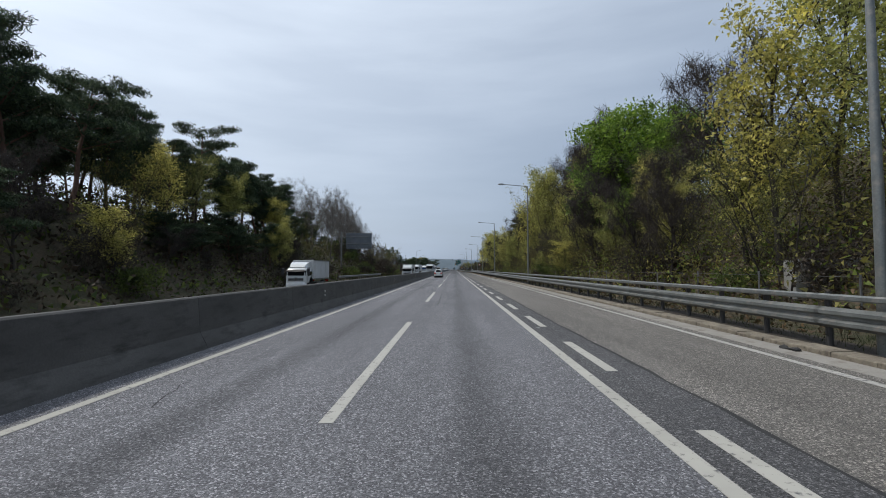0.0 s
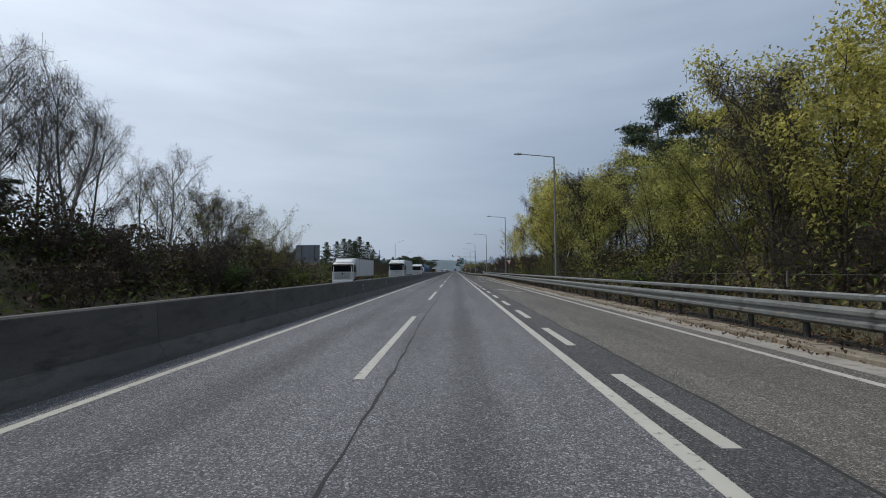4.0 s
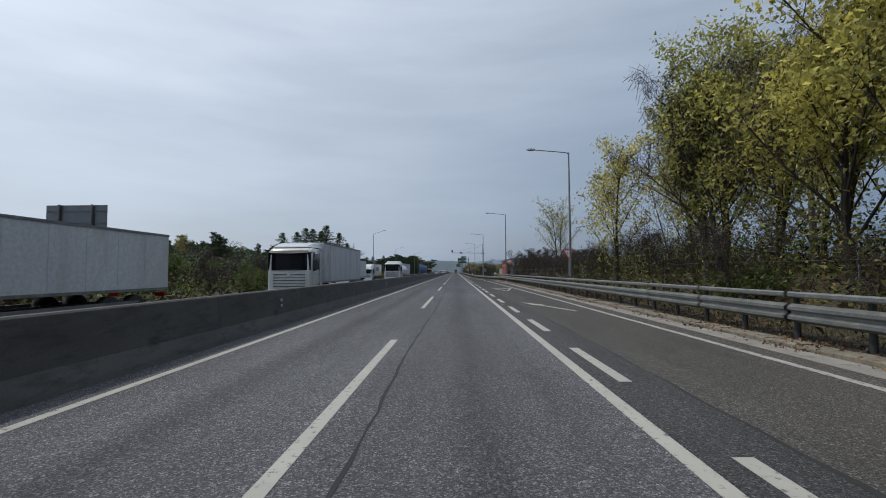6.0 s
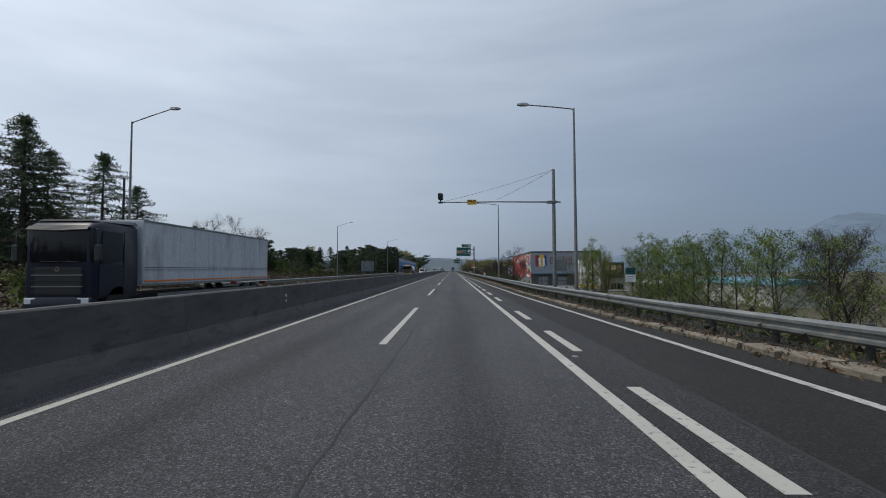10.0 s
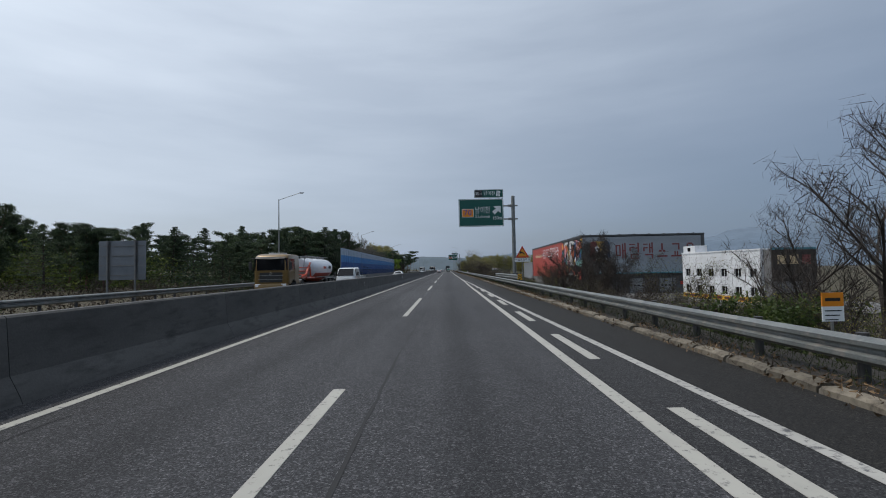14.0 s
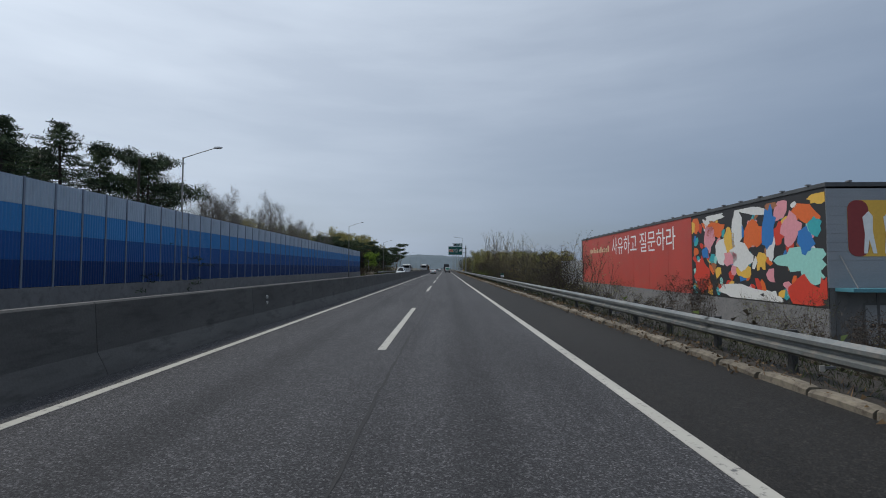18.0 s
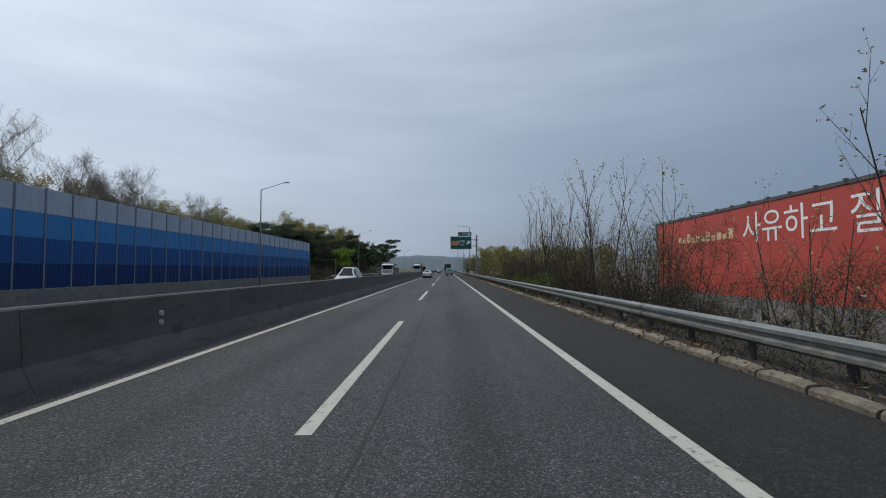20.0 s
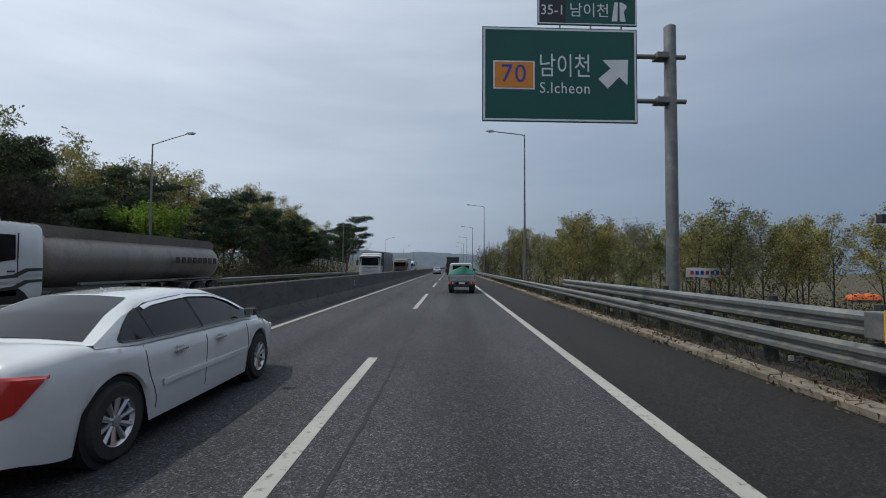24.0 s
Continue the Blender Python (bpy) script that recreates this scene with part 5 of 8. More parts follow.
tagged(part("yard", Shape().box(22, 78, 398, 458.0, -6.3, -5.95), surf("yard_concrete", (0.1, 0.1, 0.098), (0.17, 0.168, 0.16), 0.9, big=0.3, fine=12, bump=0.2, dirt=(0.08, 0.075, 0.07))), "grey concrete yard in front of the warehouse", "pavement", kind="structure")

# ---- white office block ----
WHITE_WALL = surf("white_render", (0.62, 0.64, 0.66), (0.74, 0.75, 0.77), 0.75, big=0.25, bump=0.1, dirt=(0.5, 0.5, 0.5), stretch=(1, 1, 0.3))
ob_ = thing("office_block", "white flat-roofed office block with small square windows", "building", at=(55.3, 412.5, -5.5), turn=5.5)
def window_wall(root, length, height, floors, cols, wmat, depth=14.0, side_cols=4, blank=0.0):
    """A block with recessed windows on the road side (x = 0) and the near end (y = 0)."""
    fl = height / floors
    part("core", Shape().box(0.3, depth, 0.3, length, -1, height + blank - 0.1), wmat, root)
    if blank:
        part("upper_wall", Shape().box(0.0, depth, 0.0, length, height, height + blank), wmat, root)
    for face, n, span in (("road", cols, length), ("end", side_cols, depth)):
        step = span / n
        for f in range(floors):
            z0_, z1_ = f * fl, (f + 1) * fl
            wz0, wz1 = z0_ + fl * 0.34, z0_ + fl * 0.78
            put = (lambda a, b, c, d: Shape().box(0.0, 0.3, a, b, c, d)) if face == "road" else (lambda a, b, c, d: Shape().box(a, b, 0.0, 0.3, c, d))
            s = put(0.0, span, z0_, wz0)
            s.add(*(lambda q: (q.v, q.f))(put(0.0, span, wz1, z1_)))
            for k in range(n + 1):
                a = max(step * k - step * 0.28, 0.0)
                b = min(step * k + step * 0.28, span)
                q = put(a, b, wz0, wz1)
                s.add(q.v, q.f)
            part("wall", s, wmat, root)
            for k in range(n):
                a, b = step * k + step * 0.28, step * (k + 1) - step * 0.28
                win = Shape().box(0.2, 0.24, a, b, wz0, wz1) if face == "road" else Shape().box(a, b, 0.2, 0.24, wz0, wz1)
                w_ = part("window", win, GLASS_DARK, root)
                m_ = (a + b) / 2
                bar_s = Shape().box(0.17, 0.2, m_ - 0.04, m_ + 0.04, wz0, wz1) if face == "road" else Shape().box(m_ - 0.04, m_ + 0.04, 0.17, 0.2, wz0, wz1)
                part("mullion", bar_s, SIGN_WHITE, w_)
    part("parapet", Shape().box(-0.1, depth + 0.1, -0.1, length + 0.1, height + blank - 0.1, height + blank + 0.2, 0.03), wmat, root)


window_wall(ob_, 23, 6.94, 2, 6, WHITE_WALL, 3.2, 1, 2.6)
part("rooftop_unit", Shape().box(0.2, 3.0, 18.6, 22.8, 9.6, 11.2, 0.05), WHITE_WALL, ob_)
part("window", Shape().box(0.17, 0.21, 20.2, 21.2, 10.0, 10.8), GLASS_DARK, ob_)
part("sign_strip", Shape().box(-0.06, -0.01, 1, 23, 0.0, 0.9), YELLOW, ob_, "yellow sign strip with unreadable writing")
for k in range(10):
    part("text_bar", Shape().box(-0.07, -0.062, 2 + 2.1 * k, 3.3 + 2.1 * k, 0.2, 0.7), MAROON, ob_)
sb = thing("sign_block", "grey shop block with a large dark brown sign board", "building", at=(56.0, 410.9, -6.2), turn=5)
part("core", Shape().box(0, 8.4, 0, 9, -1, 10.2, 0.03), BASE_GREY, sb)
board_ = part("sign_board", Shape().box(0.1, 8.3, -0.25, -0.01, 4.6, 10.1, 0.03), surf("brown_sign_board", (0.022, 0.016, 0.013), (0.04, 0.03, 0.024), 0.6, big=1.0), sb, "large dark brown sign board with faint writing")
part("top_band", Shape().box(0.0, 8.4, -0.2, 0.0, 10.15, 10.5), CANOPY, sb)
for k in range(3):
    part("text_bar", Shape().box(1.0 + 2.3 * k, 2.6 + 2.3 * k, -0.27, -0.255, 7.6, 9.2), CREAM if k < 2 else MAROON, board_)
    part("shop_front", Shape().box(0.4 + 2.6 * k, 2.6 + 2.6 * k, -0.06, -0.01, 0.2, 2.6), GLASS_DARK, sb)

# ---- ribbed white shed by the second exit ----
shed = thing("white_shed", "white ribbed metal shed seen over the guard rail", "building", at=(40.5, 552, -6.2))
RIB = surf("white_ribbed_metal", (0.4, 0.42, 0.44), (0.49, 0.51, 0.53), 0.45, 0.2, big=0.4, bump=0.02)
s = Shape().box(0.06, 16, 0.06, 24, -1, 10.0)
part("core", s, RIB, shed)
ribs = Shape()
for k in range(48):
    ribs.box(-0.03, 0.06, 0.5 * k, 0.5 * k + 0.2, -1, 10.0)
for k in range(32):
    ribs.box(0.5 * k, 0.5 * k + 0.2, -0.03, 0.06, -1, 10.0)
part("ribs", ribs, RIB, shed)
part("roof_trim", Shape().box(-0.2, 16.2, -0.2, 24.2, 10.0, 10.3, 0.03), RIB, shed)
# low house behind the hedge on the opposite side
hut = thing("small_house", "small low house with a dark pitched roof among bare trees", "building", at=(-36, 317, -3.2), turn=14)
HUT_WALL = surf("grey_render", (0.06, 0.058, 0.055), (0.11, 0.105, 0.1), 0.9, big=1.0, bump=0.2)
HUT_ROOF = surf("old_roofing", (0.03, 0.026, 0.023), (0.06, 0.05, 0.045), 0.85, big=1.5, bump=0.3)
part("wall", Shape().box(-1.7, 1.7, -2.2, 2.2, -0.8, 2.2), HUT_WALL, hut)
part("gable", Shape().loft([[(-1.7, e, 2.2), (0, e, 3.1), (1.7, e, 2.2)] for e in (-2.2, 2.2)]), HUT_WALL, hut)
for sd in (-1, 1):
    part("roof", Shape().loft([[(sd * 2.1, e, 2.03), (0, e, 3.16), (0, e, 3.28), (sd * 2.1, e, 2.15)] for e in (-2.6, 2.6)]), HUT_ROOF, hut)

# ---- open yard to the right beyond the drop: low sheds and parked vans far off ----
for j, (x, y, l, w, h, c) in enumerate(((64, 330, 10, 30, 4.5, SLAB), (85, 360, 14, 26, 5, WHITE_WALL), (58, 372, 7, 12, 3.2, ROOF_DARK), (92, 300, 12, 36, 4.2, RIB))):
    b_ = thing("low_shed", "low shed in the yard beyond the trees", "building", "yard sheds", (x, y, -6.2))
    part("wall", Shape().box(0, l, 0, w, -0.5, h), c, b_)
    part("roof", Shape().loft([[(-0.4, e, h), (l / 2, e, h + 1.3), (l + 0.4, e, h)] for e in (-0.4, w + 0.4)]), (CANOPY, ROOF_DARK, SLAB, SHUTTER)[j], b_)

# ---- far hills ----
# distance haze is mixed into the hill colours, paler and bluer farther off
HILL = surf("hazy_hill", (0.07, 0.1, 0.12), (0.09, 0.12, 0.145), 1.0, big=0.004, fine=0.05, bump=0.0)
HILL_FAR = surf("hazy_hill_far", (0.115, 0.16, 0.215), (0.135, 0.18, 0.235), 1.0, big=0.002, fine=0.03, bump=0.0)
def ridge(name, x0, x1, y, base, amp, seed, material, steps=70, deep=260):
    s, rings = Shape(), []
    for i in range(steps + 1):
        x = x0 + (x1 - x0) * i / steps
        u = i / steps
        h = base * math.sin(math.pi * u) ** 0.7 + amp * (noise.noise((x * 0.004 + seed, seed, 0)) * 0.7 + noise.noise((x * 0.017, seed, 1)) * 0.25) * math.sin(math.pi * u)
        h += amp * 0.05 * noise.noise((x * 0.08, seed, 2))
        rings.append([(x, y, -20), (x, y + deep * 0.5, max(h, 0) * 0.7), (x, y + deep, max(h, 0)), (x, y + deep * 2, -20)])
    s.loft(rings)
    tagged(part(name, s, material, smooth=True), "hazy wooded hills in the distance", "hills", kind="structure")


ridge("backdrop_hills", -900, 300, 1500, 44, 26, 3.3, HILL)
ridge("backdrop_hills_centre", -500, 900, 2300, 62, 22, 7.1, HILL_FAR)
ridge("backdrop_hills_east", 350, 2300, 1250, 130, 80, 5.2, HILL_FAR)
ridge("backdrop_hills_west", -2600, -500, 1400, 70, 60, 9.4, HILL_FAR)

# ---- plants ----
BARK_DARK = surf("dark_bark", (0.026, 0.021, 0.018), (0.055, 0.044, 0.037), 0.95, big=2.0, fine=14, bump=0.6, dist=0.03)
BARK_PALE = surf("pale_bark", (0.095, 0.087, 0.08), (0.17, 0.157, 0.142), 0.95, big=2.0, fine=14, bump=0.5, dist=0.02)
BARK_RED = surf("reddish_bark", (0.09, 0.05, 0.035), (0.15, 0.085, 0.06), 0.95, big=2.0, fine=14, bump=0.6, dist=0.03)
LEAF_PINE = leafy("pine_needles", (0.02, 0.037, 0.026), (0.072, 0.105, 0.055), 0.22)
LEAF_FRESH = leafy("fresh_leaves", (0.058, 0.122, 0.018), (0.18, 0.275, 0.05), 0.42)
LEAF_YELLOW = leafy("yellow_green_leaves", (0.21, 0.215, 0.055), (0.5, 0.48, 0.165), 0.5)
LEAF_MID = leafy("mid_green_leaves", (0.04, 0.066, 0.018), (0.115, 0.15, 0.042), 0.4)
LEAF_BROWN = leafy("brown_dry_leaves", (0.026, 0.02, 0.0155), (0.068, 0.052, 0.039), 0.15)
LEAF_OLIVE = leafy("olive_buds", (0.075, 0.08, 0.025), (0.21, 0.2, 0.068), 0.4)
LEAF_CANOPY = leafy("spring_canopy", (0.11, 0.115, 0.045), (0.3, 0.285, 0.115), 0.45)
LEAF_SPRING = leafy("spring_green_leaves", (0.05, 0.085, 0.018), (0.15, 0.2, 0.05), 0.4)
# grass green lowered, with the shade below the rails in its tone
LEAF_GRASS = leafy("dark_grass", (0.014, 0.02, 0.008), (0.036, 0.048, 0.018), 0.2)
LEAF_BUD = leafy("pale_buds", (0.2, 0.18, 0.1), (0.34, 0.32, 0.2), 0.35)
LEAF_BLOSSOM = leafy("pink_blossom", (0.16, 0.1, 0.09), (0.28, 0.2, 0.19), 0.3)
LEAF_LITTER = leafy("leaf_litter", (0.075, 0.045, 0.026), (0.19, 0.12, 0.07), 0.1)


def leaves(s, centres, per, radius, size, g, squash=0.7, aspect=1.6, up=0.0):
    """Small pointed leaves scattered round the centres."""
    c = np.repeat(np.array(centres, float), per, axis=0)
    n = len(c)
    d = g.normal(size=(n, 3))
    d /= np.linalg.norm(d, axis=1)[:, None] + 1e-9
    c = c + d * (radius * g.random((n, 1)) ** 0.5) * np.array([1, 1, squash])
    a = g.normal(size=(n, 3))
    a[:, 2] += up
    a /= np.linalg.norm(a, axis=1)[:, None]
    b = np.cross(a, g.normal(size=(n, 3)))
    b /= np.linalg.norm(b, axis=1)[:, None] + 1e-9
    sz = size * (0.6 + 0.8 * g.random((n, 1)))
    a, b = a * sz * aspect / 2, b * sz / 2
    o = len(s.v)
    blades = np.stack([c - a - b, c - a + b, c + a], axis=1).reshape(-1, 3)
    s.v += blades.tolist()
    s.f += [(o + 3 * i, o + 3 * i + 1, o + 3 * i + 2) for i in range(n)]


def branch(wood, tips, p, d, length, r, level, rng_, spec):
    """One limb, bending as it grows, and its side limbs."""
    thin = "splay" in spec
    segs = (3 if thin else 4) if level == 0 else (1 if level == 3 or thin else 2)
    sides = (4 if thin else 6) if level == 0 else (4 if level == 1 and not thin else 3)
    pts = [Vector(p)]
    d = Vector(d).normalized()
    for i in range(segs):
        d = (d + Vector((rng_.uniform(-1, 1), rng_.uniform(-1, 1), rng_.uniform(-0.3, 1) * spec["lift"])) * spec["bend"]).normalized()
        pts.append(pts[-1] + d * length / segs)
    for i in range(segs):
        ra, rb = r * (1 - 0.75 * i / segs), r * (1 - 0.75 * (i + 1) / segs)
        wood.tube(pts[i], pts[i + 1], ra, rb, sides, False)
    if level >= spec["levels"]:
        tips += [pts[-1], pts[-2]]
        return
    n = spec["limbs"][level]
    for k in range(n):
        f = spec["from"][level] + (1 - spec["from"][level]) * (k + rng_.random()) / n
        i = min(int(f * segs), segs - 1)
        q = pts[i].lerp(pts[i + 1], f * segs - i)
        az = k * 2.4 + rng_.uniform(-0.5, 0.5)
        out = Vector((math.cos(az), math.sin(az), 0))
        side = (d * spec["along"] + out * 1.0 + Vector((0, 0, spec["rise"]))).normalized()
        branch(wood, tips, q, side, length * spec["ratio"][level] * (1.15 - 0.55 * f) * rng_.uniform(0.75, 1.2), r * (0.4 if level == 0 else 0.6) * (1.1 - 0.5 * f), level + 1, rng_, spec)
    tips.append(pts[-1])


def tree_proto(name, label, height, spec, bark, leaf, per, radius, size, seed, group, squash=0.7, aspect=1.6, trunk_r=0.16, category="tree", stems=1, up=0.0, twigs=()):
    rng_, g = random.Random(seed), np.random.default_rng(seed)
    e = thing(name, label, category, group)
    wood, tips = Shape(), []
    for k in range(stems):
        a = k * 2.2
        lean = Vector((math.cos(a) * spec.get("splay", 0.0), math.sin(a) * spec.get("splay", 0.0), 1))
        branch(wood, tips, (0.25 * math.cos(a) * (stems > 1), 0.25 * math.sin(a) * (stems > 1), -0.5), lean, height * spec.get("trunk", 0.8), trunk_r, 0, rng_, spec)
    part("trunk", wood, bark, e)
    crown = Shape()
    if twigs:
        # fine end twigs: number, reach, length, width
        leaves(crown, [t[:] for t in tips], twigs[0], twigs[1], twigs[3], g, 0.9, twigs[2] / twigs[3], 1.1)
    n_twigs = len(crown.f)
    if per:
        leaves(crown, [t[:] for t in tips], per, radius, size, g, squash, aspect, up)
    ob = part("crown", crown, leaf if per else bark, e)
    if per and twigs:
        ob.data.materials.append(bark)
        ob.data.polygons.foreach_set("material_index", [1] * n_twigs + [0] * (len(crown.f) - n_twigs))
    e["parked"] = 1
    return e


BROAD = dict(levels=2, limbs=(11, 6), ratio=(0.5, 0.5), along=0.5, rise=0.35, bend=0.18, lift=0.6, trunk=0.82)
BROAD["from"] = (0.26, 0.25)
TALL = dict(levels=2, limbs=(13, 6), ratio=(0.42, 0.45), along=1.0, rise=0.55, bend=0.12, lift=0.8, trunk=0.9)
TALL["from"] = (0.14, 0.15)
CANOPY_TREE = dict(TALL, limbs=(13, 6), along=0.8)
CANOPY_TREE["from"] = (0.34, 0.2)
BARE = dict(levels=3, limbs=(10, 6, 5), ratio=(0.5, 0.48, 0.5), along=1.1, rise=0.5, bend=0.13, lift=0.7, trunk=0.8)
BARE["from"] = (0.22, 0.2, 0.15)
PINE = dict(levels=2, limbs=(11, 6), ratio=(0.4, 0.42), along=0.2, rise=0.12, bend=0.2, lift=0.35, trunk=0.94)
PINE["from"] = (0.45, 0.3)
SHRUB = dict(levels=2, limbs=(4, 3), ratio=(0.6, 0.55), along=0.9, rise=0.4, bend=0.22, lift=0.5, trunk=0.75, splay=0.55)
SHRUB["from"] = (0.15, 0.2)
SHOOT = dict(levels=2, limbs=(7, 4), ratio=(0.34, 0.4), along=1.6, rise=0.5, bend=0.07, lift=0.7, trunk=0.95, splay=0.16)
SHOOT["from"] = (0.25, 0.2)
BRUSH = dict(levels=2, limbs=(6, 4), ratio=(0.42, 0.5), along=1.3, rise=0.5, bend=0.14, lift=0.6, trunk=0.9, splay=0.32)
BRUSH["from"] = (0.15, 0.15)
SPREAD = dict(levels=3, limbs=(9, 7, 6), ratio=(0.72, 0.55, 0.5), along=0.9, rise=0.42, bend=0.16, lift=0.5, trunk=0.74)
SPREAD["from"] = (0.2, 0.25, 0.2)
YOUNG = dict(levels=2, limbs=(15, 6), ratio=(0.36, 0.42), along=0.55, rise=0.45, bend=0.09, lift=0.8, trunk=0.95)
YOUNG["from"] = (0.18, 0.2)
AIRY = dict(levels=2, limbs=(12, 8), ratio=(0.5, 0.5), along=0.9, rise=0.5, bend=0.13, lift=0.7, trunk=0.85, splay=0.2)
AIRY["from"] = (0.25, 0.2)
SLOPE = dict(PINE)
SLOPE["from"] = (0.22, 0.3)
SLOPE["ratio"] = (0.33, 0.42)
SLOPE.update(along=0.45, rise=0.25, limbs=(17, 6), lift=0.5, bend=0.14)
PROTOS, HEIGHT = {}, {}


def add_proto(key, *a, **k):
    e = tree_proto(*a, **k)
    PROTOS.setdefault(key, []).append(e)
    HEIGHT[key] = float(np.percentile([v.co.z for c in e.children for v in c.data.vertices], 99.7))


for sd in (1, 2, 3):
    add_proto("broad", "broadleaf_tree", "broadleaf tree in fresh bright green leaf", 9.0, BROAD, BARK_DARK, LEAF_FRESH, 60, 1.0, 0.13, sd, "green trees", trunk_r=0.2)
    add_proto("yellow", "budding_tree", "tree in thin yellow-green spring leaf", 9.5, TALL, BARK_DARK, LEAF_YELLOW, 34, 0.8, 0.1, sd + 10, "budding trees", trunk_r=0.12, twigs=(2, 0.3, 0.7, 0.016))
    add_proto("bare", "bare_tree", "bare tree with fine grey twigs", 8.5, BARE, BARK_PALE, LEAF_BUD, 0, 0.15, 0.06, sd + 20, "bare trees", trunk_r=0.085, twigs=(3, 0.25, 0.55, 0.012))
    add_proto("brown_tree", "brown_twiggy_tree", "leafless tree with dense dark brown twigs", 8.5, BARE, BARK_DARK, LEAF_BROWN, 0, 0.15, 0.06, sd + 25, "brown trees", trunk_r=0.12, twigs=(7, 0.35, 0.6, 0.018))
    add_proto("pine", "pine_tree", "dark green pine with layered crown", 10.0, PINE, BARK_RED, LEAF_PINE, 90, 0.75, 0.06, sd + 30, "pines", squash=0.36, aspect=5.0, trunk_r=0.17, up=0.7)
    add_proto("slope_pine", "slope_pine", "dark pine with a crown reaching low on the slope", 10.0, SLOPE, BARK_RED, LEAF_PINE, 74, 0.72, 0.06, sd + 80, "slope pines", squash=0.4, aspect=5.0, trunk_r=0.17, up=0.7)
    add_proto("shrub", "shrub", "dense brown roadside shrub", 2.6, SHRUB, BARK_DARK, LEAF_BROWN, 14, 0.5, 0.075, sd + 40, "shrubs", trunk_r=0.03, category="shrub", stems=4, twigs=(5, 0.4, 0.5, 0.014))
    add_proto("green_shrub", "green_shrub", "roadside shrub in young green leaf", 2.8, SHRUB, BARK_DARK, LEAF_MID, 26, 0.55, 0.08, sd + 50, "green shrubs", trunk_r=0.03, category="shrub", stems=4)
    add_proto("fresh_shrub", "leafy_shrub", "shrub in bright fresh leaf", 3.2, SHRUB, BARK_DARK, LEAF_FRESH, 24, 0.6, 0.08, sd + 60, "leafy shrubs", trunk_r=0.04, category="shrub", stems=3)
    add_proto("sapling", "sapling", "slender upright sapling with opening buds", 7.5, SHOOT, BARK_DARK, LEAF_BUD, 2, 0.2, 0.055, sd + 70, "saplings", trunk_r=0.045, stems=3, category="sapling")
    add_proto("brush", "brush", "dense upright thicket of thin brown twigs in bud", 4.6, BRUSH, BARK_DARK, LEAF_OLIVE, 3, 0.25, 0.04, sd + 100, "brush", trunk_r=0.024, category="brush", stems=8, twigs=(3, 0.3, 0.7, 0.012))
    add_proto("grove", "young_tree", "slender young tree clump in thin yellow-green leaf", 8.5, BRUSH, BARK_DARK, LEAF_OLIVE, 16, 0.5, 0.06, sd + 110, "young trees", trunk_r=0.055, stems=4)
    add_proto("dark_brush", "dark_brush", "dense dark brush with dry brown leaves", 4.4, BRUSH, BARK_DARK, LEAF_BROWN, 9, 0.36, 0.05, sd + 120, "dark brush", trunk_r=0.028, category="brush", stems=6, twigs=(5, 0.35, 0.6, 0.014))
    add_proto("wood_tree", "woodland_tree", "slender woodland tree with a thin olive spring crown", 12.0, CANOPY_TREE, BARK_DARK, LEAF_CANOPY, 26, 0.8, 0.13, sd + 140, "woodland trees", trunk_r=0.12, twigs=(3, 0.4, 0.8, 0.022))
    add_proto("young_green", "young_green_tree", "slender young tree in fresh spring green leaf", 10.0, YOUNG, BARK_DARK, LEAF_SPRING, 16, 0.5, 0.075, sd + 160, "young green trees", trunk_r=0.1)
add_proto("airy", "airy_tree", "open spreading tree in thin yellow-green leaf", 10.0, AIRY, BARK_DARK, LEAF_YELLOW, 18, 0.45, 0.06, 171, "airy trees", trunk_r=0.11, stems=2, twigs=(3, 0.3, 0.7, 0.016))
for sd in (181, 182):
    add_proto("spread_tree", "spreading_bare_tree", "old bare tree with a wide round crown of dark twigs", 10.0, SPREAD, BARK_DARK, LEAF_BROWN, 0, 0.15, 0.06, sd, "spreading trees", trunk_r=0.24, twigs=(4, 0.4, 0.6, 0.016))
add_proto("blossom", "blossoming_shrub", "shrub in faded pink blossom", 3.0, SHRUB, BARK_DARK, LEAF_BLOSSOM, 9, 0.5, 0.08, 91, "blossom shrubs", trunk_r=0.04, category="shrub", stems=3)
for sd in (131, 132):
    add_proto("far_pine", "distant_pine", "dark pine in the far woods", 10.0, SLOPE, BARK_RED, LEAF_PINE, 40, 0.7, 0.085, sd, "distant pines", squash=0.36, aspect=4.5, trunk_r=0.19, up=0.6)


def spruce_proto(seed):
    rng_, g = random.Random(seed), np.random.default_rng(seed)
    e = thing("fir_tree", "dark pointed fir with drooping tiers of branches", "tree", "firs")
    wood, crown = Shape(), Shape()
    wood.tube((0, 0, -0.5), (0, 0, 11.0), 0.2, 0.02, 8, False)
    for k in range(150):
        z = 0.8 + 10.1 * (k + rng_.random()) / 150
        a = k * 2.4 + rng_.uniform(-0.4, 0.4)
        far = (min((11.3 - z) * 0.6, 4.0) + 0.15) * rng_.choice((0.55, 0.85, 1.0, 1.25))
        tip = Vector((math.cos(a) * far, math.sin(a) * far, z + far * rng_.uniform(-0.2, 0.12)))
        wood.tube((0, 0, z), tip, 0.03, 0.01, 3, False)
        pts = [tuple(Vector((0, 0, z)).lerp(tip, f)) for f in (0.25, 0.45, 0.65, 0.85, 1.0)]
        leaves(crown, pts, 13, 0.32, 0.05, g, 0.4, 5.5)
    part("trunk", wood, BARK_DARK, e)
    part("crown", crown, LEAF_PINE, e)
    return e


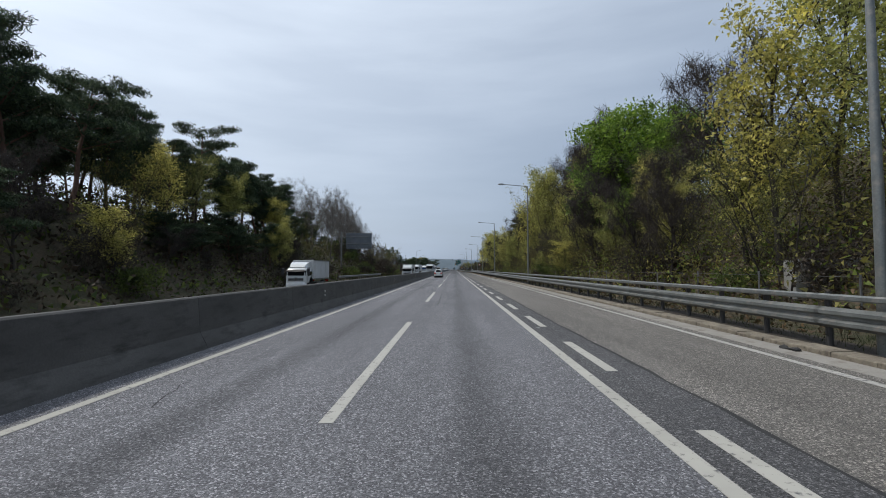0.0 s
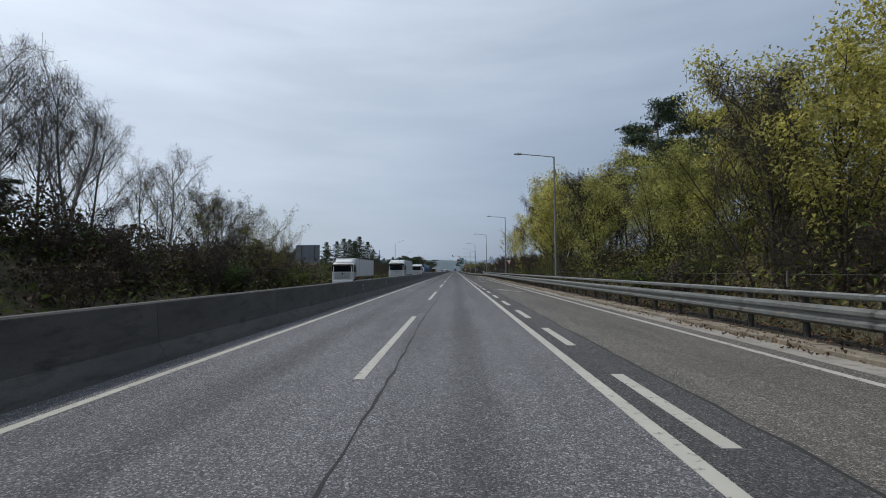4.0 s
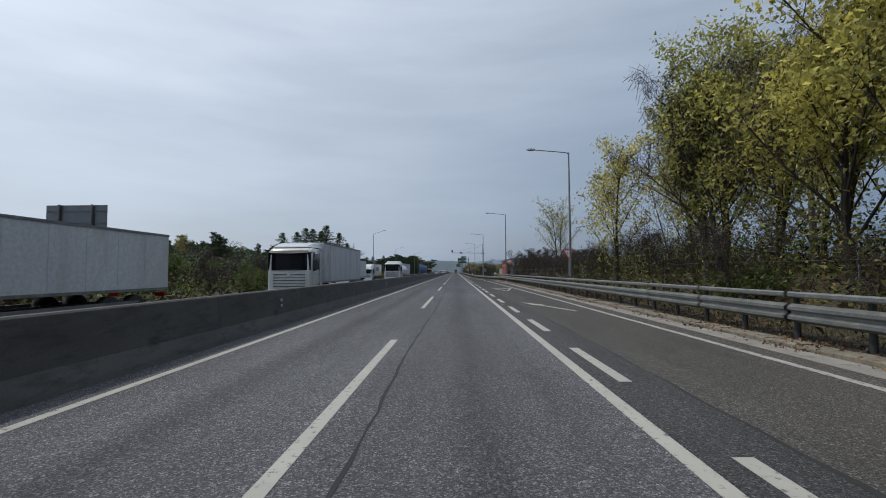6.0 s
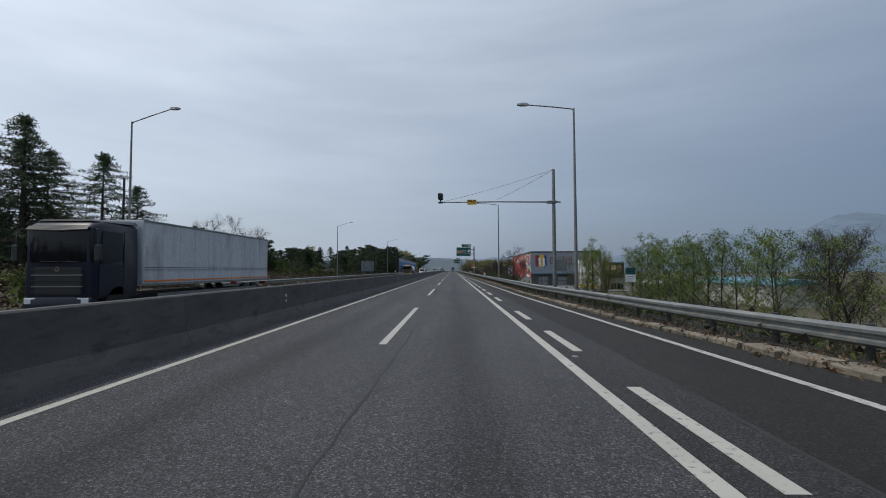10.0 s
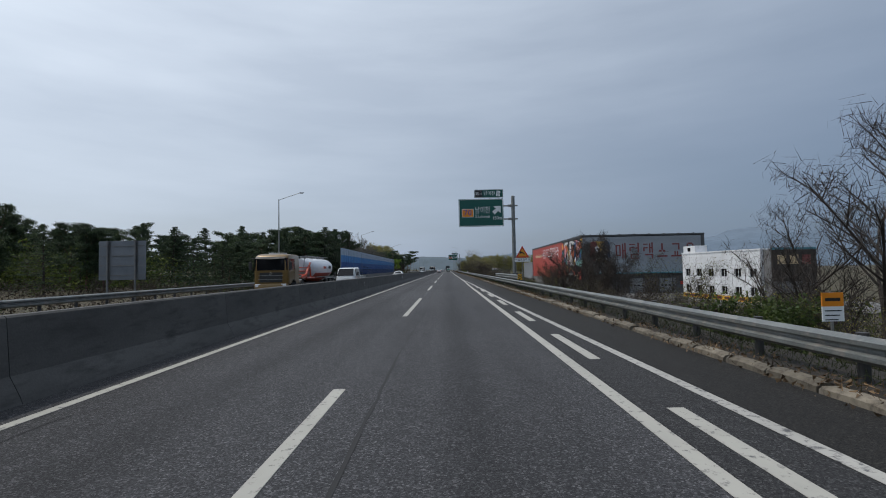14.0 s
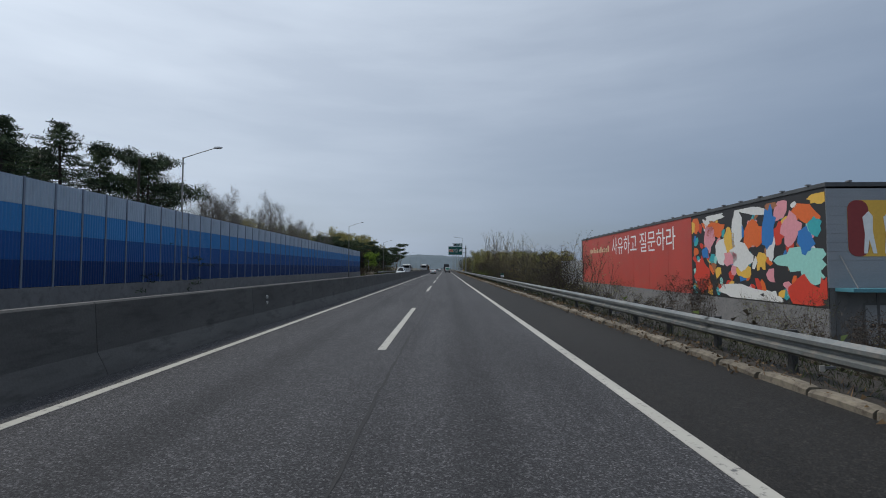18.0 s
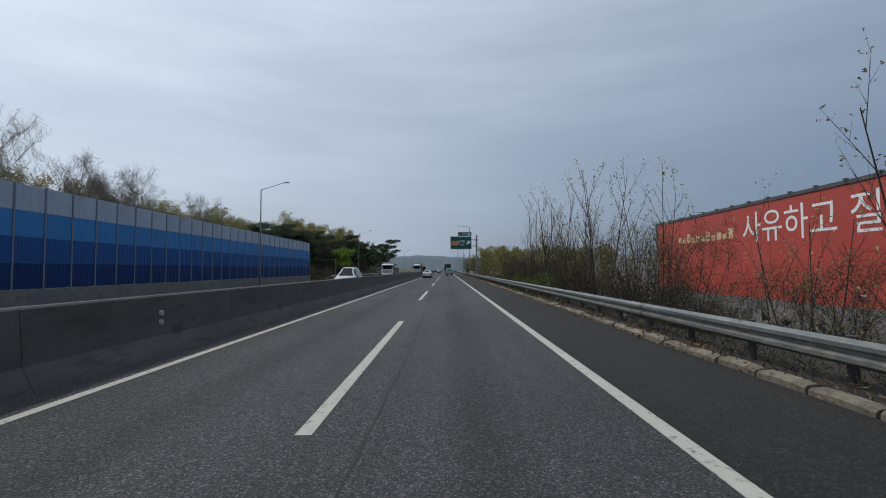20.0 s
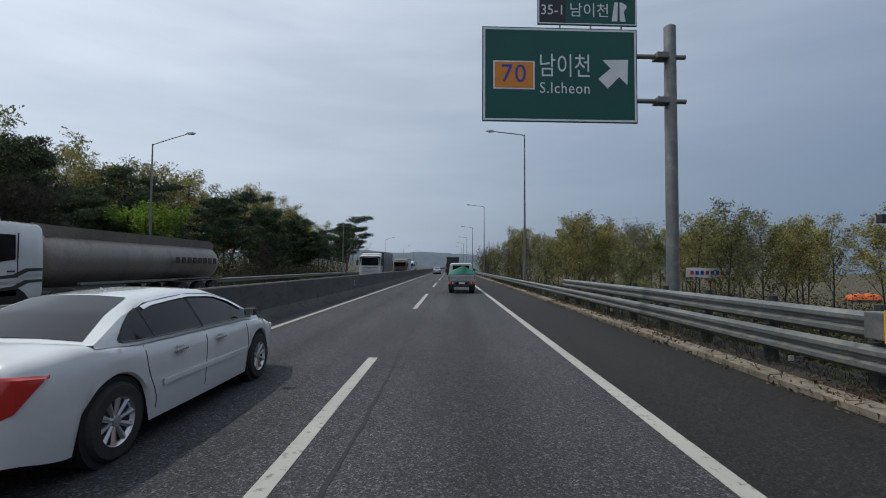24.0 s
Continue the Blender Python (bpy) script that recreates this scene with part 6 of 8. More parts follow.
PROTOS["fir"] = [spruce_proto(5), spruce_proto(6)]
HEIGHT["fir"] = 11.0
USED = set()


def plant(kind, x, y, k=1.0, z=None, turn=None, stretch=1.0, rng_=random):
    pr = rng_.choice(PROTOS[kind])
    m = pose(x, y, ground_z(x, y) - 0.05 if z is None else z, rng_.uniform(-3, 3), rng_.uniform(-3, 3), rng_.uniform(0, 360) if turn is None else turn) @ Matrix.Diagonal((k, k, k * stretch, 1))
    if pr.name not in USED:
        USED.add(pr.name)
        pr.matrix_basis = m
        return pr
    made = copy_thing(pr, pose(0, 0, 0))
    made.matrix_basis = m
    return made


def wood_lot(seed, n, xr, yr, kinds, kr):
    rng_ = random.Random(seed)
    for i in range(n):
        x, y = rng_.uniform(*xr), yr[0] + (yr[1] - yr[0]) * (i + rng_.random()) / n
        plant(rng_.choice(kinds), x, y, rng_.uniform(*kr), rng_=rng_)


def belt(seed, n, xr, yr, kinds, tops, low=0.8):
    """Trees whose tops follow a height over the road that changes along it."""
    rng_ = random.Random(seed)
    for i in range(n):
        x, y = rng_.uniform(*xr), yr[0] + (yr[1] - yr[0]) * (i + rng_.random()) / n
        kind = rng_.choice(kinds)
        top = along(tops, y) * rng_.uniform(low, 1.02)
        k = max((top - ground_z(x, y)) / HEIGHT[kind], 0.25)
        wide = min(max(k, 0.75), 1.6)
        plant(kind, x, y, wide, stretch=k / wide, rng_=rng_)


# left bank: pines above dark undergrowth, then pale bare trees
LEFT_TOP = ((0, 17.5), (32, 17.5), (50, 17.0), (76, 17.0), (84, 13.0), (130, 12.0))
belt(1, 20, (-25, -21), (10, 70), ("slope_pine", "yellow", "brown_tree", "grove", "slope_pine"), ((0, 8.5), (70, 8.0)), 0.6)
belt(2, 34, (-33, -26), (2, 80), ("slope_pine", "slope_pine", "pine"), LEFT_TOP, 0.8)
belt(40, 18, (-42, -32), (14, 80), ("pine", "slope_pine", "bare"), ((0, 18.5), (50, 18.0), (80, 17.5)), 0.85)
belt(5, 34, (-36, -24), (78, 142), ("bare",), ((78, 17.5), (100, 18.5), (125, 18.5), (136, 16.0), (142, 13.0)), 0.82)
belt(53, 12, (-33, -26), (80, 128), ("slope_pine",), ((80, 13.5), (100, 11.5), (128, 8.0)), 0.7)
wood_lot(3, 14, (-21.5, -19.3), (8, 150), ("shrub", "shrub", "green_shrub"), (0.8, 1.3))
wood_lot(44, 20, (-27, -20.2), (96, 160), ("dark_brush", "dark_brush", "green_shrub", "grove"), (0.9, 1.2))
wood_lot(45, 22, (-30, -20.5), (6, 70), ("dark_brush", "grove", "dark_brush", "yellow"), (0.6, 0.9))
plant("green_shrub", -27, 227, 1.7, rng_=random.Random(8))
belt(6, 14, (-28, -21.5), (142, 166), ("bare", "brown_tree", "bare", "grove"), ((142, 11.5), (152, 10.5), (160, 8.0), (166, 6.5)), 0.75)
wood_lot(7, 22, (-24.5, -19.6), (118, 262), ("shrub", "green_shrub", "green_shrub", "dark_brush", "dark_brush"), (0.8, 1.15))
belt(8, 26, (-36, -24), (164, 262), ("dark_brush", "green_shrub", "brown_tree", "blossom"), ((164, 6.0), (200, 4.5), (262, 4.5)), 0.6)
for x, y, h in ((-35, 281, 13.4), (-36.5, 274, 15.0), (-38.5, 277, 13.6), (-42.4, 274, 14.3), (-49, 274, 13.0), (-40, 280, 13.6), (-32.5, 283, 10.5), (-45.5, 277, 13.4), (-39.5, 272, 13.8)):
    plant("fir", x, y, (h - ground_z(x, y)) / HEIGHT["fir"], rng_=random.Random(int(y)))
# left, beyond the cutting: two spreading bare trees, low scrub, then pine woods
for x, y, top in ((-45.6, 318, 12.4), (-39.8, 320, 11.8), (-50.5, 323, 8.0)):
    plant("spread_tree", x, y, (top - ground_z(x, y)) / HEIGHT["spread_tree"], rng_=random.Random(int(y)))
wood_lot(9, 20, (-62, -22), (276, 395), ("dark_brush", "green_shrub", "dark_brush"), (0.4, 0.62))
belt(46, 20, (-60, -38), (302, 336), ("brown_tree", "dark_brush", "dark_brush"), ((300, 5.5), (340, 6.0)), 0.5)
belt(60, 16, (-165, -112), (340, 425), ("far_pine", "far_pine", "wood_tree"), ((340, 20.0), (425, 22.0)), 0.8)
belt(10, 12, (-105, -58), (372, 425), ("far_pine", "far_pine", "wood_tree"), ((350, 10.0), (425, 13.0)), 0.6)
belt(42, 20, (-64, -44), (388, 440), ("slope_pine", "fir", "pine"), ((388, 9.6), (420, 11.0), (440, 12.5)), 0.82)
belt(11, 38, (-43, -27), (402, 456), ("slope_pine", "fir", "pine", "fir"), ((402, 7.4), (415, 8.8), (430, 11.2), (450, 13.4), (462, 14.3)), 0.82)
belt(41, 18, (-175, -88), (400, 560), ("far_pine", "far_pine", "wood_tree"), ((400, 20), (560, 21)), 0.75)
belt(12, 10, (-62, -44), (446, 505), ("far_pine", "slope_pine"), ((446, 9.5), (505, 9.0)), 0.8)
belt(13, 20, (-34, -26), (458, 512), ("bare",), ((458, 13.0), (490, 13.8), (512, 12.5)), 0.72)
WOOD_TOP = ((500, 14.0), (548, 14.5), (562, 15.5), (572, 16.3), (582, 16.8), (605, 17.4), (640, 19.0), (670, 19.0), (720, 17.5))
belt(57, 20, (-48, -36), (548, 690), ("slope_pine", "pine", "pine"), tuple((a, h * 0.78) for a, h in WOOD_TOP), 0.75)
belt(14, 36, (-40, -30), (506, 700), ("slope_pine", "brown_tree", "pine", "grove"), tuple((a, h * 0.62) for a, h in WOOD_TOP), 0.6)
belt(15, 58, (-52, -40), (498, 720), ("wood_tree",), WOOD_TOP, 0.85)
belt(61, 5, (-38, -34), (552, 600), ("pine",), tuple((a, h * 0.72) for a, h in WOOD_TOP), 0.9)
wood_lot(16, 14, (-29, -23), (550, 690), ("shrub", "green_shrub", "brush", "dark_brush"), (0.6, 0.9))
plant("broad", -29.0, 591, 9.2 / HEIGHT["broad"], rng_=random.Random(3))
plant("brown_tree", -27.0, 614, 0.8, rng_=random.Random(5))
plant("pine", -28.5, 670, 16.6 / HEIGHT["pine"], rng_=random.Random(4))
plant("pine", -30.0, 680, 14.0 / HEIGHT["pine"], rng_=random.Random(6))
# right bank: green wood close to the road
RIGHT_TOP = ((10, 19.5), (23, 18.5), (30, 12.0), (46, 14.0), (60, 17.5), (74, 21.0), (95, 19.5), (108, 15.5), (122, 14.0))
belt(20, 44, (12.5, 18.5), (12, 122), ("yellow", "brown_tree", "yellow", "grove", "brown_tree"), tuple((a, h * 0.92) for a, h in RIGHT_TOP), 0.7)
belt(21, 28, (18.5, 28), (28, 124), ("yellow", "wood_tree", "brown_tree", "wood_tree"), RIGHT_TOP, 0.88)
for x, y, top in ((14.0, 47.5, 13.5), (17.2, 45.0, 16.5), (20.5, 47.5, 17.5), (17.8, 51.0, 16.5), (23.5, 46.0, 16.8), (15.2, 41.0, 8.5)):
    plant("broad", x, y, (top - ground_z(x, y)) / HEIGHT["broad"], rng_=random.Random(int(x * 10)))
for kind, x, y, top in (("brown_tree", 17, 70, 20.0), ("yellow", 19, 63, 20.5), ("slope_pine", 25, 76, 21), ("yellow", 16.5, 88, 18.5), ("yellow", 15, 79, 18.0), ("brown_tree", 15.5, 62, 18.5), ("brown_tree", 19.5, 60, 20.5), ("brown_tree", 22, 66, 22.0), ("brown_tree", 18.5, 74, 20.0), ("grove", 14.5, 72, 15.0)):
    k = (top - ground_z(x, y)) / HEIGHT[kind]
    plant(kind, x, y, min(k, 1.7), stretch=k / min(k, 1.7), rng_=random.Random(int(y)))
belt(43, 30, (11.0, 17), (16, 118), ("yellow", "grove", "brown_tree", "grove"), ((16, 7.5), (118, 9.0)), 0.55)
belt(62, 20, (11.5, 16.5), (56, 112), ("grove", "brown_tree", "yellow", "grove"), ((56, 7.0), (112, 7.5)), 0.6)
wood_lot(22, 18, (9.8, 14), (6, 150), ("shrub", "green_shrub", "brush", "shrub"), (0.55, 0.95))
belt(23, 40, (11.2, 16.5), (112, 179), ("yellow", "yellow", "brown_tree", "grove", "yellow"), ((112, 11.0), (128, 10.5), (140, 11.5), (152, 13.5), (172, 15.5), (179, 13.0)), 0.72)
belt(24, 14, (16.5, 24), (116, 176), ("yellow", "wood_tree", "brown_tree"), ((116, 12.5), (135, 12.0), (150, 14.5), (176, 16.0)), 0.85)
for x, y, top in ((23.0, 148, 18.5), (26.5, 151, 19.0), (21.0, 143, 14.0)):
    plant("pine", x, y, (top - ground_z(x, y)) / HEIGHT["pine"], rng_=random.Random(int(y)))
wood_lot(47, 22, (10.4, 13), (112, 186), ("dark_brush", "brush", "green_shrub", "dark_brush"), (0.5, 0.85))
wood_lot(48, 16, (10.4, 13.5), (16, 112), ("brush", "green_shrub", "shrub", "dark_brush"), (0.6, 1.0))
wood_lot(25, 24, (10.2, 15), (184, 246), ("dark_brush", "shrub", "dark_brush", "shrub"), (0.45, 0.7))
plant("airy", 13.0, 203.5, (11.1 - ground_z(13, 203.5)) / HEIGHT["airy"], rng_=random.Random(2))
belt(26, 10, (15, 22), (188, 226), ("bare", "brown_tree", "brown_tree"), ((188, 5.0), (226, 5.8)), 0.7)
belt(27, 22, (12.4, 19), (208, 246), ("dark_brush", "brown_tree", "dark_brush"), ((208, 4.8), (222, 6.5), (232, 7.2), (240, 6.0), (246, 5.0)), 0.6)
# right, below the road: young green trees before an open yard, then scrub before the warehouse
belt(28, 22, (23, 31), (271, 304), ("young_green",), ((271, 5.4), (304, 5.8)), 0.75)
belt(55, 9, (23, 30), (314, 331), ("young_green", "young_green", "grove"), ((314, 6.4), (331, 6.0)), 0.75)
belt(56, 7, (24, 32), (250, 270), ("bare", "brown_tree", "young_green"), ((250, 4.4), (270, 4.8)), 0.8)
wood_lot(54, 9, (10.4, 14), (368, 378), ("dark_brush", "dark_brush", "brown_tree"), (0.8, 1.1))
wood_lot(29, 20, (9, 20), (246, 340), ("brush", "green_shrub", "dark_brush"), (0.35, 0.6))
wood_lot(30, 5, (9.5, 15), (344, 372), ("brush", "dark_brush"), (0.45, 0.6))
belt(63, 10, (8.2, 13), (341, 353), ("dark_brush", "brush", "green_shrub"), ((341, 1.3), (353, 0.6)), 0.5)
for x, y, top in ((9.7, 369.5, 3.8), (10.6, 367, 3.6), (9.3, 372, 3.2), (14.0, 345.6, 7.4), (12.8, 348.5, 4.2)):
    plant("spread_tree", x, y, (top - ground_z(x, y)) / HEIGHT["spread_tree"], rng_=random.Random(int(y)))
wood_lot(31, 22, (8, 16), (348, 400), ("green_shrub", "brush", "brush", "dark_brush"), (0.45, 0.75))
wood_lot(32, 32, (8, 14), (402, 450), ("brush", "shrub", "dark_brush", "brush"), (0.45, 0.72))
wood_lot(33, 38, (8, 14), (448, 490), ("brush", "brush", "dark_brush", "sapling"), (0.75, 1.1))
wood_lot(34, 28, (8, 13.5), (486, 524), ("sapling", "sapling", "sapling", "brush"), (0.85, 1.4))
wood_lot(35, 38, (7.6, 15), (488, 531), ("brush", "brush", "dark_brush", "green_shrub"), (0.8, 1.15))
wood_lot(58, 12, (8, 15), (531, 562), ("brush", "shrub", "green_shrub"), (0.35, 0.55))
wood_lot(59, 7, (13, 17.5), (543, 553), ("dark_brush", "brown_tree", "dark_brush"), (0.75, 1.0))
wood_lot(36, 16, (9, 26), (556, 600), ("shrub", "green_shrub", "brush", "brush"), (0.5, 0.72))
belt(37, 52, (11, 62), (596, 690), ("wood_tree", "wood_tree", "bare", "wood_tree", "wood_tree"), ((596, 9.3), (640, 11.0), (690, 12.5)), 0.8)
wood_lot(50, 10, (12, 60), (596, 640), ("dark_brush", "brush"), (0.7, 0.95))
belt(38, 20, (9, 20), (588, 740), ("wood_tree", "brush", "grove", "wood_tree"), ((588, 6.5), (640, 9.0), (740, 10.0)), 0.6)
for kind, x, y, k in (("brush", 9.4, 364, 0.6), ("dark_brush", 10.4, 363, 0.75), ("brush", 8.9, 348.5, 0.8), ("brush", 10.6, 341, 0.7), ("fresh_shrub", 11.0, 352, 0.7)):
    plant(kind, x, y, k, rng_=random.Random(int(y * 3)))
wood_lot(51, 14, (8.2, 12), (511, 523), ("brush",), (0.9, 1.25))
wood_lot(52, 8, (11, 16), (186, 200), ("dark_brush", "shrub"), (0.6, 0.8))


def thicket(name, label, n, xr, yr, hr, leaf, size, seed, level=None):
    """Tangled undergrowth that covers a slope, leaf by leaf."""
    g = np.random.default_rng(seed)
    xs, ys = g.uniform(*xr, n), g.uniform(*yr, n)
    c = [(x, y, (ground_z(x, y) if level is None else level) + h * (0.6 + 0.5 * noise.noise((x * 0.4, y * 0.4, seed)))) for x, y, h in zip(xs, ys, g.random(n) ** 1.4 * hr)]
    s = Shape()
    leaves(s, c, 1, 0.1, size, g, 1.0, 1.7)
    tagged(part(name, s, leaf), label, "undergrowth", kind="stuff")


thicket("undergrowth", "dark tangled undergrowth on the bank", 52000, (-38, -18.8), (-10, 265), 2.9, LEAF_BROWN, 0.17, 1)
thicket("undergrowth", "green undergrowth on the bank", 32000, (-40, -18.8), (-10, 262), 2.0, LEAF_MID, 0.19, 2)
thicket("undergrowth", "dry brown undergrowth below the trees", 60000, (9.2, 26), (-10, 240), 2.2, LEAF_BROWN, 0.1, 3)
thicket("undergrowth", "fresh green undergrowth below the trees", 40000, (9.8, 24), (-10, 190), 3.4, LEAF_SPRING, 0.1, 4)
thicket("undergrowth", "dry fallen leaves and stems on the slope", 46000, (8.6, 22), (-10, 190), 0.9, LEAF_LITTER, 0.1, 34)
thicket("undergrowth", "olive young leaves among the undergrowth", 70000, (9.6, 26), (-5, 185), 4.6, LEAF_OLIVE, 0.1, 14)
thicket("undergrowth", "brown scrub on the slope below the road", 40000, (6.3, 20), (244, 600), 1.1, LEAF_BROWN, 0.12, 5)
thicket("undergrowth", "green scrub on the slope below the road", 26000, (6.6, 22), (244, 640), 1.0, LEAF_MID, 0.11, 6)
thicket("undergrowth", "dark scrub beside the opposite carriageway", 50000, (-78, -22.5), (272, 415), 2.4, LEAF_BROWN, 0.13, 7)
thicket("undergrowth", "dense dark brush round the spreading trees", 30000, (-62, -33), (288, 334), 6.0, LEAF_BROWN, 0.12, 35)
thicket("far_woods", "thin young woods beyond the second exit", 16000, (16, 80), (630, 700), 10.0, LEAF_CANOPY, 0.17, 21)
thicket("far_woods", "dark undergrowth of the woods beyond the second exit", 18000, (10, 80), (600, 690), 5.5, LEAF_BROWN, 0.2, 22)
thicket("undergrowth", "rough scrub on the low ground", 34000, (20, 64), (540, 602), 4.4, LEAF_BROWN, 0.24, 23)
thicket("undergrowth", "green scrub on the low ground", 18000, (20, 64), (540, 602), 4.4, LEAF_MID, 0.22, 24)
thicket("undergrowth", "dry brush below the trees on the slope", 18000, (14.5, 27), (96, 186), 4.0, LEAF_BROWN, 0.12, 25)
thicket("undergrowth", "dense dark brush beside the opposite carriageway", 20000, (-28, -20.4), (124, 170), 5.4, LEAF_BROWN, 0.16, 26)
thicket("undergrowth", "green leaves in the dark brush", 9000, (-28, -20.4), (124, 172), 4.6, LEAF_MID, 0.14, 27)
thicket("undergrowth", "dark twiggy brush behind the rail end", 11000, (11.2, 19), (204, 246), 2.8, LEAF_BROWN, 0.075, 28)
thicket("undergrowth", "green brush below the road", 26000, (12, 34), (250, 338), 3.2, LEAF_MID, 0.13, 29)
thicket("undergrowth", "dark bramble thicket behind the end of the upper rail", 6000, (10.2, 14.5), (367, 379), 4.5, LEAF_BROWN, 0.07, 33)
thicket("hillside_woods", "dark hazy woods on the hillside", 12000, (-215, -92), (335, 545), 5.0, LEAF_PINE, 1.1, 20)
thicket("far_woods", "dense dark green woods behind the opposite carriageway", 60000, (-52, -32), (510, 700), 9.5, LEAF_PINE, 0.17, 31)
thicket("far_woods", "dark needles and shade growth under the pines", 30000, (-46, -27), (398, 458), 6.5, LEAF_PINE, 0.13, 36)
thicket("far_woods", "hazy green woods on the rise", 24000, (-105, -50), (392, 432), 8.5, LEAF_MID, 0.3, 37)
thicket("far_woods", "olive young leaves in the woods", 22000, (-58, -36), (540, 700), 11.0, LEAF_OLIVE, 0.13, 32)
thicket("undergrowth", "dark brush along the edge of the woods", 24000, (-36, -26.5), (534, 650), 4.5, LEAF_BROWN, 0.12, 38)
thicket("undergrowth", "dark scrub under the pines", 24000, (-62, -26.2), (400, 720), 1.4, LEAF_MID, 0.3, 8)


def kerb_strip(name, label, n, off, yr, rise, leaf, size, seed, aspect=1.6, up=0.0, clump=0.5):
    """Litter or grass that follows the kerb in uneven drifts."""
    g = np.random.default_rng(seed)
    c = []
    for y, u in zip(g.uniform(*yr, n), g.random(n)):
        if noise.noise((y * 0.55, seed, 0.0)) + noise.noise((y * 0.13, seed, 1.0)) > clump - g.random():
            o = off[0] + (off[1] - off[0]) * u
            c.append((along(KERB_X, y) + o, y, (0.02 if o < 0.0 else 0.09) + rise * g.random()))
    s = Shape()
    leaves(s, c, 1, 0.03, size, g, 0.3, aspect, up)
    tagged(part(name, s, leaf), label, "grass" if up else "leaf litter", kind="stuff")


kerb_strip("leaf_litter", "dry fallen leaves along the kerb and guard rail", 26000, (-0.35, 1.9), (80, 246), 0.03, LEAF_LITTER, 0.055, 9)
kerb_strip("leaf_litter", "dry leaves and grit drifted along the kerb", 36000, (-0.22, 0.75), (246, 600), 0.05, LEAF_LITTER, 0.045, 10)
kerb_strip("dry_stalks", "dry brown stalks along the kerb", 16000, (0.0, 0.8), (236, 600), 0.12, LEAF_LITTER, 0.012, 11, 12.0, 0.5)
kerb_strip("grass", "dark green grass tufts below the guard rail", 90000, (0.34, 1.5), (236, 600), 0.22, LEAF_GRASS, 0.01, 12, 15.0, 1.6, -0.6)
kerb_strip("grass", "dark green grass tufts below the double rail", 24000, (0.8, 2.4), (-10, 240), 0.2, LEAF_GRASS, 0.013, 13, 13.0, 1.6, -0.3)
for pr in [p for ps in PROTOS.values() for p in ps if p.name not in USED]:
    for o in (*pr.children_recursive, pr):
        bpy.data.objects.remove(o)
for o in scene.objects:
    if "parked" in o:
        del o["parked"]

# ---- vehicles ----
CAR_WHITE = plain("white_car_paint", (0.56, 0.585, 0.59), 0.25, 0.0, 0.8)
CAR_SILVER = plain("silver_car_paint", (0.45, 0.48, 0.5), 0.3, 0.5, 0.7)
CAR_GOLD = plain("ochre_truck_paint", (0.15, 0.088, 0.02), 0.4, 0.2, 0.3)
CAR_NAVY = plain("navy_truck_paint", (0.006, 0.009, 0.022), 0.4, 0.0, 0.12, 0.3)
CAR_BLACK = plain("black_truck_paint", (0.02, 0.021, 0.024), 0.4, 0.0, 0.4)
BOX_WHITE = surf("white_box_body", (0.5, 0.52, 0.54), (0.62, 0.64, 0.65), 0.5, big=0.3, fine=10, bump=0.03, dirt=(0.42, 0.42, 0.4), stretch=(1, 1, 0.3))
BOX_GREY = surf("grey_box_body", (0.46, 0.49, 0.53), (0.54, 0.57, 0.6), 0.5, big=0.3, fine=10, bump=0.03, dirt=(0.28, 0.28, 0.28), stretch=(1, 1, 0.3))
TANK_STEEL = surf("tank_steel", (0.17, 0.15, 0.13), (0.26, 0.235, 0.21), 0.42, 0.45, big=0.4, fine=12, bump=0.02, dirt=(0.11, 0.095, 0.08), stretch=(1, 1, 0.3))
TANK_WHITE = plain("tank_white", (0.62, 0.64, 0.68), 0.35, 0.0, 0.4)
TANK_RED = plain("tank_red", (0.45, 0.05, 0.02), 0.4, 0.0, 0.3)
TARP = surf("green_tarpaulin", (0.01, 0.14, 0.1), (0.02, 0.2, 0.14), 0.6, big=1.5, fine=18, bump=0.2)
BED_GREY = surf("truck_bed_metal", (0.36, 0.37, 0.36), (0.46, 0.47, 0.46), 0.5, 0.3, big=0.8, bump=0.05, dirt=(0.26, 0.24, 0.2))
CHASSIS = plain("chassis_paint", (0.03, 0.03, 0.032), 0.7)


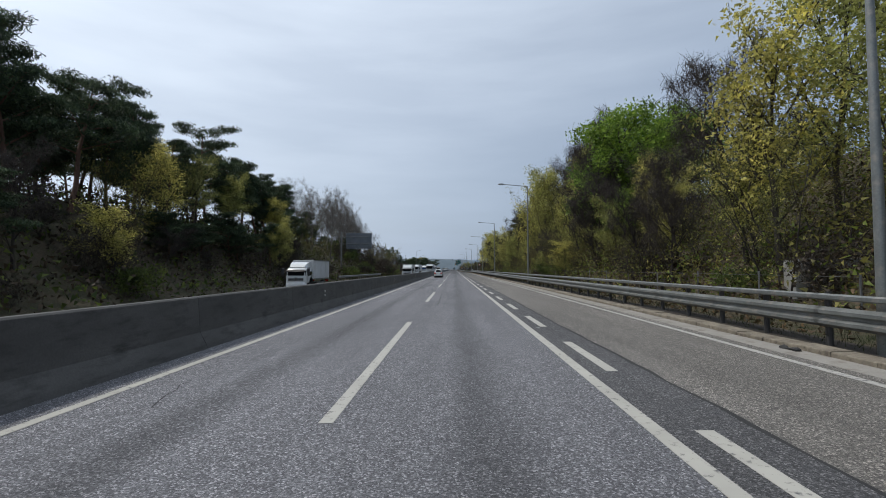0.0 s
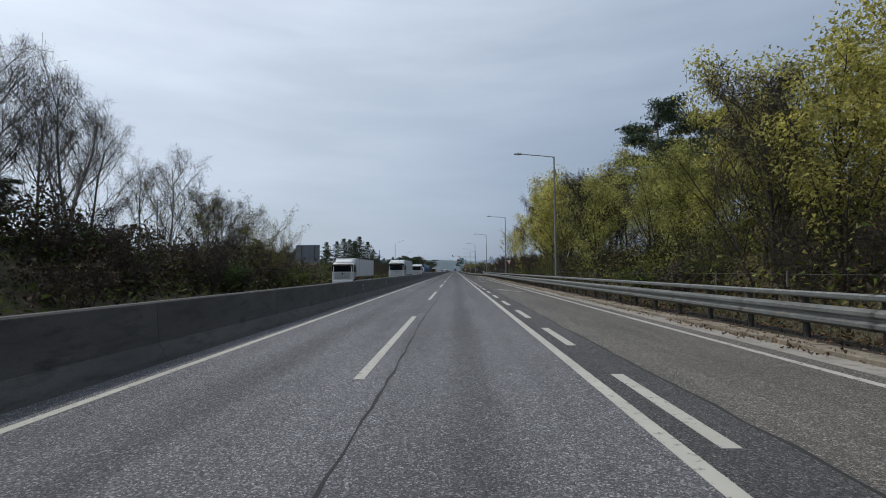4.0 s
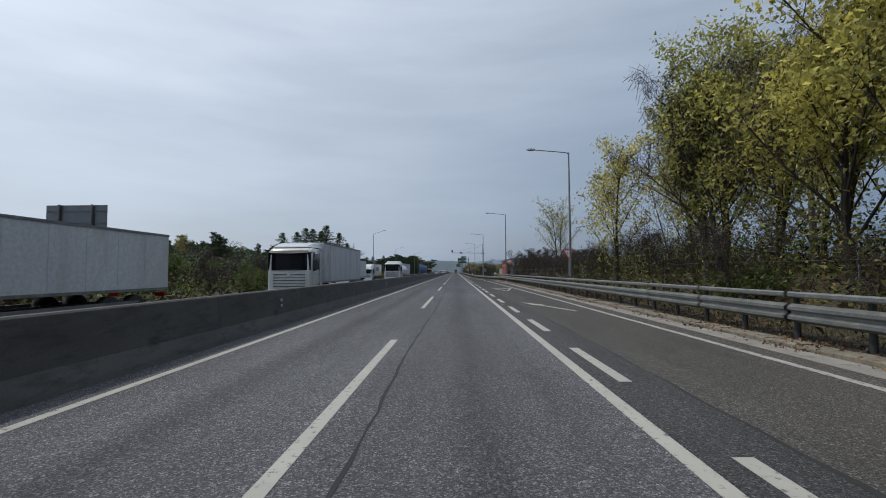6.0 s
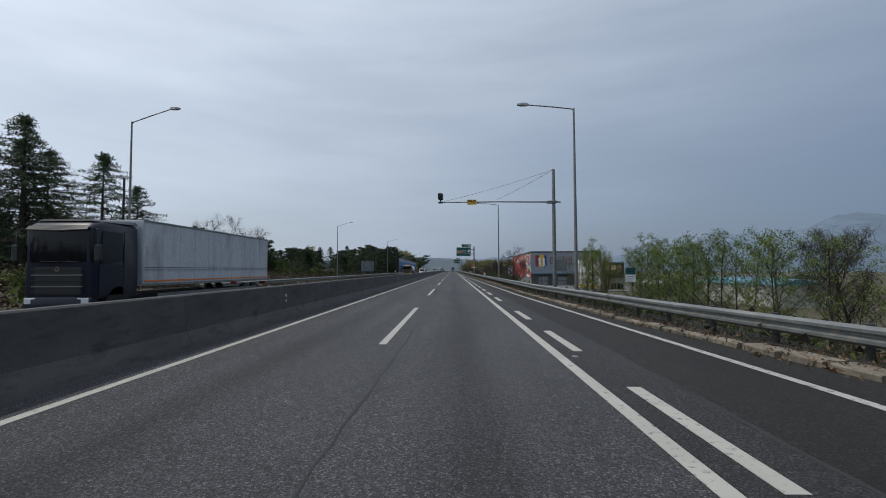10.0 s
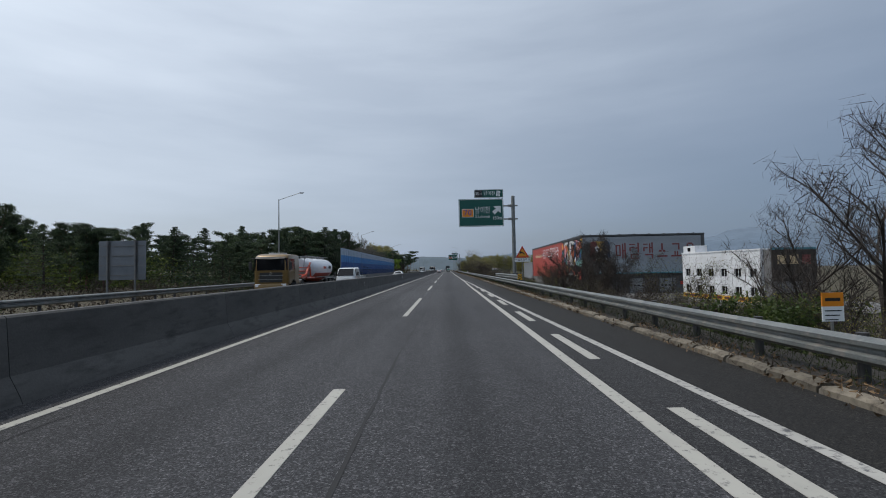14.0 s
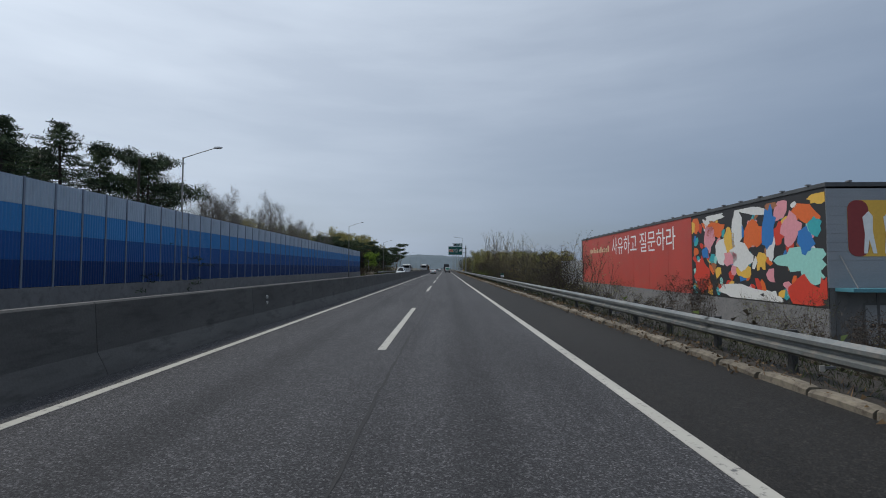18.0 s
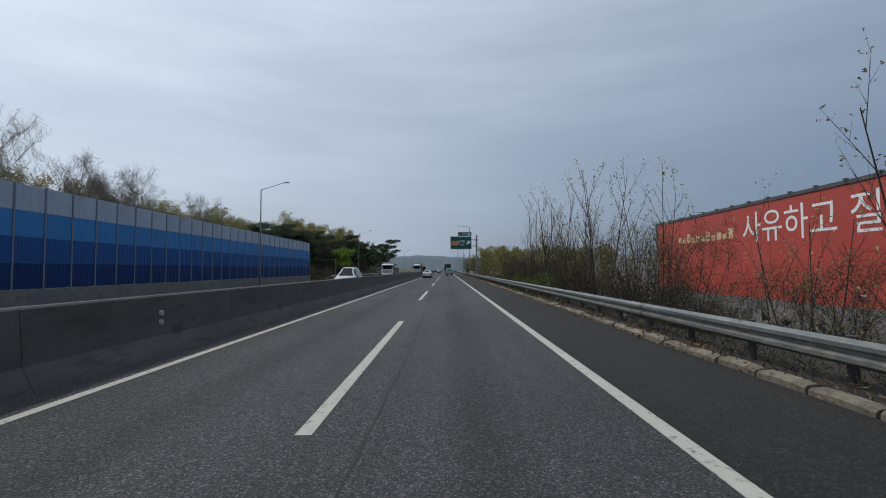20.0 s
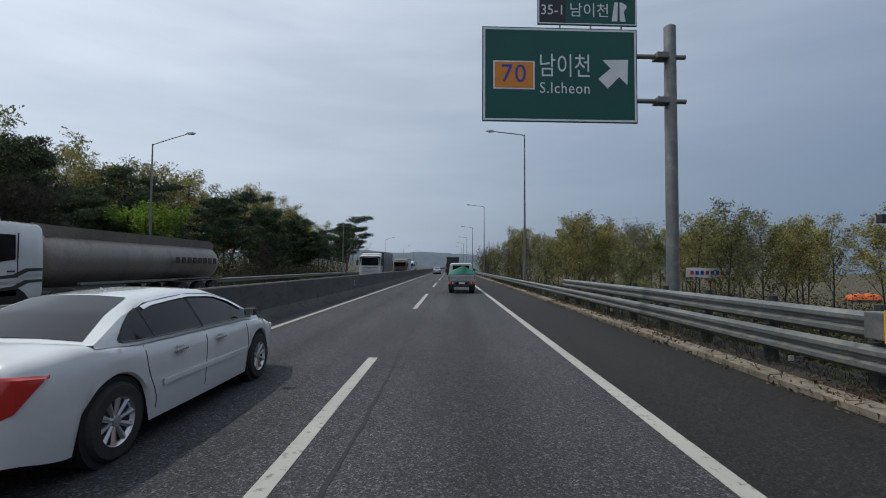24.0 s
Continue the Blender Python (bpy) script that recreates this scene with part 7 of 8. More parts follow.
def wheel(parent, x, y, r, w, rim_mat=ALLOY, spokes=0):
    """x: outer face; the wheel reaches inwards from there."""
    sgn = 1 if x > 0 else -1
    n = 28
    prof = [(0.0, r * 0.62), (0.0, r * 0.9), (0.03, r * 0.985), (0.06, r), (w - 0.06, r), (w - 0.03, r * 0.985), (w, r * 0.9), (w, r * 0.55)]
    s = Shape()
    s.loft([[(x - sgn * d, y + q * math.cos(a), r + q * math.sin(a)) for d, q in prof] for a in [k * math.tau / n for k in range(n + 1)]], closed=False)
    hub = part("wheel", s, RUBBER, parent, smooth=True)
    rim = Shape()
    rim.loft([[(x - sgn * d, y + q * math.cos(a), r + q * math.sin(a)) for d, q in ((0.012, r * 0.66), (0.0, r * 0.64), (0.02, r * 0.58), (0.07, r * 0.55))] for a in [k * math.tau / n for k in range(n + 1)]], closed=False)
    if spokes:
        for k in range(spokes):
            a = k * math.tau / spokes + 0.2
            c0 = (x - sgn * 0.045, y + r * 0.12 * math.cos(a), r + r * 0.12 * math.sin(a))
            c1 = (x - sgn * 0.04, y + r * 0.61 * math.cos(a), r + r * 0.61 * math.sin(a))
            rim.tube(c0, c1, r * 0.055, r * 0.1, 6)
        part("disc", Shape().tube((x - sgn * 0.12, y, r), (x - sgn * 0.1, y, r), r * 0.58, r * 0.58, 20), CHASSIS, hub)
    else:
        rim.tube((x - sgn * 0.075, y, r), (x - sgn * 0.05, y, r), r * 0.56, r * 0.5, 20)
    rim.tube((x - sgn * 0.06, y, r), (x - sgn * 0.01, y, r), r * 0.16, r * 0.13, 12)
    part("rim", rim, rim_mat, hub, smooth=True)


def body_loft(stations, lower, name, mat, parent, ring):
    s = Shape()
    s.loft([ring(y) for y in stations], closed=False)
    return part(name, s, mat, parent, smooth=True)


def saloon(at, turn, paint, label, length=4.8, roof=1.42, kind="car", spokes=10, group="cars", lights=True):
    """A four-door car: rear bumper at y = 0, nose at y = length."""
    e = thing(kind, label, "car", group, at, turn)
    L = length
    suv = roof > 1.55
    W = ((0, 0.66), (0.06, 0.78), (0.25, 0.85), (0.8, 0.9), (2.4, 0.915), (L - 0.9, 0.9), (L - 0.35, 0.82), (L - 0.1, 0.7), (L, 0.55))
    if suv:
        DECK = ((0, 0.8), (0.05, 1.05), (0.2, 1.07), (1.0, 1.06), (L - 1.5, 1.04), (L - 0.5, 0.98), (L - 0.12, 0.84), (L, 0.6))
    else:
        DECK = ((0, 0.74), (0.04, 0.93), (0.12, 0.98), (0.6, 1.02), (1.2, 0.96), (L - 1.35, 0.94), (L - 0.5, 0.84), (L - 0.15, 0.74), (L, 0.5))
    wheels = (0.93, L - 0.98)
    R = 0.335 if not suv else 0.36
    def low(y):
        z = 0.2 + 0.08 * smooth_step(L - 0.6, L, y) + 0.1 * (1 - smooth_step(0, 0.5, y))
        for c in wheels:
            d = abs(y - c)
            if d < R + 0.06:
                z = max(z, R + math.sqrt(max((R + 0.06) ** 2 - d * d, 0)))
        return z
    st = [L * k / 96 for k in range(97)]
    def ring(y):
        w, dk, z0 = along(W, y), along(DECK, y), low(y)
        z0 = min(z0, dk - 0.12)
        zm = max(z0 + 0.02, 0.56)
        half = [(w * 0.965, z0), (w * 0.99, z0 + (zm - z0) * 0.5), (w, zm), (w * 1.0, zm + (dk - zm) * 0.35), (w * 0.985, zm + (dk - zm) * 0.6), (w * 0.955, zm + (dk - zm) * 0.85), (w * 0.9, dk - 0.01), (w * 0.8, dk + 0.012), (w * 0.4, dk + 0.03)]
        return [(x, y, z) for x, z in half] + [(0, y, half[-1][1] + 0.005)] + [(-x, y, z) for x, z in reversed(half)]
    body = body_loft(st, None, "body", paint, e, ring)
    ends = Shape()
    for y in (0.0, L):
        r_ = ring(y)
        ends.add(r_, [tuple(range(len(r_))) if y > 0 else tuple(range(len(r_) - 1, -1, -1))])
    part("bumper", ends, paint, e)
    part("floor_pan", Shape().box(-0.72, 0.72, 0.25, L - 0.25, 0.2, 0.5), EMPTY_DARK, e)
    # solid dark drums fill the wells in place of their shade
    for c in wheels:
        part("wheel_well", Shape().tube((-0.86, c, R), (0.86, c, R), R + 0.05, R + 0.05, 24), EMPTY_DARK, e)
        for sg in (-1, 1):
            wheel(e, sg * (along(W, c) + 0.0), c, R, 0.21, spokes=spokes)
    # cabin
    if suv:
        TOP = ((0.12, 1.06), (0.38, roof - 0.12), (0.7, roof - 0.03), (1.8, roof), (L - 2.4, roof - 0.02), (L - 2.0, roof - 0.1), (L - 1.1, 1.03))
    else:
        TOP = ((0.72, 1.02), (1.2, 1.23), (1.6, 1.36), (2.0, roof - 0.02), (2.4, roof), (L - 1.95, roof - 0.03), (L - 1.65, roof - 0.11), (L - 0.88, 0.93))
    y0, y1 = TOP[0][0], TOP[-1][0]
    cs = [y0 + (y1 - y0) * k / 44 for k in range(45)]
    def cab(y, grow=0.0):
        w, dk, tz = along(W, y) * 0.93, along(DECK, y) - 0.02, along(TOP, y)
        h = max(tz - dk, 0.005)
        tw = w - 0.27 * min(h / 0.46, 1.1)
        half = [(w + grow, dk), (w * 0.995 + grow, dk + h * 0.08), (tw + (w - tw) * 0.22 + grow, dk + h * 0.74), (tw + (w - tw) * 0.06 + grow, dk + h * 0.87), (tw * 0.86, tz - 0.012 + grow), (tw * 0.4, tz + 0.012 + grow)]
        return [(x, y, z) for x, z in half] + [(0, y, tz + 0.016 + grow)] + [(-x, y, z) for x, z in reversed(half)]
    p = Shape()
    rings = [cab(y) for y in cs]
    p.loft(rings, closed=False)
    part("roof", p, paint, e, smooth=True)
    mid = (y0 + y1) * 0.5 - 0.02

    def flank(y, z, out):
        """A point of the cabin's side at height z, pushed out by a few millimetres."""
        half = cab(y)[:5]
        return along(tuple((q[2], q[0]) for q in half), z) + out

    def head_line(y):
        back = along(DECK, y) + 0.03 + max(y - (y0 + (0.28 if not suv else 0.16)), 0) * (0.75 if not suv else 2.2)
        return min(along(TOP, y) - 0.06, back)

    def side_pane(sg, ya, yb, out, mat, grow=0.0):
        rows_ = []
        for i in range(17):
            y = ya + (yb - ya) * i / 16
            lo = along(DECK, y) + 0.025 - grow
            hi = max(head_line(y) + grow, lo + 0.004)
            rows_.append([(sg * flank(y, lo + (hi - lo) * f, out), y, lo + (hi - lo) * f) for f in (0.0, 0.3, 0.6, 0.85, 1.0)])
        q = Shape()
        q.loft(rows_ if sg > 0 else rows_[::-1], closed=False)
        return q

    def screen(ya, yb, ka, kb):
        rows_ = []
        for i in range(13):
            u = i / 12
            y = ya + (yb - ya) * u
            r_ = cab(y)
            xs_ = tuple((q[0], q[2]) for q in sorted(r_[3:-3]))
            k = (ka + (kb - ka) * u) * (r_[4][0] if r_[4][0] > 0.1 else 0.6)
            rows_.append([(k * f, y, along(xs_, k * f) + 0.007) for f in (-1, -0.8, -0.4, 0, 0.4, 0.8, 1)])
        q = Shape()
        q.loft(rows_[::-1], closed=False)
        return q

    end = y1 - 0.3
    rear_a, rear_b = (y0 + 0.06, TOP[2][0] - 0.02) if not suv else (y0 + 0.02, TOP[1][0])
    part("rear_screen", screen(rear_a, rear_b, 0.98, 0.9), GLASS_DARK, e, "dark rear screen", smooth=True)
    part("windscreen", screen(TOP[-2][0] - 0.02, y1 - 0.08, 0.92, 0.99), GLASS_DARK, e, smooth=True)
    start = y0 + (0.31 if not suv else 0.2)
    for sg in (-1, 1):
        part("window_frame", side_pane(sg, start - 0.03, end + 0.04, 0.004, BLACK, 0.012), BLACK, e, smooth=True)
        for ya, yb in ((start, start + 0.42), (start + 0.45, mid - 0.03), (mid + 0.03, end)):
            part("side_window", side_pane(sg, ya, yb, 0.009, GLASS_DARK), GLASS_DARK, e, smooth=True)
        visor = Shape()
        vy = [start + 0.5 + (end - 0.5 - start) * 0.92 * i / 14 for i in range(15)]
        visor.loft([[(sg * flank(y, head_line(y) + 0.02, 0.012), y, head_line(y) + 0.02), (sg * flank(y, head_line(y) - 0.035, 0.03), y, head_line(y) - 0.035)] for y in (vy if sg > 0 else vy[::-1])], closed=False)
        if not suv:
            part("rain_visor", visor, CHROME, e, "bright rain visor over the side windows", smooth=True)
        part("belt_trim", Shape().pipe([(sg * flank(y, along(DECK, y) + 0.018, 0.012), y, along(DECK, y) + 0.018) for y in [start + (end - start) * i / 12 for i in range(13)]], 0.008, 5), CHROME, e)
    for sg in (-1, 1):
        # doors: shut lines, handles, rubbing strip, mirror, sill
        xw = sg * (along(W, 2.4) + 0.002)
        for yy, bow in ((1.3, 0.14), (mid, 0.0), (y1 - 0.52, 0.0)):
            gap_ = []
            for i in range(12):
                z = 0.3 + 0.62 * i / 11
                y_ = yy + bow * (1 - smooth_step(0.36, 0.75, z)) + (0.05 * smooth_step(0.6, 0.92, z) if bow == 0.0 and yy < mid + 0.1 else 0.0)
                rr_ = ring(y_)[:10]
                gap_.append((sg * (along(tuple((q[2], q[0]) for q in rr_[:8]), z) + 0.001), y_, z))
            part("door_gap", Shape().pipe(gap_, 0.0045, 4), EMPTY_DARK, e)
        for yy in (1.7, (y0 + y1) * 0.5 + 0.2):
            h_ = part("door_handle", Shape().box(xw - 0.01, xw + 0.028, yy, yy + 0.2, 0.79, 0.82, 0.008), CHROME if paint == CAR_WHITE else paint, e)
            # grey plate without a hollow; its tone stands for the shade behind the handle
            part("recess", Shape().box(xw - 0.012, xw + 0.004, yy + 0.04, yy + 0.15, 0.77, 0.845), BED_GREY, h_)
        part("rubbing_strip", Shape().box(xw - 0.005, xw + 0.014, 1.52, y1 - 0.6, 0.5, 0.56, 0.006), paint, e)
        mir = part("mirror", Shape().box(min(sg * 0.87, sg * 1.03), max(sg * 0.87, sg * 1.03), y1 - 0.62, y1 - 0.5, 0.985, 1.09, 0.035), BLACK, e)
        part("mirror_glass", Shape().box(min(sg * 0.91, sg * 1.01), max(sg * 0.91, sg * 1.01), y1 - 0.626, y1 - 0.62, 1.0, 1.075), CHROME, mir)
        lz = 0.68 if not suv else 0.82
        tl, rows_ = Shape(), []
        for i in range(9):
            yy = 0.0 + 0.26 * i / 8
            zt, zb = lz + 0.235 - 0.035 * (i / 8), lz - 0.07 + 0.26 * max(i / 8 - 0.15, 0) / 0.85
            xo = sg * (along(W, yy) + 0.012)
            rows_.append([(xo * 0.96, yy, zb), (xo, yy, zb + 0.02), (xo * 1.004, yy, (zb + zt) / 2), (xo * 0.995, yy, zt - 0.02), (xo * 0.95, yy, zt)])
        tl.loft(rows_, closed=False)
        tail = part("tail_light", tl, LAMP_RED, e, smooth=True)
        part("rear_lens", Shape().box(min(sg * 0.42, sg * 0.7), max(sg * 0.42, sg * 0.7), -0.015, 0.05, lz - 0.02, lz + 0.16, 0.01), LAMP_RED, tail)
        part("headlight", Shape().box(min(sg * 0.42, sg * 0.72), max(sg * 0.42, sg * 0.72), L - 0.25, L - 0.06, 0.6, 0.73, 0.03), LAMP_CLEAR, e)
    part("grille", Shape().box(-0.38, 0.38, L - 0.03, L + 0.012, 0.42, 0.62, 0.01), BLACK, e)
    part("number_plate", Shape().box(-0.26, 0.26, -0.025, 0.0, 0.62, 0.73, 0.005), SIGN_WHITE, e)
    part("lower_bumper", Shape().box(-0.66, 0.66, -0.02, 0.1, 0.25, 0.38, 0.02), BLACK, e)
    if not suv:
        part("aerial_fin", Shape().loft([[(-0.02, y0 + 1.15 + 0.18 * f, along(TOP, y0 + 1.15) + 0.0), (0.02, y0 + 1.15 + 0.18 * f, along(TOP, y0 + 1.15) + 0.0), (0.004, y0 + 1.13 + 0.1 * f, along(TOP, y0 + 1.2) + 0.06 * (1 - f)), (-0.004, y0 + 1.13 + 0.1 * f, along(TOP, y0 + 1.2) + 0.06 * (1 - f))] for f in (0.0, 1.0)]), paint, e)
    else:
        for sg in (-1, 1):
            part("roof_rail", Shape().tube((sg * 0.58, 0.9, roof + 0.03), (sg * 0.58, L - 2.5, roof + 0.03), 0.02), BLACK, e)
    return e


def cab_over(e, width, height, depth, base, paint, glass=GLASS_DARK, y0=0.0, deflector=0.0, stripes=False, trim=None):
    """A flat-fronted truck cab with its front at y0, reaching to y0 + depth."""
    w = width / 2
    tall = height - base
    zb = base + tall * 0.45
    trim = trim or paint

    def sec(y, k, z0, top):
        pts = [(w * k * 0.97, z0), (w * k, z0 + 0.12), (w * k, zb), (w * k * 0.985, zb + tall * 0.25), (w * k * 0.96, top - 0.16), (w * k * 0.9, top - 0.05), (w * k * 0.76, top)]
        return [(x, y, z) for x, z in pts] + [(-x, y, z) for x, z in reversed(pts)]

    c = part("cab", Shape().loft([sec(y0, 0.86, base + 0.06, height - 0.3), sec(y0 + 0.03, 0.93, base + 0.02, height - 0.24), sec(y0 + 0.1, 0.975, base, height - 0.15), sec(y0 + 0.24, 0.995, base, height - 0.07),
                                  sec(y0 + 0.55, 1.0, base, height), sec(y0 + depth - 0.06, 1.0, base, height - 0.01), sec(y0 + depth, 0.97, base + 0.03, height - 0.05)]), paint, e, smooth=True)

    def front(x, z, out):
        """A point just before the bowed front."""
        f = abs(x) / w
        return (x, y0 - out + 0.3 * max(f - 0.74, 0), z)

    top = height - 0.3
    xs_ = [w * q for q in (-0.95, -0.86, -0.5, 0, 0.5, 0.86, 0.95)]
    part("windscreen", Shape().loft([[front(x, z, 0.03) for x in xs_] + [front(x, z, -0.06) for x in reversed(xs_)] for z in (zb + 0.03, (zb + top) / 2, top)]), glass, e, "dark wide windscreen", smooth=True)
    part("sun_visor", Shape().loft([[front(x, top + 0.06, 0.02), front(x, top - 0.1 + 0.05 * abs(x) / w, 0.13), front(x, top - 0.07 + 0.05 * abs(x) / w, 0.15), front(x, top + 0.1, 0.03)] for x in xs_[1:-1]]), BLACK if trim == paint else trim, e)
    for x in (-0.45 * w, 0.1 * w):
        part("wiper", Shape().tube(front(x, zb + 0.07, 0.045), front(x + 0.5 * w, zb + 0.05, 0.045), 0.014, 0.01, 5), BLACK, e)
    gr = part("grille", Shape().loft([[front(x, z, 0.015) for x in xs_[1:-1]] + [front(x, z, -0.05) for x in reversed(xs_[1:-1])] for z in (base + 0.16, zb - 0.12)]), BLACK if paint != CAR_WHITE else trim, e)
    for k in range(5):
        z = base + 0.22 + (zb - base - 0.44) * k / 4
        part("grille_bar", Shape().loft([[front(x, z, 0.02), front(x, z, 0.04), front(x, z + 0.035, 0.04), front(x, z + 0.035, 0.02)] for x in [w * q for q in (-0.72, -0.4, 0, 0.4, 0.72)]]), STEEL if k % 2 else BLACK, gr)
    part("badge", Shape().tube((0, y0 - 0.045, zb - 0.2), (0, y0 - 0.02, zb - 0.2), 0.1, 0.1, 16), CHROME, gr)
    part("bumper", Shape().loft([[front(x, base - 0.34, -0.02), front(x, base - 0.3, 0.07), front(x, base + 0.0, 0.07), front(x, base + 0.07, 0.02), front(x, base + 0.07, -0.2), front(x, base - 0.34, -0.25)] for x in xs_]), paint, e, smooth=True)
    arch_y, arch_r = y0 + 1.2, 0.62
    for sg in (-1, 1):
        lo = lambda p, q: (min(sg * p, sg * q), max(sg * p, sg * q))
        a, b = lo(w * 0.58, w * 0.9)
        part("headlight", Shape().box(a, b, y0 - 0.05, y0 + 0.06, base - 0.16, base + 0.05, 0.03), LAMP_CLEAR, e)
        # side glass with a sill that drops towards the front
        x0, x1 = sg * (w * 0.99), sg * (w * 0.972)
        ya, yb = y0 + 0.28, y0 + min(depth - 0.25, 1.35)
        pane = [(x0, ya, zb - 0.02), (x0, ya + 0.45, zb + 0.02), (x0, yb, zb + 0.12), (x1, yb, top - 0.06), (x1, ya + 0.12, top - 0.06)]
        g_ = Shape()
        g_.add([(p + sg * 0.025, y, z) for p, y, z in pane] + [(p - sg * 0.03, y, z) for p, y, z in pane], [tuple(range(5)) if sg < 0 else tuple(range(4, -1, -1))] + [(i, (i + 1) % 5, 5 + (i + 1) % 5, 5 + i) for i in range(5)])
        part("side_window", g_, GLASS_DARK, e)
        d = part("door", Shape().box(*lo(w, w + 0.012), ya - 0.04, yb + 0.05, base + 0.1, zb - 0.05, 0.005), paint, e)
        part("handle", Shape().box(*lo(w + 0.01, w + 0.04), yb - 0.22, yb - 0.04, zb - 0.2, zb - 0.16), BLACK, d)
        part("door_gap", Shape().box(*lo(w - 0.01, w + 0.014), yb + 0.06, yb + 0.075, base + 0.1, top), EMPTY_DARK, e)
        # no arch is cut; a black drum on the panel stands for its shaded hollow
        part("wheel_arch", Shape().tube((sg * (w - 0.25), arch_y, 0.5), (sg * (w + 0.012), arch_y, 0.5), arch_r, arch_r, 22), EMPTY_DARK, e)
        part("step", Shape().box(*lo(w - 0.2, w + 0.01), y0 + 0.28, y0 + 0.56, base - 0.3, base - 0.22, 0.01), STEEL_DULL, e)
        m_ = part("mirror", Shape().box(*lo(w + 0.08, w + 0.3), y0 - 0.12, y0 - 0.02, zb + 0.08, zb + 0.62, 0.04), BLACK, e)
        part("mirror_arm", Shape().pipe([(sg * w * 0.95, y0 + 0.14, top), (sg * (w + 0.16), y0 - 0.04, top - 0.02), (sg * (w + 0.18), y0 - 0.06, zb + 0.6)], 0.022, 6), BLACK, m_)
        if stripes:
            for k in range(3):
                q = Shape()
                x = sg * (w + 0.016)
                z = base + 0.2 + 0.15 * k
                mid_ = y0 + depth * 0.62
                q.add([(x, y0 + 0.3, z), (x, mid_, z + 0.06), (x, y0 + depth * 0.78, z + 0.22), (x, y0 + depth * 0.97, z + 0.24), (x, y0 + depth * 0.97, z + 0.31), (x, y0 + depth * 0.74, z + 0.3), (x, mid_ - 0.1, z + 0.14), (x, y0 + 0.34, z + 0.07)], [tuple(range(8)) if sg < 0 else tuple(range(7, -1, -1))])
                part("stripe", q, CAR_BLACK if k != 1 else BED_GREY, d)
    part("roof_unit", Shape().box(-w * 0.45, w * 0.45, y0 + depth * 0.42, y0 + depth * 0.42 + 0.7, height - 0.02, height + 0.11, 0.04), BED_GREY, e)
    if deflector:
        df = Shape().loft([[(-w * 0.8, y0 + 0.25, height - 0.02), (w * 0.8, y0 + 0.25, height - 0.02), (w * 0.7, y0 + 0.3, height + 0.05), (-w * 0.7, y0 + 0.3, height + 0.05)],
                           [(-w * 0.9, y0 + depth * 0.4, height - 0.02), (w * 0.9, y0 + depth * 0.4, height - 0.02), (w * 0.78, y0 + depth * 0.4, height + deflector * 0.6), (-w * 0.78, y0 + depth * 0.4, height + deflector * 0.6)],
                           [(-w * 0.93, y0 + depth * 0.7, height - 0.02), (w * 0.93, y0 + depth * 0.7, height - 0.02), (w * 0.84, y0 + depth * 0.7, height + deflector * 0.93), (-w * 0.84, y0 + depth * 0.7, height + deflector * 0.93)],
                           [(-w * 0.95, y0 + depth, height - 0.02), (w * 0.95, y0 + depth, height - 0.02), (w * 0.88, y0 + depth, height + deflector), (-w * 0.88, y0 + depth, height + deflector)]])
        part("wind_deflector", df, paint, e, smooth=True)
    return c


def frame_and_wheels(e, width, y0, y1, axles, r):
    part("chassis", Shape().box(-0.42, 0.42, y0, y1, r * 1.05, r * 1.05 + 0.22, 0.02), CHASSIS, e)
    for y in axles:
        part("axle", Shape().tube((-width / 2 + 0.1, y, r), (width / 2 - 0.1, y, r), 0.08), CHASSIS, e)
        for sg in (-1, 1):
            wheel(e, sg * width / 2 * 0.97, y, r, 0.3, STEEL_DULL)


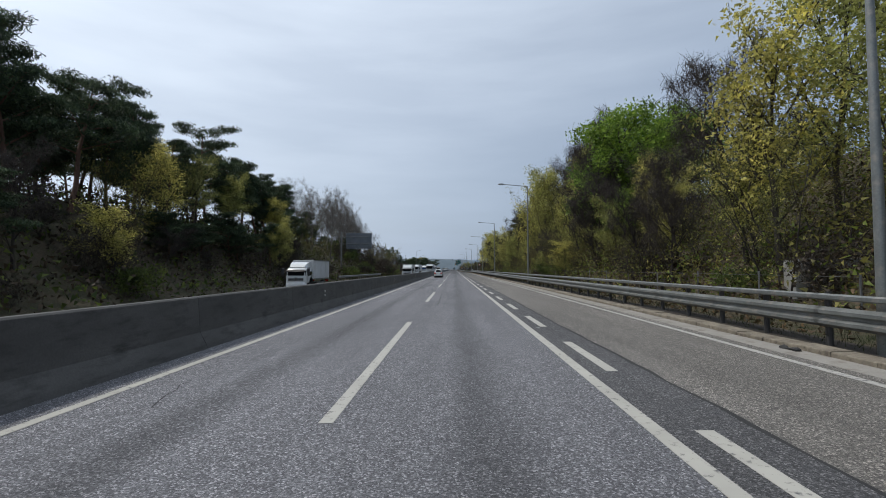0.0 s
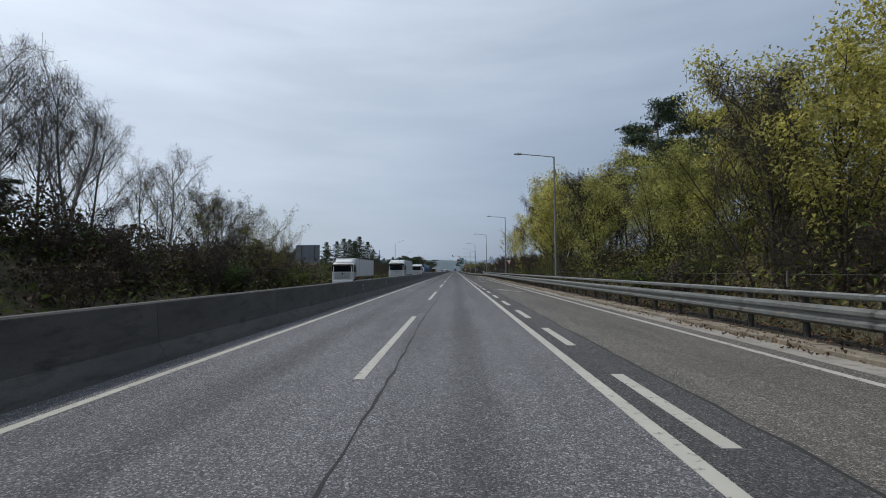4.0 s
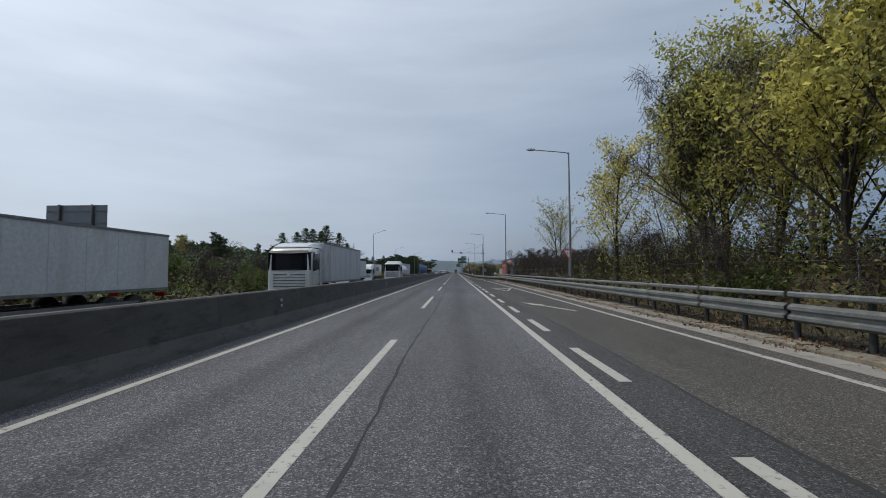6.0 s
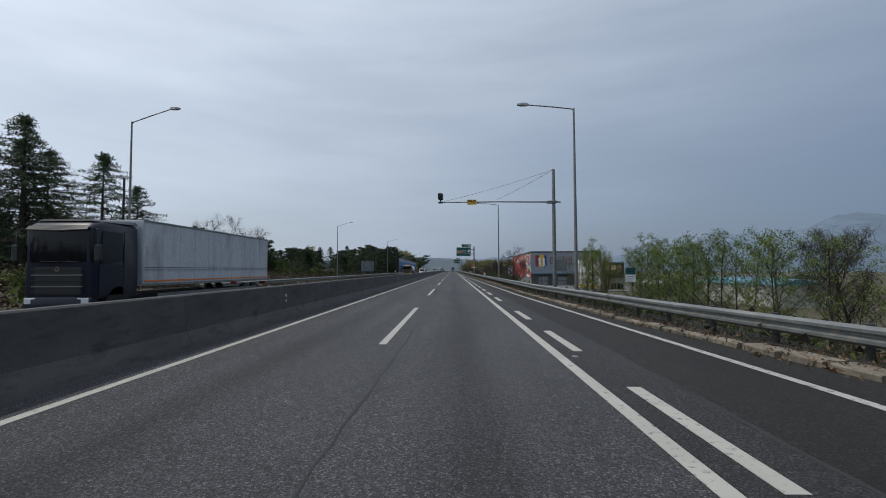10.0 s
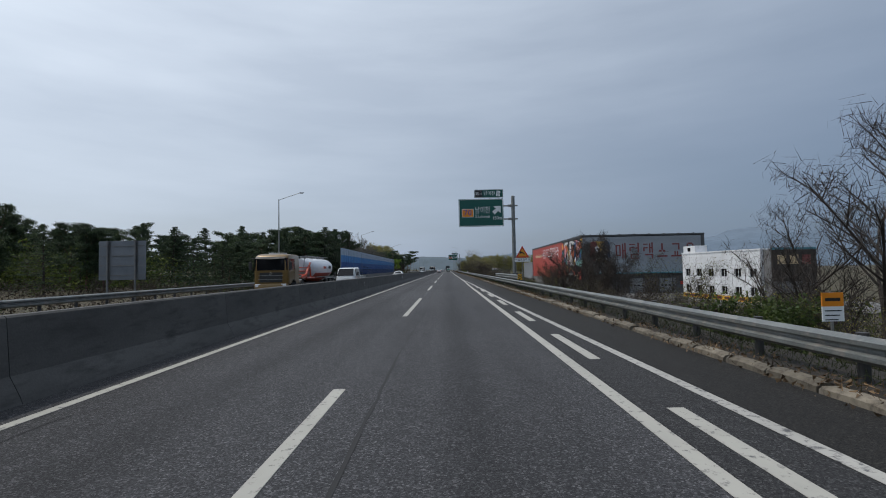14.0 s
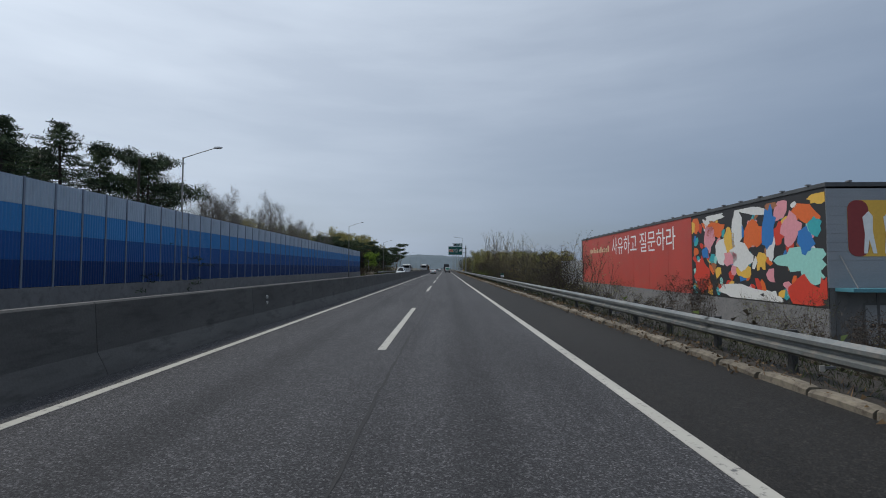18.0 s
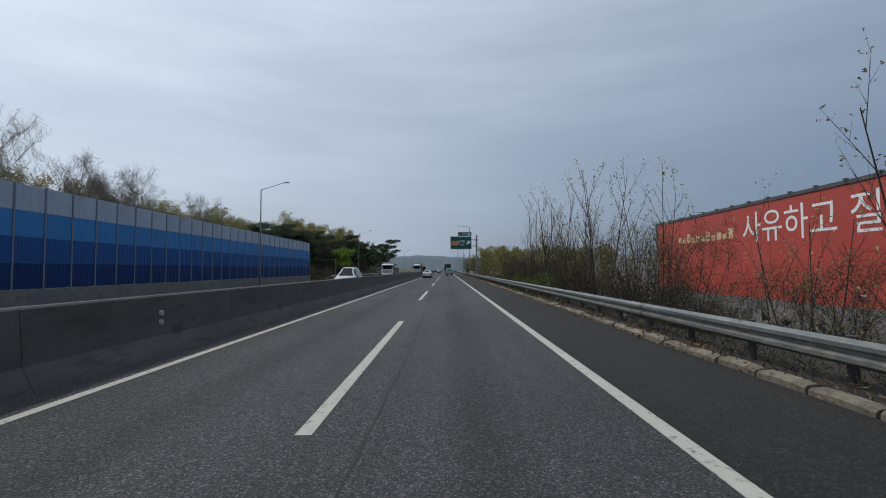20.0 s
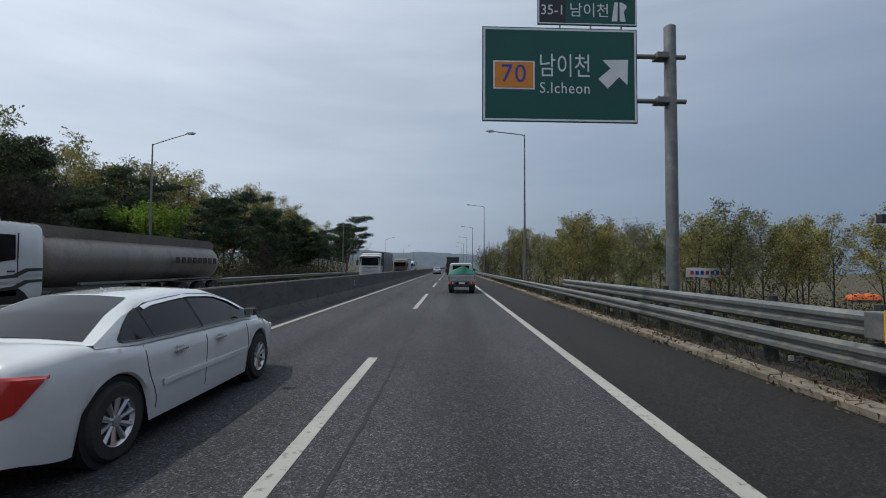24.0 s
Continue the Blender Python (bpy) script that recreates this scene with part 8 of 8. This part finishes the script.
def box_truck(x, y, label, width=2.3, cab_h=2.5, box_h=3.2, length=8.0, paint=CAR_WHITE, box=None, glass=GLASS_DARK, deflector=0.5, bars=0, cab_len=1.7, unit=False, turn=0, band=None):
    """An oncoming truck: its front at y, its rear further up the road."""
    e = thing("box_truck", label, "truck", "oncoming trucks", (x, y, 0), turn)
    box = box or BOX_WHITE
    r = 0.4 if width < 2.2 else 0.48
    cab_over(e, width * 0.97, cab_h, cab_len, r + 0.25, paint, glass, 0.0, deflector)
    b0 = cab_len + 0.2
    w = width / 2
    bz = r * 2 + 0.12
    body = part("cargo_box", Shape().box(-w, w, b0, length, bz, box_h, 0.04), box, e)
    for sg in (-1, 1):
        xo = sg * w
        n = max(int((length - b0) / 1.2), 2)
        for k in range(n + 1):
            yy = b0 + 0.05 + (length - b0 - 0.1) * k / n
            part("rib", Shape().box(min(xo, xo + sg * 0.012), max(xo, xo + sg * 0.012), yy - 0.02, yy + 0.02, bz + 0.02, box_h - 0.03), box, body)
        part("edge_rail", Shape().box(min(xo, xo + sg * 0.02), max(xo, xo + sg * 0.02), b0, length, bz, bz + 0.09), STEEL, body)
        part("top_rail", Shape().box(min(xo, xo + sg * 0.02), max(xo, xo + sg * 0.02), b0, length, box_h - 0.08, box_h + 0.004), STEEL, body)
        part("side_guard", Shape().box(min(xo * 0.94, xo * 0.98), max(xo * 0.94, xo * 0.98), b0 + 1.0, length - 1.6, r * 1.0, r * 1.0 + 0.28), STEEL_DULL, e)
        for k in range(bars):
            part("text_bar", Shape().box(min(xo, xo + sg * 0.016), max(xo, xo + sg * 0.016), b0 + 0.8 + 0.95 * k, b0 + 1.4 + 0.95 * k, box_h - 1.05, box_h - 0.45), SIGN_GREEN, body)
    if band:
        for sg in (-1, 1):
            part("edge_band", Shape().box(min(sg * w, sg * (w + 0.024)), max(sg * w, sg * (w + 0.024)), b0 + 0.1, length - 0.1, bz + 0.16, bz + 0.22), band, body)
            for zz in (0.62, 0.72):
                part("seam", Shape().box(min(sg * w, sg * (w + 0.015)), max(sg * w, sg * (w + 0.015)), b0 + 0.1, length - 0.1, bz + zz, bz + zz + 0.015), CHASSIS, body)
    if unit:
        part("cooling_unit", Shape().box(-w * 0.7, w * 0.7, b0 - 0.35, b0, cab_h + 0.05, box_h - 0.05, 0.05), BOX_WHITE, e)
    ax = [1.0, length - 1.6] if length < 9 else [1.1, length - 2.9, length - 1.7]
    frame_and_wheels(e, width, 0.6, length - 0.1, ax, r)
    for sg in (-1, 1):
        part("tail_light", Shape().box(min(sg * w * 0.6, sg * w * 0.9), max(sg * w * 0.6, sg * w * 0.9), length - 0.02, length + 0.03, bz - 0.25, bz - 0.1), LAMP_RED, e)
    return e


def tank_truck(x, y, label, length=12.0, cab_h=3.0, tank_top=3.1, paint=CAR_WHITE, tank=None, belly=None, stripes=False, cab_len=2.2, deflector=0.25, gap=0.5, bars=0, rad=1.0):
    e = thing("tank_truck", label, "truck", "oncoming trucks", (x, y, 0))
    tank = tank or TANK_STEEL
    cab_over(e, 2.45, cab_h, cab_len, 0.78, paint, GLASS_DARK, 0.0, deflector, stripes)
    t0 = cab_len + gap
    zc = tank_top - rad - 0.02
    mid = (t0 + length) / 2
    shape_ = ((t0, 0.42), (t0 + 0.12, 0.56), (t0 + 1.5, 0.92), (mid, 1.16), (length - 1.3, 1.0), (length - 0.25, 0.8), (length, 0.5)) if belly else ((t0, 0.55), (t0 + 0.06, 0.82), (t0 + 0.22, 0.97), (t0 + 0.5, 1.0), (length - 0.5, 1.0), (length - 0.22, 0.97), (length - 0.06, 0.82), (length, 0.55))
    rings = []
    for yy, k in shape_:
        # a bulk tank keeps a level top and deepens towards its middle
        drop = rad * (1 - k) * 0.85 if belly else 0.0
        rings.append([(1.16 * rad * min(k, 1.0) * math.cos(a), yy, zc + drop + rad * k * math.sin(a)) for a in [q * math.tau / 28 for q in range(28)]])
    t = part("tank", Shape().loft(rings), tank, e, smooth=True)
    if belly:
        low = [[(p[0] * 1.012, p[1], min(p[2], zc - 0.34) - 0.012 if p[2] > zc - 0.34 else p[2] - 0.012) for p in r_] for r_ in rings[2:-1]]
        part("belly", Shape().loft(low), belly, t, smooth=True)
        for sg in (-1, 1):
            part("support", Shape().loft([[(sg * 0.62, yy, z), (sg * 0.74, yy, z), (sg * 0.74, yy, z + w_), (sg * 0.62, yy, z + w_)] for yy, z, w_ in ((t0 - 1.7, 1.12, 0.16), (t0 - 0.5, 1.2, 0.3), (t0 + 0.5, zc + 0.25, 0.3), (t0 + 1.0, zc + 0.35, 0.2))]), belly, e)
            part("brace", Shape().tube((sg * 0.68, t0 + 0.9, 1.1), (sg * 0.68, t0 + 0.5, zc + 0.3), 0.07).tube((sg * 0.68, t0 - 0.4, 1.15), (sg * 0.68, t0 + 1.9, 1.12), 0.08), belly, e)
        for q in range(4):
            part("rung", Shape().tube((-0.66, t0 - 0.5 + 0.25 * q, 1.4 + 0.3 * q), (0.66, t0 - 0.5 + 0.25 * q, 1.4 + 0.3 * q), 0.03), belly, e)
        part("hand_rail", Shape().pipe([(0.45, t0 - 0.35, 1.9), (0.45, t0 - 0.1, tank_top + 0.1), (0.45, t0 + 0.9, tank_top + 0.14)], 0.03, 6), STEEL_DULL, e)
        for q in range(2):
            part("text_bar", Shape().box(1.155, 1.17, mid - 0.6 + 1.7 * q, mid + 0.3 + 1.6 * q, zc + 0.02, zc + 0.22 + 0.08 * q), (belly, CAR_NAVY)[q], t)
        hose = [(0.9, cab_len + 0.1, 1.2)] + [(0.9, cab_len + 0.1 + 0.35 * (1 - math.cos(a)), 1.7 + 0.9 * math.sin(a)) for a in [q * 0.4 for q in range(8)]]
        part("hose", Shape().pipe(hose, 0.06, 8), STEEL_DULL, e)
    for sg in (-1, 1):
        part("walkway_rail", Shape().tube((sg * 0.5, t0 + 0.6, tank_top + 0.12), (sg * 0.5, length - 0.6, tank_top + 0.12), 0.03), STEEL_DULL, t) if belly else part("walkway_edge", Shape().loft([[(sg * 0.62, yy, zt - 0.34), (sg * 0.66, yy, zt), (sg * 0.6, yy, zt), (sg * 0.56, yy, zt - 0.34)] for yy, zt in ((t0 - 0.25, tank_top + 0.16), (t0 + 0.3, tank_top + 0.14), (length - 0.5, tank_top + 0.14), (length - 0.1, tank_top + 0.02))]), tank, t)
        part("side_rail", Shape().box(min(sg * 1.1, sg * 1.2), max(sg * 1.1, sg * 1.2), t0 + 0.8, length - 0.3, zc - 0.75, zc - 0.67), STEEL, e)
        for k in range(bars):
            part("text_bar", Shape().box(min(sg * 1.14, sg * 1.172), max(sg * 1.14, sg * 1.172), length - 4.0 + 0.42 * k, length - 3.75 + 0.42 * k, zc - 0.05, zc + 0.2), CAR_BLACK, t)
    for k in range(4):
        yy = t0 + 1 + (length - t0 - 2) * k / 3
        part("manhole", Shape().tube((0, yy, tank_top - 0.05), (0, yy, tank_top + 0.16), 0.28, 0.26, 14), STEEL_DULL, t)
    frame_and_wheels(e, 2.4, 0.6, length - 0.2, [1.3, cab_len + 0.9, length - 3.4, length - 2.1, length - 0.9], 0.5)
    for sg in (-1, 1):
        part("mudguard", Shape().box(min(sg * 0.85, sg * 1.2), max(sg * 0.85, sg * 1.2), length - 4.0, length - 0.3, 1.06, 1.12, 0.01), CHASSIS, e)
    return e


def pickup(x, y, label, facing=1, loaded=True, group="light trucks"):
    """A light flatbed truck with a double cab; rear at y = 0 and nose at y = 5.1 of its own frame."""
    e = thing("light_truck", label, "truck", group, (x, y, 0), 0 if facing > 0 else 180)
    w = 0.87
    L = 5.1
    # cab, built towards the nose
    sec = lambda yy, k, z0, z1: [(-w * k, yy, z0), (w * k, yy, z0), (w * k, yy, z0 + (z1 - z0) * 0.48), (w * k * 0.86, yy, z1 - 0.08), (w * k * 0.74, yy, z1), (-w * k * 0.74, yy, z1), (-w * k * 0.86, yy, z1 - 0.08), (-w * k, yy, z0 + (z1 - z0) * 0.48)]
    part("cab", Shape().loft([sec(2.55, 0.97, 0.45, 1.9), sec(2.65, 1.0, 0.42, 1.95), sec(4.2, 1.0, 0.42, 1.93), sec(4.55, 0.99, 0.42, 1.78), sec(5.0, 0.96, 0.42, 1.2), sec(L, 0.9, 0.45, 1.0)]), CAR_WHITE, e, smooth=True)
    part("rear_window", Shape().box(-w * 0.66, w * 0.66, 2.52, 2.57, 1.3, 1.78, 0.02), GLASS_DARK, e)
    part("windscreen", Shape().loft([[(-w * 0.82, 4.98, 1.25), (w * 0.82, 4.98, 1.25), (w * 0.72, 4.5, 1.84), (-w * 0.72, 4.5, 1.84)], [(-w * 0.82, 5.02, 1.24), (w * 0.82, 5.02, 1.24), (w * 0.72, 4.56, 1.83), (-w * 0.72, 4.56, 1.83)]]), GLASS_DARK, e)
    for sg in (-1, 1):
        for a, b in ((2.75, 3.45), (3.6, 4.45)):
            part("side_window", Shape().loft([[(sg * w * 0.985, a, 1.2), (sg * w * 0.985, b, 1.2), (sg * w * 0.87, b - 0.06, 1.8), (sg * w * 0.87, a, 1.8)], [(sg * (w + 0.012), a, 1.2), (sg * (w + 0.012), b, 1.2), (sg * w * 0.895, b - 0.06, 1.81), (sg * w * 0.895, a, 1.81)]]), GLASS_DARK, e)
        part("mirror", Shape().box(min(sg * 0.92, sg * 1.1), max(sg * 0.92, sg * 1.1), 4.6, 4.7, 1.25, 1.55, 0.03), BLACK, e)
        tl = part("tail_light", Shape().box(min(sg * 0.5, sg * 0.84), max(sg * 0.5, sg * 0.84), -0.03, 0.03, 0.6, 0.74, 0.01), LAMP_RED, e)
        part("indicator", Shape().box(min(sg * 0.72, sg * 0.84), max(sg * 0.72, sg * 0.84), -0.036, -0.03, 0.61, 0.73), LAMP_AMBER, tl)
        part("reverse_light", Shape().tube((sg * 0.58, -0.04, 0.67), (sg * 0.58, -0.03, 0.67), 0.05), LAMP_CLEAR, tl)
        part("headlight", Shape().box(min(sg * 0.5, sg * 0.8), max(sg * 0.5, sg * 0.8), L - 0.04, L + 0.02, 0.75, 0.92, 0.02), LAMP_CLEAR, e)
        part("side_board", Shape().box(min(sg * 0.86, sg * 0.89), max(sg * 0.86, sg * 0.89), 0.02, 2.45, 0.82, 1.18, 0.01), BED_GREY, e)
        part("mud_flap", Shape().box(min(sg * 0.5, sg * 0.85), max(sg * 0.5, sg * 0.85), 0.35, 0.37, 0.2, 0.6), BLACK, e)
        for yy in (0.95, 4.1):
            wheel(e, sg * 0.82, yy, 0.3 if yy > 2 else 0.28, 0.2 if yy > 2 else 0.32, STEEL_DULL)
    part("bed", Shape().box(-0.88, 0.88, 0.0, 2.5, 0.76, 0.82, 0.01), BED_GREY, e)
    tg = part("tailgate", Shape().box(-0.88, 0.88, -0.02, 0.02, 0.8, 1.18, 0.012), BED_GREY, e)
    part("rib", Shape().box(-0.86, 0.86, -0.035, -0.02, 0.97, 1.0), STEEL_DULL, tg)
    for sg in (-0.8, 0.8):
        part("latch", Shape().box(sg - 0.03, sg + 0.03, -0.04, -0.02, 0.9, 1.1), STEEL_DULL, tg)
    part("under_bar", Shape().box(-0.82, 0.82, 0.0, 0.08, 0.42, 0.58, 0.02), BLACK, e)
    part("number_plate", Shape().box(-0.18, 0.18, -0.045, -0.03, 0.6, 0.72), SIGN_WHITE, e)
    part("chassis", Shape().box(-0.4, 0.4, 0.1, 4.7, 0.4, 0.58), CHASSIS, e)
    if loaded:
        g = np.random.default_rng(12)
        rings = []
        for i in range(13):
            yy = 0.12 + 2.2 * i / 12
            hump = 0.34 + 0.22 * math.sin(i * 0.8 + 1) + 0.1 * g.random()
            if i in (0, 12):
                hump = 0.12
            rings.append([(-0.84, yy, 1.0)] + [(-0.84 + 1.68 * q / 9, yy, 1.12 + hump * (1 - abs(q - 5) / 6.5) + 0.07 * g.random()) for q in range(10)] + [(0.84, yy, 1.0)])
        load = thing("tarpaulin", "crumpled green tarpaulin over a load on the truck bed", "tarpaulin", at=(x, y, 0))
        part("sheet", Shape().loft(rings), TARP, load, smooth=False)
        rope = Shape()
        for yy in (0.5, 1.1, 1.7):
            rope.pipe([(-0.87, y_ := yy, 1.05), (-0.4, y_, 1.5), (0.1, y_, 1.68), (0.5, y_, 1.5), (0.87, y_, 1.05)], 0.012, 5)
        part("rope", rope, SLAB, load)
    return e


# ahead, in the two lanes
pickup(0.35, 577.2, "small white truck with a loaded grey flatbed", 1)
saloon((-4.14, 551.0, 0), 0.0, CAR_WHITE, "white four-door saloon passing in the inner lane", 4.86, 1.41)
saloon((-3.55, 96.0, 0), 0.0, CAR_WHITE, "white sport utility car in the inner lane", 4.6, 1.66, "sport_utility_car", 8)
saloon((-3.5, 655, 0), 0.0, CAR_SILVER, "silver car far ahead in the inner lane", 4.6, 1.47)
box_truck(0.1, 648, "dark box truck far ahead", 2.4, 2.7, 3.6, 9.0, CAR_BLACK, CAR_BLACK, turn=180)
# oncoming traffic beyond the median barrier
L1, L2 = -9.1, -12.7
box_truck(-13.0, 38.6, "small white box truck coming the other way", 1.75, 1.95, 2.55, 6.6, cab_len=1.6, deflector=0.45)
box_truck(L1, 88, "white box truck coming the other way", 2.0, 2.1, 2.6, 6.0, deflector=0.4)
box_truck(L2, 150.0, "white lorry with a long white box body", 2.45, 2.75, 3.2, 12.6, deflector=0.35)
box_truck(L1 - 0.1, 169.5, "lorry with a tall pale grey box trailer", 2.5, 3.1, 3.45, 12.6, CAR_WHITE, BOX_GREY, cab_len=2.1, deflector=0.3)
box_truck(L2, 193.8, "white refrigerated lorry with a blue windscreen", 2.35, 2.7, 3.1, 9.2, glass=GLASS_BLUE, unit=True)
box_truck(L2 - 0.6, 211.3, "white box lorry with green lettering bars", 2.2, 2.35, 2.9, 8.0, bars=3, deflector=0.5)
tank_truck(L1 - 0.7, 214.6, "white tanker lorry with a pale steel tank", 10.6, 3.1, 3.0, tank=TANK_WHITE)
box_truck(-13.4, 251.2, "navy lorry with a long grey box trailer", 2.5, 3.4, 3.65, 14.4, CAR_NAVY, BOX_GREY, cab_len=2.2, deflector=0.1, band=LAMP_AMBER)
tank_truck(L2, 362.5, "ochre lorry with a white and red bulk tank", 14.2, 2.95, 2.85, CAR_GOLD, TANK_WHITE, TANK_RED, rad=0.95, gap=3.9, deflector=0.0, cab_len=2.5)
pickup(L1, 375.0, "white double-cab light truck coming the other way", -1, False, "oncoming light trucks")
saloon((L1, 416.5, 0), 180, CAR_WHITE, "white saloon coming the other way", 4.7, 1.45)
saloon((L1, 505.6, 0), 180, CAR_SILVER, "silver van-like car coming the other way", 4.9, 1.85, "van", 6)
tank_truck(L2, 558.2, "white lorry with a long weathered steel tank", 12.4, 2.8, 2.7, CAR_WHITE, TANK_STEEL, stripes=True, bars=8, rad=0.86, deflector=0.0)
box_truck(L1, 598, "white lorry with a dark tarpaulin body", 2.4, 3.0, 3.3, 10, CAR_WHITE, CAR_BLACK, deflector=0.2)
box_truck(L1 - 0.2, 630, "yellow-fronted lorry far off", 2.4, 2.8, 3.1, 9, CAR_GOLD, BOX_GREY, deflector=0.2)
box_truck(L2, 690, "white lorry far off", 2.4, 2.9, 3.3, 11)
